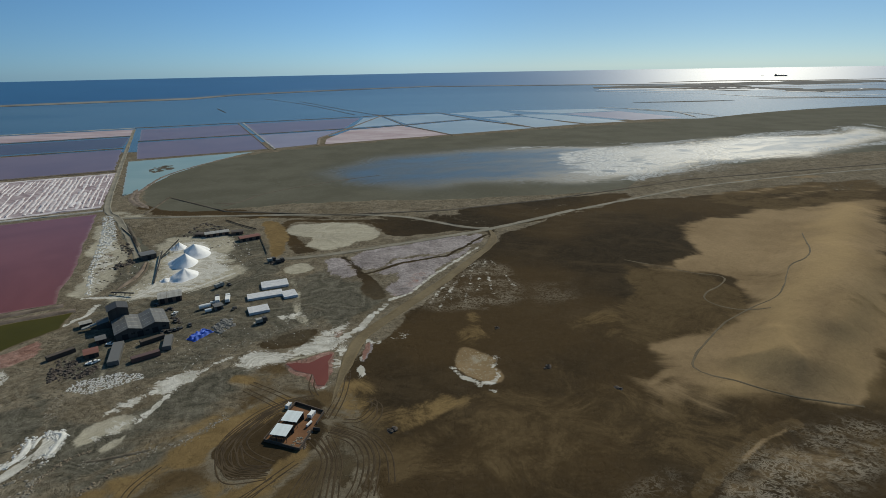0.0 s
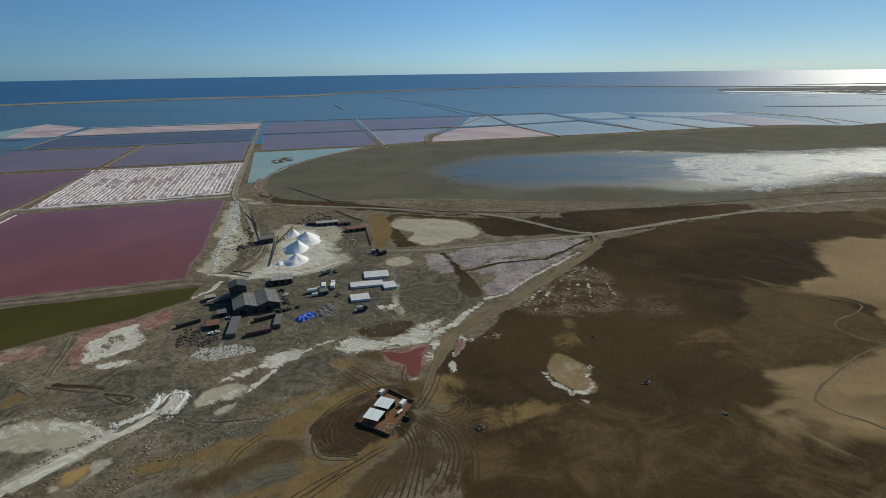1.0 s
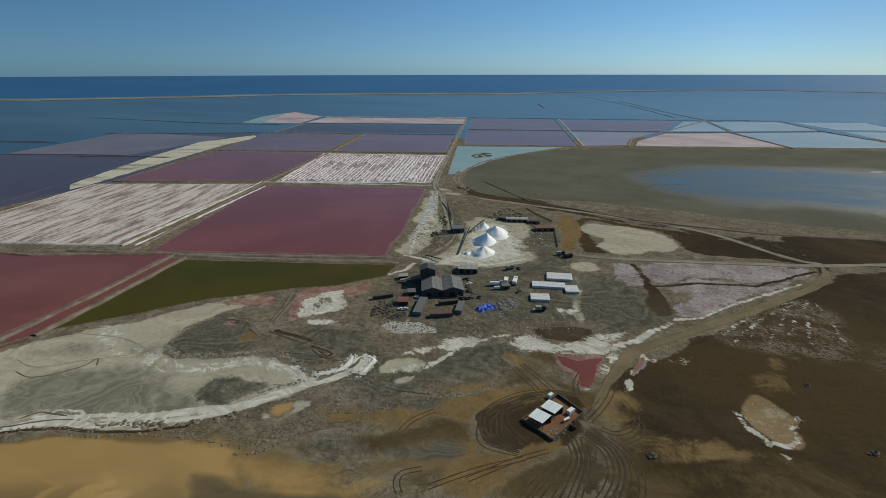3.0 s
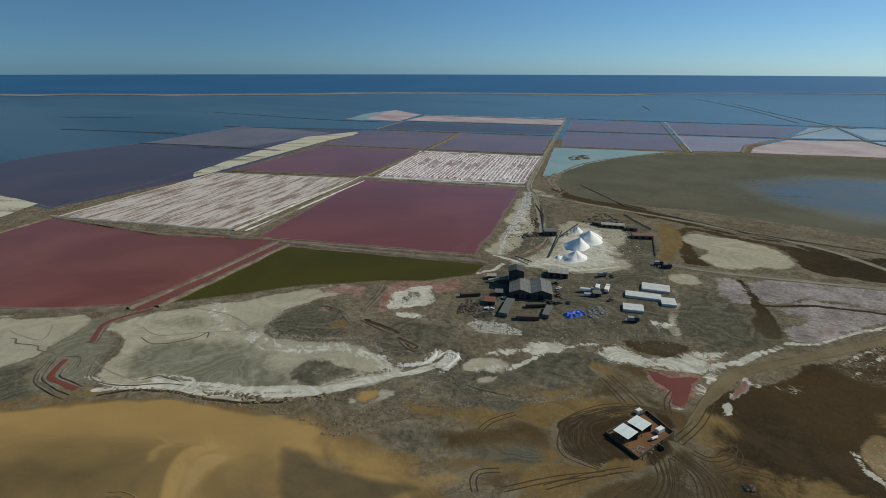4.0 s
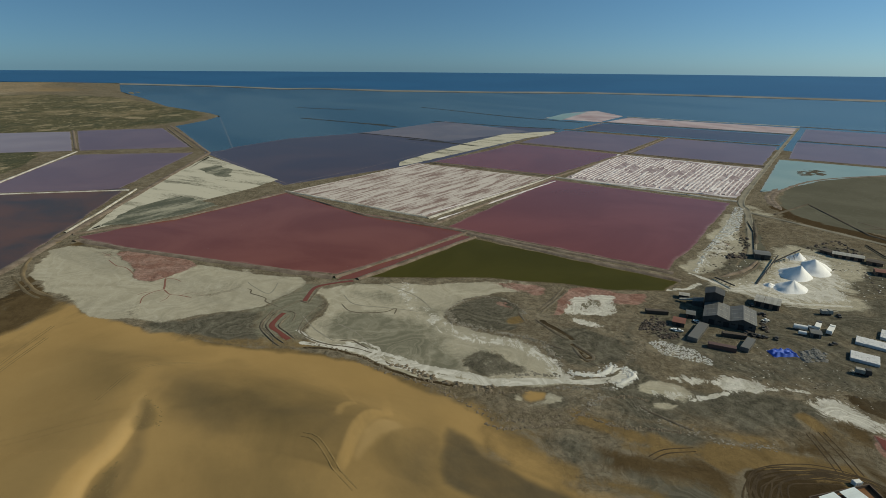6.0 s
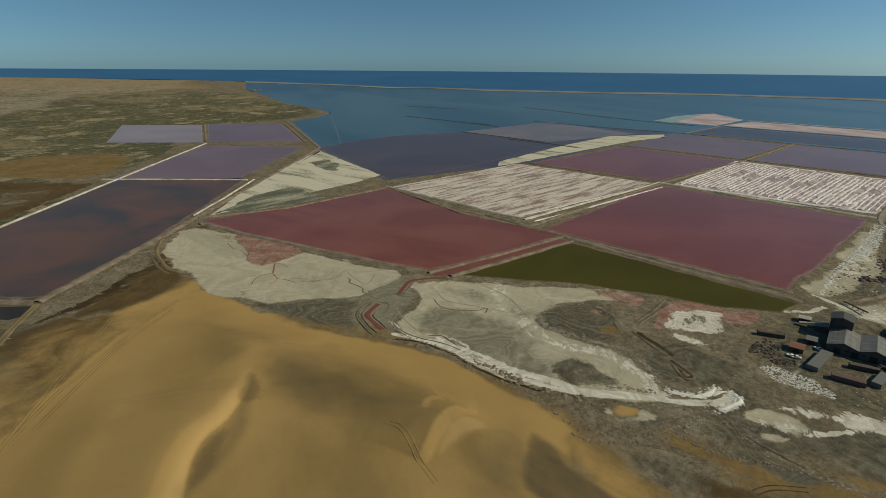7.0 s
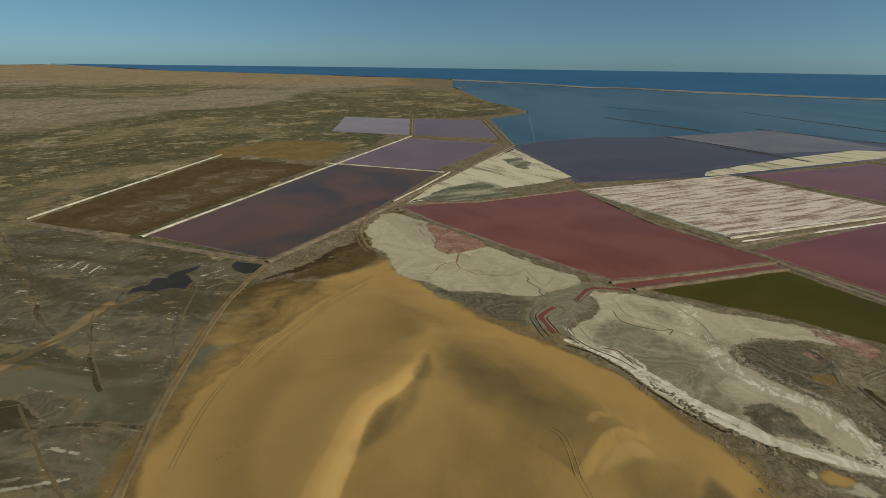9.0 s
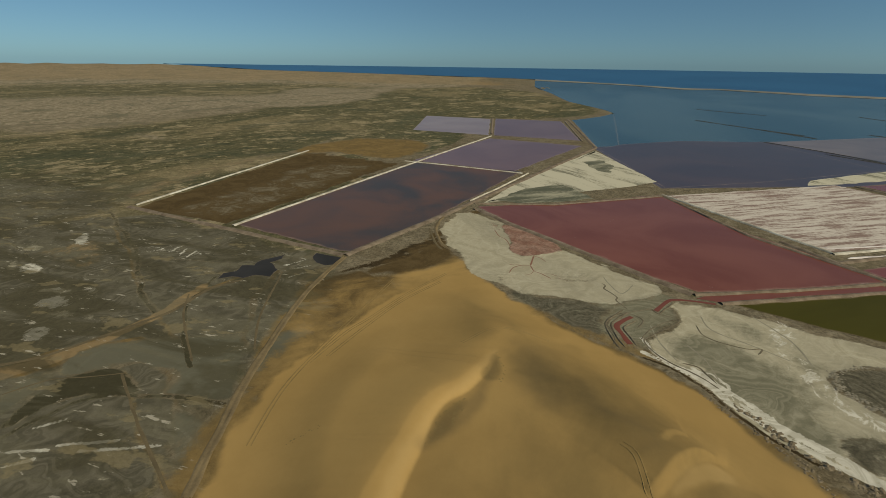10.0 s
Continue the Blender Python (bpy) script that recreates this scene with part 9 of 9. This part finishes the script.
salt_heap([(-146.5, 382.3), (-142.5, 383.4), (-139.7, 389.6), (-143, 395.5), (-146.9, 394)], [(-143.5, 388.8)][0], 4.5, "small white conical salt heap", 4)
salt_heap([(-132.8, 320.3), (-128.4, 320.7), (-129.9, 326.4), (-133.3, 326.3)], [(-131, 322.5)][0], 1.8, "low grey-white salt heap", 5)


def conveyor(a, b, za, zb, label):
    root, w = thing("conveyor", a, b, label, "conveyor")
    part("belt_frame", prism([(0, za), (w, zb), (w, zb + 0.5), (0, za + 0.5)], -0.35, 0.35), M_STEEL, root)
    part("belt", prism([(0, za + 0.504), (w, zb + 0.504), (w, zb + 0.56), (0, za + 0.56)], -0.3, 0.3), M_TYRE, root)
    for i in range(1, 5):
        x = w * i / 5
        z = za + (zb - za) * i / 5
        for y in (-0.5, 0.5):
            part("leg", cylinder((x, y, 0), (x, y * 0.6, z + 0.1), 0.12, 6), M_STEEL, root)


conveyor([(-148.3, 365.9)][0], [(-143.1, 387.9)][0], 1.0, 6.5, "dark inclined belt conveyor feeding the salt heaps")
conveyor([(-136.2, 318.7)][0], [(-150.8, 375.7)][0], 0.5, 2.5, "dark long belt conveyor across the yard")
conveyor([(-154.8, 306)][0], [(-140.4, 301)][0], 1.0, 1.6, "low conveyor leading to the factory tower")


# ---- vehicles and small plant ----
def truck(a, b, label, body_material, cab_material, tanker=False, name="truck"):
    root, w = thing(name, a, b, label, "truck")
    w = max(w, 5.5)
    part("chassis", box(0, w, 0.35, 2.1, 0.6, 0.85), M_STEEL, root)
    cab = part("cab", prism([(w - 2.1, 0.85), (w, 0.85), (w, 1.9), (w - 0.4, 2.9), (w - 2.1, 2.9)], 0.1, 2.35), cab_material, root)
    part("windscreen", prism([(w - 0.02, 1.95), (w + 0.02, 1.95), (w - 0.36, 2.8), (w - 0.4, 2.8)], 0.25, 2.2), M_GLASS, cab)
    if tanker:
        part("tank", cylinder((0.1, 1.22, 1.95), (w - 2.4, 1.22, 1.95), 1.1, 16), body_material, root)
    else:
        part("load_bed", box(0, w - 2.3, 0.05, 2.4, 0.9, 2.6, 0.05), body_material, root)
    for x in (0.9, 2.1, w - 1.3):
        for y in (0.2, 2.25):
            part("wheel", cylinder((x, y - 0.15, 0.5), (x, y + 0.15, 0.5), 0.5, 12), M_TYRE, root)


def car(a, turn, label, material, name="pickup"):
    root, _ = thing(name, a, (a[0] + math.cos(turn), a[1] + math.sin(turn)), label, "car", "parked cars")
    root.matrix_basis = root.matrix_basis @ Matrix.Scale(0.82, 4)
    part("body", box(-2.4, 2.4, -0.9, 0.9, 0.4, 1.0, 0.12), material, root)
    part("cabin", prism([(-0.5, 1.0), (1.3, 1.0), (0.8, 1.65), (-0.4, 1.65)], -0.8, 0.8), material, root)
    part("window", prism([(0.86, 1.6), (1.3, 1.05), (1.34, 1.07), (0.9, 1.62)], -0.7, 0.7), M_GLASS, root, "dark windscreen")
    for x in (-1.5, 1.5):
        for y in (-0.85, 0.85):
            part("wheel", cylinder((x, y - 0.1, 0.36), (x, y + 0.1, 0.36), 0.36, 10), M_TYRE, root)


def tank(a, b, r, label):
    root, w = thing("tank", a, b, label, "tank")
    part("shell", cylinder((0, 0, r + 0.3), (w, 0, r + 0.3), r, 18), M_WHITE, root)
    for x in (w * 0.2, w * 0.8):
        part("saddle", box(x - 0.3, x + 0.3, -r * 0.7, r * 0.7, 0, r * 0.55), M_STEEL, root)


truck([(-83.2, 281.2)][0], [(-84.8, 289.6)][0], "white lorry parked on the yard", M_WHITE, M_WHITE)
truck([(-88.4, 281.1)][0], [(-90.4, 289.2)][0], "white flatbed lorry on the yard", M_WHITE, M_STEEL)
tank([(-97.5, 275.1)][0], [(-92.3, 277.6)][0], 1.2, "long white cylindrical tank lying on the yard")
tank([(-93.3, 270.6)][0], [(-90.4, 272.1)][0], 0.9, "short white cylindrical tank on the yard")
tank([(-93.6, 281.7)][0], [(-90.8, 282.3)][0], 0.7, "small white tank on the yard")
car([(-79.1, 272.7)][0], 1.2, "dark loader parked on the yard", M_STEEL, "loader")
car([(-90.2, 309.1)][0], 2.2, "dark digger parked on the yard", M_STEEL, "loader")
truck([(-95.9, 303.3)][0], [(-93.4, 306.3)][0], "pale flatbed truck on the yard", M_PALEROOF, M_PALEROOF)
truck([(-73.8, 344.7)][0], [(-69.2, 347)][0], "old pale lorry at the yard gate", M_PALEROOF, M_STEEL)
truck([(-67.6, 341.7)][0], [(-63.1, 344.7)][0], "dark lorry at the yard gate", M_STEEL, M_STEEL)
for k, (p, m) in enumerate((([(-114, 278.3)][0], M_STEEL), ([(-109, 271.9)][0], M_WHITE), ([(-108, 269)][0], M_GREYCONT), ([(-105.4, 262)][0], M_STEEL), ([(-105, 250.6)][0], M_STEEL), ([(-103.6, 251.3)][0], M_STEEL), ([(-102.1, 251.8)][0], M_GREYCONT), ([(-100.7, 252.6)][0], M_STEEL), ([(-107.5, 250.9)][0], M_STEEL), ([(-96.6, 256.4)][0], M_STEEL), ([(-122.8, 285.2)][0], M_STEEL), ([(-127.9, 241.4)][0], M_WHITE), ([(-128.7, 224.2)][0], M_WHITE), ([(-127, 225)][0], M_WHITE))):
    car(p, 0.6 + 0.5 * k, "white car parked on the plant yard" if m is M_WHITE else "grey car parked on the plant yard" if m is M_GREYCONT else "dark vehicle parked on the plant yard", m)
truck([(-63.2, 251.4)][0], [(-59, 253.4)][0], "dark trailer loaded with pale sacks", M_PALEROOF, M_STEEL)
lumps("salt_rubble", along([(-64.5, 253), (-61.8, 255), (-59.6, 255.1)], 44, 0.5, 21), 0.406, M_SALTROAD, "pale sacks dropped round a trailer", "sacks", 0.8, 41)

# fence lines round the yard
def post_fence(points, label, height=1.2, gap=4.0):
    root = new("fence")
    root.matrix_basis = pose(points[0][0], points[0][1], 0)
    tagged(root, label, "fence")
    line = [Vector(p) for p in jagged(points, gap, 0.0, False)]
    o = line[0]
    for p in line:
        part("post", box(p.x - o.x - 0.12, p.x - o.x + 0.12, p.y - o.y - 0.12, p.y - o.y + 0.12, 0, height), M_SCRAP, root)
    for a, b in zip(line, line[1:]):
        d = b - a
        bm = bmesh.new()
        s = Vector((-d.y, d.x)).normalized() * 0.05
        vs = [(a + s, 0.3), (b + s, 0.3), (b + s, height - 0.1), (a + s, height - 0.1), (a - s, 0.3), (b - s, 0.3), (b - s, height - 0.1), (a - s, height - 0.1)]
        vv = [bm.verts.new((p.x - o.x, p.y - o.y, z)) for p, z in vs]
        for f in ((0, 1, 2, 3), (4, 5, 6, 7), (0, 1, 5, 4), (3, 2, 6, 7), (0, 3, 7, 4), (1, 2, 6, 5)):
            bm.faces.new([vv[i] for i in f])
        part("panel", bm, M_SCRAP, root)


post_fence([(-129, 461), (-113, 443), (-97.5, 427.7)], "dark board fence round the plant yard")
post_fence([(-91.5, 409.1), (-83.6, 383.6), (-77.9, 363.8)], "dark board fence round the plant yard")
post_fence([(-210, 453), (-191, 425), (-173.3, 389.9), (-162.1, 368.4)], "dark board fence beside the yard road")
low_line([(-155, 311.1), (-152.5, 328), (-153.1, 344.6), (-156.9, 361.7)], 3, M_BANK, "earth bank curving round the salt yard", 0.9)
low_line([(-151.4, 310.2), (-149.2, 326.5), (-150.6, 344.7), (-155.1, 360.7)], 2, M_DARKBANK, "earth bank curving round the salt yard", 0.6)
low_line([(-208, 460), (-190, 426), (-174.7, 395.8)], 3, M_DARKBANK, "dark earth bank beside the yard road", 0.9)
track([(-154.8, 306), (-137.1, 298), (-124.2, 311.5), (-114.8, 325.3), (-107, 332.6)], M_SALTROAD, "pale salt-strewn wheel ruts on the yard", 3.0)
track([(-113, 300.7), (-104.2, 309.4), (-93.1, 316.8)], M_SALTROAD, "pale salt-strewn wheel ruts on the yard", 2.5)


# ---- walled compound ----
def compound():
    c = [Vector(p) for p in ([(-43.2, 159.3), (-30.5, 152.6), (-24, 172.6), (-35.1, 180)])]
    M_YARD = earth("red_yard_earth", (0.125, 0.062, 0.032), (0.19, 0.10, 0.052), 1.5)
    M_WALL = plain("dark_block_wall", (0.085, 0.062, 0.045), 0.9)
    pond("yard_floor", [tuple(p) for p in c], M_YARD, "red-brown swept earth yard inside the walls", z=0.08, amount=0.0, category="yard")
    for i, (a, b) in enumerate(zip(c, c[1:] + c[:1])):
        root, w = thing("boundary_wall", a, b, "dark low block wall round the shed yard", "wall", "walls round the yard")
        gate = i == 1
        part("wall", box(0, w * (0.5 if gate else 1.0) - 0.13, -0.12, 0.12, 0, 1.05), M_WALL, root)
        part("coping", box(-0.02, w * (0.5 if gate else 1.0) - 0.15, -0.17, 0.17, 1.054, 1.13), M_WALL, root)
        if gate:
            part("wall", box(w * 0.5 + 3.5, w - 0.13, -0.12, 0.12, 0, 1.05), M_WALL, root)
            part("gate", box(w * 0.5 + 0.1, w * 0.5 + 0.3, -2.8, -0.2, 0.1, 1.35), M_STEEL, root, "open steel gate leaf")

    def open_shed(a, b, depth, label):
        root, w = thing("open_shed", a, b, label, "shed", "sheds in the yard")
        hi, lo = 3.1, 2.6
        for k in range(8):
            x0, x1 = w * k / 8, w * (k + 1) / 8 - 0.02
            bm = bmesh.new()
            vs = [bm.verts.new(p) for p in ((x0, -0.3, lo), (x1, -0.3, lo), (x1, depth, hi), (x0, depth, hi), (x0, -0.3, lo + 0.1), (x1, -0.3, lo + 0.1), (x1, depth, hi + 0.1), (x0, depth, hi + 0.1))]
            for f in ((0, 1, 2, 3), (4, 5, 6, 7), (0, 1, 5, 4), (3, 2, 6, 7), (0, 3, 7, 4), (1, 2, 6, 5)):
                bm.faces.new([vs[i] for i in f])
            part("roof_sheet", bm, M_WHITEROOF, root)
        for k in range(4):
            for y in (0.0, depth - 0.3):
                x = 0.1 + (w - 0.3) * k / 3
                part("post", box(x, x + 0.15, y, y + 0.15, 0, lo + (hi - lo) * y / depth - 0.02), M_STEEL, root)
        part("back_wall", box(0, w, depth - 0.1, depth - 0.02, 0, hi - 0.15), M_SCRAP, root)
        return root

    open_shed((-41.0, 159.6), (-35.2, 157.5), 5.2, "open steel shed with a white sheet roof")
    open_shed((-38.4, 166.9), (-32.6, 164.8), 5.2, "open steel shed with a white sheet roof beside its twin")
    container((-37.4, 176.6), (-36.3, 178.8), "small white cabin at the yard corner", M_WHITE, 1.5, 1.5)
    container((-28.2, 169.4), (-26.9, 172.4), "small white cabin by the yard wall", M_WHITE, 1.7, 1.5)
    tank((-29.4, 164.6), (-28.0, 166.9), 0.5, "small white water tank lying in the yard")
    lumps("yard_clutter", within([tuple(c[1].lerp(c[2], 0.1).lerp(c[0], 0.1)), tuple(c[1].lerp(c[2], 0.35).lerp(c[0], 0.05)), tuple(c[1].lerp(c[2], 0.35).lerp(c[0], 0.3)), tuple(c[1].lerp(c[0], 0.3))], 16, 3), 0.6, M_GREYSPOIL, "rubble and blocks lying in the yard", "rubble", 0.8, 51)
    lumps("yard_clutter", along([tuple(c[1]), tuple(c[1].lerp(c[2], 0.45))], 22, 0.9, 4), 0.5, M_BANK, "rubble along the yard wall", "rubble", 0.8, 52)


compound()


# ---- ships and bars at sea ----
def ship(p, length, label):
    r = math.hypot(*p)
    root = new("cargo_ship")
    root.matrix_basis = pose(p[0], p[1], float(bowl(np.array(r))) + 0.6, 0, 0, math.degrees(math.atan2(-p[0], p[1])))
    tagged(root, label, "ship")
    h = length * 0.08
    part("hull", prism([(-length / 2, 0), (length / 2 - h, 0), (length / 2, h), (-length / 2, h)], -length * 0.07, length * 0.07), M_STEEL, root)
    part("bridge", box(-length * 0.46, -length * 0.34, -length * 0.06, length * 0.06, h, h * 2.3), M_STEEL, root)
    for k in range(3):
        x = -length * 0.2 + k * length * 0.2
        part("crane", box(x - 1, x + 1, -1, 1, h, h * 1.6), M_STEEL, root)


ship([(2355, 2962)][0], 66, "dark cargo ship far out at sea")
ship([(2290, 3027)][0], 18, "small dark vessel far out at sea")


def bar(points, width, label, material):
    line = [tuple(p) for p in points]
    verts, faces = [], []
    pts = smooth_line(line, 40)
    for i, p in enumerate(pts):
        d = (pts[min(i + 1, len(pts) - 1)] - pts[max(i - 1, 0)]).normalized()
        r = p.length
        w = width * (0.6 + 0.6 * noise.noise((p.x * 0.01, p.y * 0.01, 2)) + 0.4) * math.sin(math.pi * (i + 0.5) / len(pts)) ** 0.5
        for o in (-0.5, 0.5):
            q = p + Vector((-d.y, d.x)) * w * o
            verts.append((q.x, q.y, float(bowl(np.array(q.length))) + 1.0))
    for i in range(len(pts) - 1):
        faces.append((2 * i, 2 * i + 2, 2 * i + 3, 2 * i + 1))
    tagged(mesh_object("sandbar", verts, faces, material, smooth=True), label, "sandbar", kind="structure")


for pts, w, m in (([(1071, 2724), (1205, 2519), (1343, 2298), (1418, 2203)], 14, M_SALT), ([(1262, 2935), (1457, 2855)], 10, M_SALT), ([(1340, 2807), (1549, 2569), (1669, 2375), (1830, 2218), (1886, 2027)], 40, M_DARKBANK), ([(1538, 2638), (1894, 2452), (2340, 2269)], 12, M_SALT),
                  ([(1434, 2194), (1430, 1974), (1527, 1845), (1703, 1827), (1904, 1837)], 16, M_SALT), ([(1373, 1817), (1550, 1762), (1756, 1691)], 40, M_SPIT), ([(1558, 2973), (1921, 2868), (2196, 2675), (2556, 2485)], 50, M_DARKBANK)):
    bar(pts, w, "low wave-washed sandbar in the shallows", m)
M_TIDE = earth("wet_tidal_flat", (0.075, 0.075, 0.072), (0.15, 0.148, 0.138), 40)
for pts, w, m in (([(1175, 2835), (1402, 2782), (1708, 2662), (1853, 2517)], 150, M_TIDE), ([(1459, 2600), (1742, 2485), (1928, 2277)], 120, M_TIDE), ([(1740, 2764), (2103, 2566), (2468, 2403)], 190, M_TIDE), ([(1771, 2289), (1959, 2186), (2156, 2091)], 110, M_TIDE), ([(1326, 2571), (1693, 2413), (1842, 2239), (2135, 2143)], 60, M_SALT), ([(1163, 2733), (1391, 2641), (1573, 2493)], 45, M_SALT), ([(1698, 2553), (1783, 2420), (1809, 2134), (1980, 2091)], 40, M_SALT), ([(875, 1766), (1066, 1746), (1227, 1741)], 25, M_TIDE)):
    bar(pts, w, "low wave-washed tidal flat in the shallows", m)
for pts in ([(681, 1607), (776, 1466), (796, 1351), (764, 1212)], [(731, 1534), (768, 1422), (818, 1343), (823, 1218)]):
    bar(pts, 8, "white salt-crusted bar beside the ponds", M_SALTBANK)
